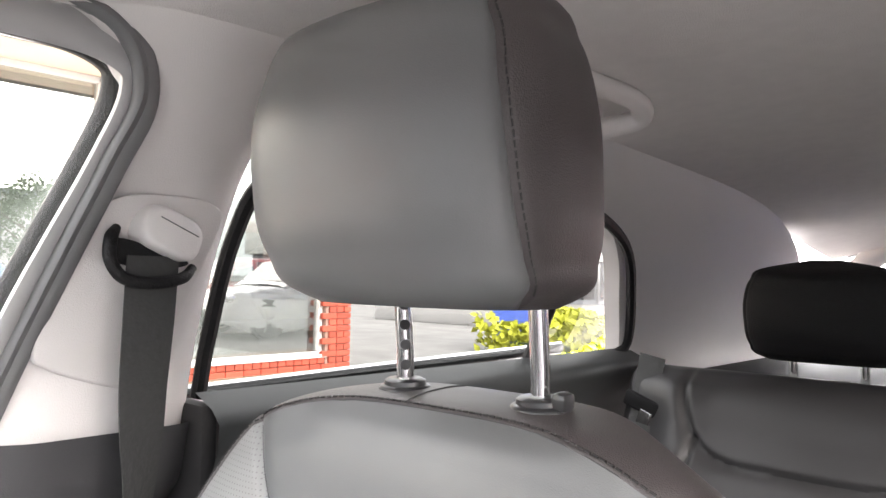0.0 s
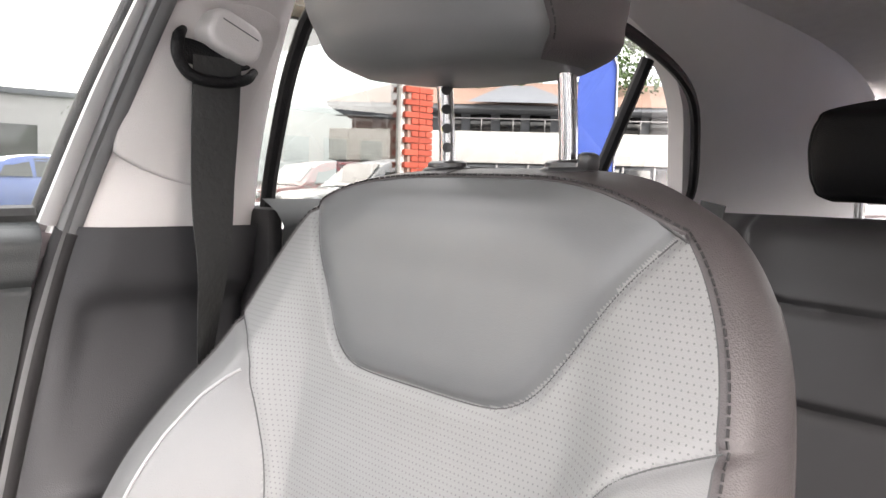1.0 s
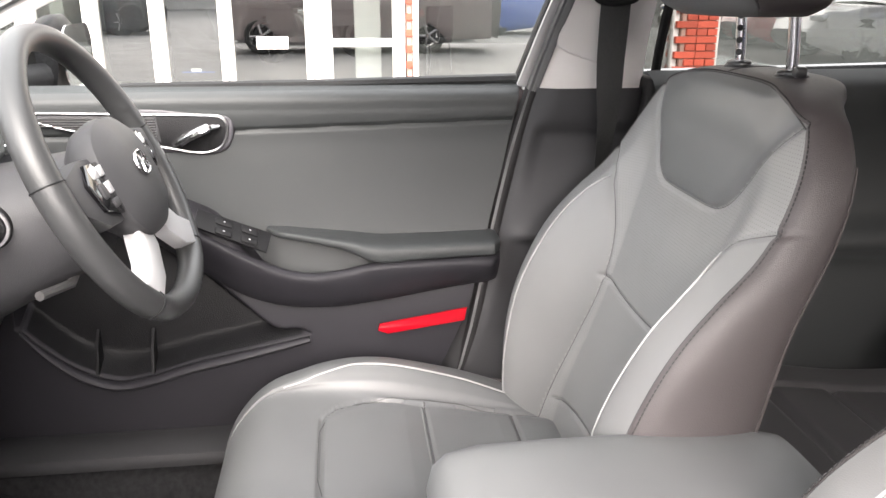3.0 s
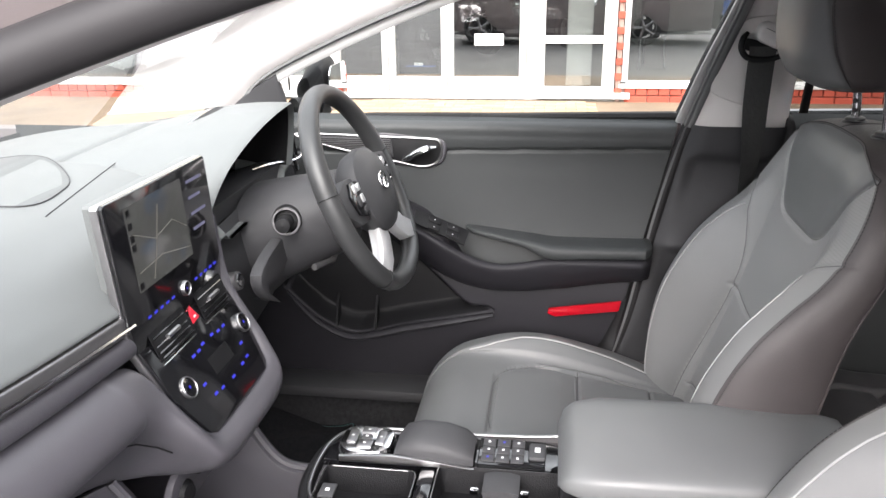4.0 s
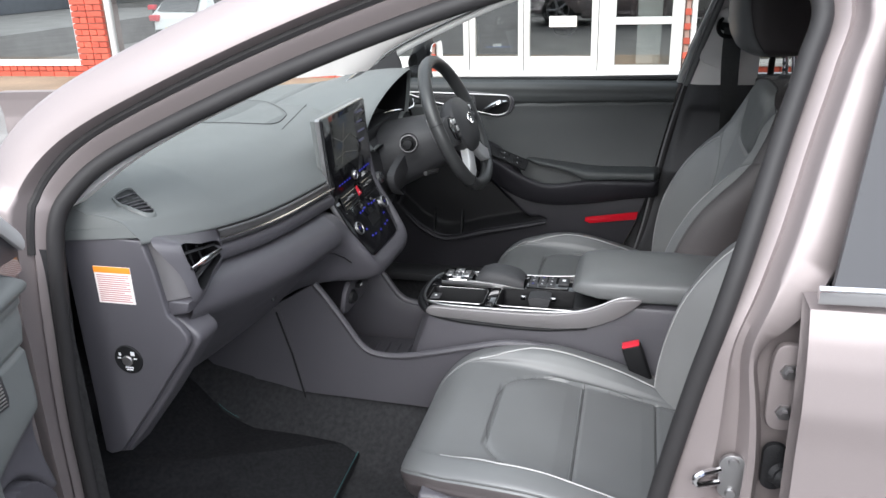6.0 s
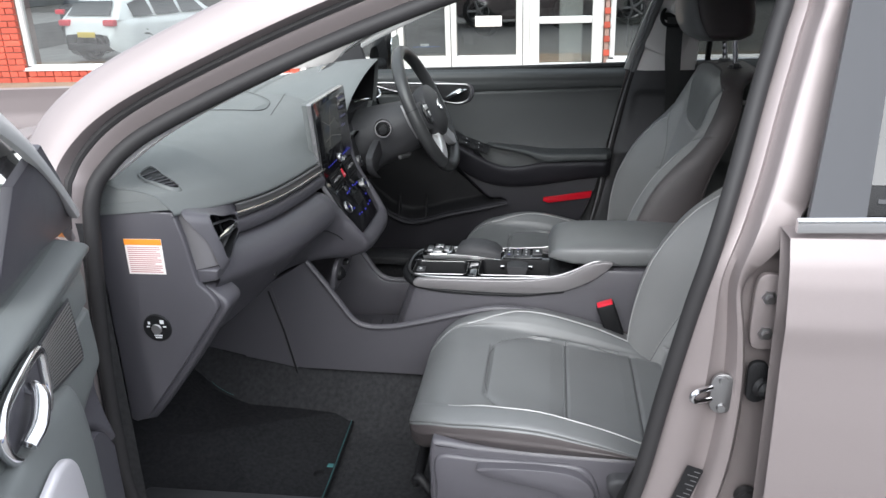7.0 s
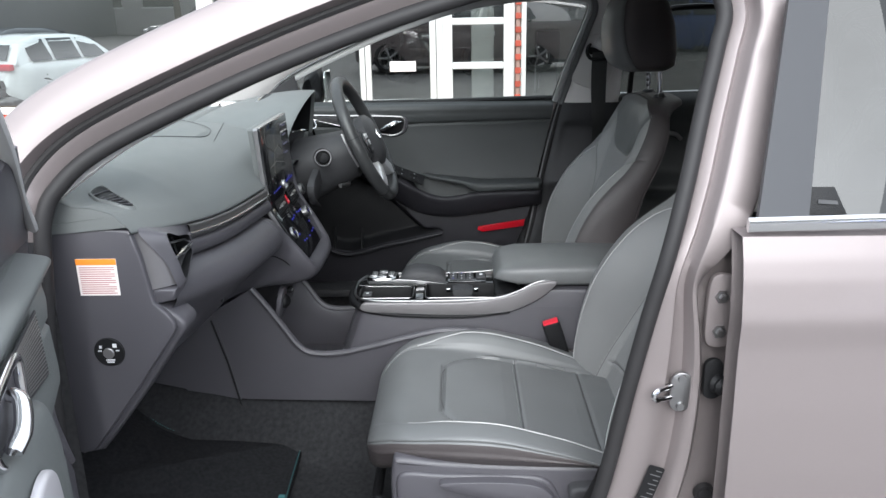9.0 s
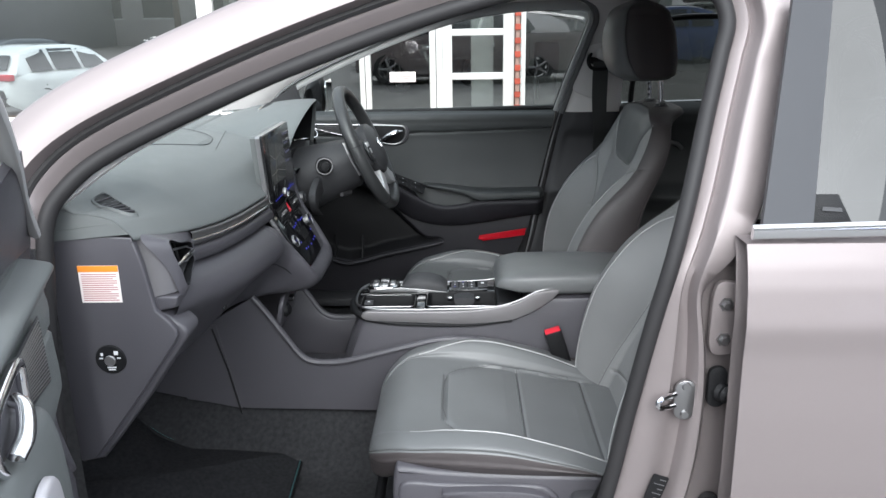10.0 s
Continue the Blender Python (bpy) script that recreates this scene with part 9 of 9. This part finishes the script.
far_block(-34, 2, 40, 10, 5.0, RENDER_WHITE, "long low commercial building across the street")
far_block(-33, 38, 22, 10, 6.0, MORTAR, "buff commercial building across the street")
far_block(-34, -34, 24, 10, 5.5, MORTAR, "buff commercial building further along")

far_block(27, 9, 40, 8, 3.4, material("dark_cladding", (0.055, 0.054, 0.050), rough=0.6, vary=0.2, noise_scale=2), "grey low building behind the yard")
far_block(-4, 26, 12, 60, 5.2, ROOF_GREY, "plain low building closing the forecourt ahead")
# two-storey building with balcony seen past the showroom's end
hs = thing("balcony_building", "white two-storey building with glazed ground floor and balcony", "building", (26.0, -31.5, 0))
hs.rotation_euler = (0, 0, radians(-44))
for (c, sz, mat, nm) in (((0, 0, 1.0), (9, 22, 2.0), ROOF_GREY, "ground_floor"), ((0, 0, 2.75), (9.6, 22.6, 1.45), RENDER_WHITE, "balcony_band"), ((1.2, 0, 4.0), (7, 20, 1.3), ROOF_GREY, "upper_floor"), ((0.4, 0, 4.62), (9.6, 23, 0.22), ROOF_GREY, "eaves")):
    part(nm, rbox(c, sz, 0.05), mat, hs)
bm = bmesh.new()
skin(bm, [[(-4.5, y, 4.72) for y in (-11.6, 11.6)], [(0.8, y * 0.72, 6.4) for y in (-11.6, 11.6)], [(5.6, y, 4.72) for y in (-11.6, 11.6)]])
part("roof", bm, ROOF_TILE, hs, "brown tiled roof")
bm = bmesh.new()
skin(bm, [[(-5.4, 5.0, 4.74), (-5.4, 0.0, 4.74)], [(-2.0, 3.2, 5.9), (-2.0, 1.8, 5.9)], [(1.0, 5.0, 4.9), (1.0, 0.0, 4.9)]])
part("gable_roof", bm, ROOF_GREY, hs, "grey hipped roof over the bay")
for k in range(15):
    y = -10.2 + 1.45 * k
    part("window", rbox((-4.53, y, 1.05), (0.08, 1.15, 1.6), 0.01), GLOSS, hs, "dark glazed bay")
    part("mullion", rbox((-4.58, y + 0.70, 1.05), (0.10, 0.10, 2.0), 0.01), SATIN_DARK, hs)
    part("upper_window", rbox((-2.34, y, 4.0), (0.08, 1.0, 0.9), 0.01), GLOSS, hs)
    part("rail_post", rbox((-4.75, y, 3.75), (0.05, 0.05, 0.6), 0.005), SATIN_DARK, hs)
part("rail", rbox((-4.75, 0, 4.05), (0.06, 22, 0.06), 0.01), SATIN_DARK, hs)

# feather flag
flag = thing("feather_flag", "blue feather flag with white and pink marks on a pole", "flag", (7.45, -10.05, -0.55))
out = [(0.0, 0.5), (0.0, 3.4), (0.10, 3.75), (0.30, 3.85), (0.52, 3.70), (0.60, 3.3), (0.62, 2.0), (0.58, 0.75), (0.30, 0.55)]
lp = spline(out, 5, closed=True)
fm = Matrix.Rotation(radians(38), 4, "Z")
part("pole", bar([(0, 0, 0), (0, 0, 3.5), tuple(fm @ Vector((0.12, 0, 3.82))), tuple(fm @ Vector((0.4, 0, 3.9)))], 0.02, 8), SATIN, flag)
cloth = part("cloth", slab([fm @ Vector((p[0], 0.02 * math.sin(p[1] * 3), p[1])) for p in lp], fm @ Vector((0, -0.012, 0))), FLAG, flag, "blue printed cloth")
for k in range(8):
    part("print_bar", rbox(fm @ Vector((0.30, -0.035, 3.15 - 0.11 * k)), (0.16, 0.01, 0.07), 0.0, fm), WHITE_MARK, cloth, smooth=False)
for k in range(8):
    part("print_bar", rbox(fm @ Vector((0.30, -0.035, 2.05 - 0.17 * k)), (0.13, 0.01, 0.09), 0.0, fm), PINK, cloth, smooth=False)
part("flag_base", rbox((0, 0, 0.05), (0.5, 0.5, 0.1), 0.02), DARK, flag)

# golden hedge and low wall at the end of the forecourt
hedge = thing("hedge", "golden-leaved clipped hedge by the kerb", "hedge", (7.6, -9.4, -0.55))
rnd = random.Random(9)
vs, fs = [], []
for k in range(5200):
    p = Vector((rnd.uniform(-1.7, 0.15), rnd.uniform(-3.4, 0.3), 0.12 + 0.95 * rnd.random() ** 0.6))
    p += Vector((0.1 * math.sin(p.y * 4), 0.1 * math.cos(p.x * 5), 0.12 * math.sin(p.x * 3 + p.y * 2.3)))
    u = Vector((rnd.gauss(0, 1), rnd.gauss(0, 1), rnd.gauss(0, 1))).normalized() * rnd.uniform(0.05, 0.10)
    w = u.orthogonal().normalized() * rnd.uniform(0.03, 0.06)
    b0 = len(vs)
    vs += [p - u, p + w, p + u, p - w]
    fs.append((b0, b0 + 1, b0 + 2, b0 + 3))
me = bpy.data.meshes.new("leaves")
me.from_pydata([tuple(v) for v in vs], [], fs)
finish(me, HEDGE_LEAF, False)
ob = new("leaves", me)
ob.parent = hedge
# solid dark green block added as the shaded depth behind the leaves
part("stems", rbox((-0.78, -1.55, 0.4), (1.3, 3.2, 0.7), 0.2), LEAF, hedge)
wl_ = part("low_wall", rbox((9.2, -14.0, 0.20), (12, 0.25, 0.4), 0.02), RENDER_WHITE)
tagged(wl_, "low rendered boundary wall", "wall", kind="structure")

# ---------------------------------------------------------------- bricks and paving blocks, nearest stretches
def shared_block(name, size, bevel):
    bm = rbox((0, 0, 0), size, bevel, seg=1)
    bmesh.ops.recalc_face_normals(bm, faces=bm.faces)
    me = bpy.data.meshes.new(name)
    bm.to_mesh(me)
    bm.free()
    return me


brick_me = finish(shared_block("brick", (0.055, 0.215, 0.065), 0.003), BRICK, False)
half_me = finish(shared_block("half_brick", (0.055, 0.1025, 0.065), 0.003), BRICK, False)
quarter_me = finish(shared_block("cut_brick", (0.055, 0.066, 0.065), 0.003), BRICK, False)
rnd = random.Random(5)
tagged(part("wall_brickwork", rbox((FX - 0.010, 3.0, -0.05), (0.05, 8, 0.05), 0.0), MORTAR), "mortar bed of the showroom's brickwork", "wall", kind="structure")
count = 0
for a, b, z0, z1 in BRICK_AREAS:
    rowi = 0
    z = z0 + 0.04
    while z < min(z1, 2.2):
        y = a + (0.05 if rowi % 2 else 0.105)
        while y < b:
            full = y + 0.11 <= b + 0.02
            if count < 900:
                thin = b - a < 0.1
                ob = new("brick", quarter_me if thin else brick_me if (rowi % 2 == 0 and b - a > 0.2) else half_me)
                ob.location = (FX - 0.045 + rnd.uniform(-0.002, 0.002) if z1 > 1 else FX - 0.022, (a + b) / 2 if thin else min(y, b - 0.055), z)
                ob.parent = room
                count += 1
            if b - a < 0.1:
                break
            y += 0.225 if (rowi % 2 == 0 and b - a > 0.2) else 0.1125
        z += 0.075
        rowi += 1

paver_me = finish(shared_block("paving_block", (0.098, 0.198, 0.05), 0.004), PAVER, False)
vs_all, n_p = [], 0
for i in range(18):
    for j in range(40):
        x = 5.42 + 0.1015 * i
        y = -2.2 + 0.2015 * j + (0.1 if i % 2 else 0)
        if n_p < 300 and 0.2 < y < 3.6:
            ob = new("paving_block", paver_me)
            ob.location = (x, y, 0.000 + rnd.uniform(-0.0015, 0.0015))
            ob.parent = pave
            n_p += 1
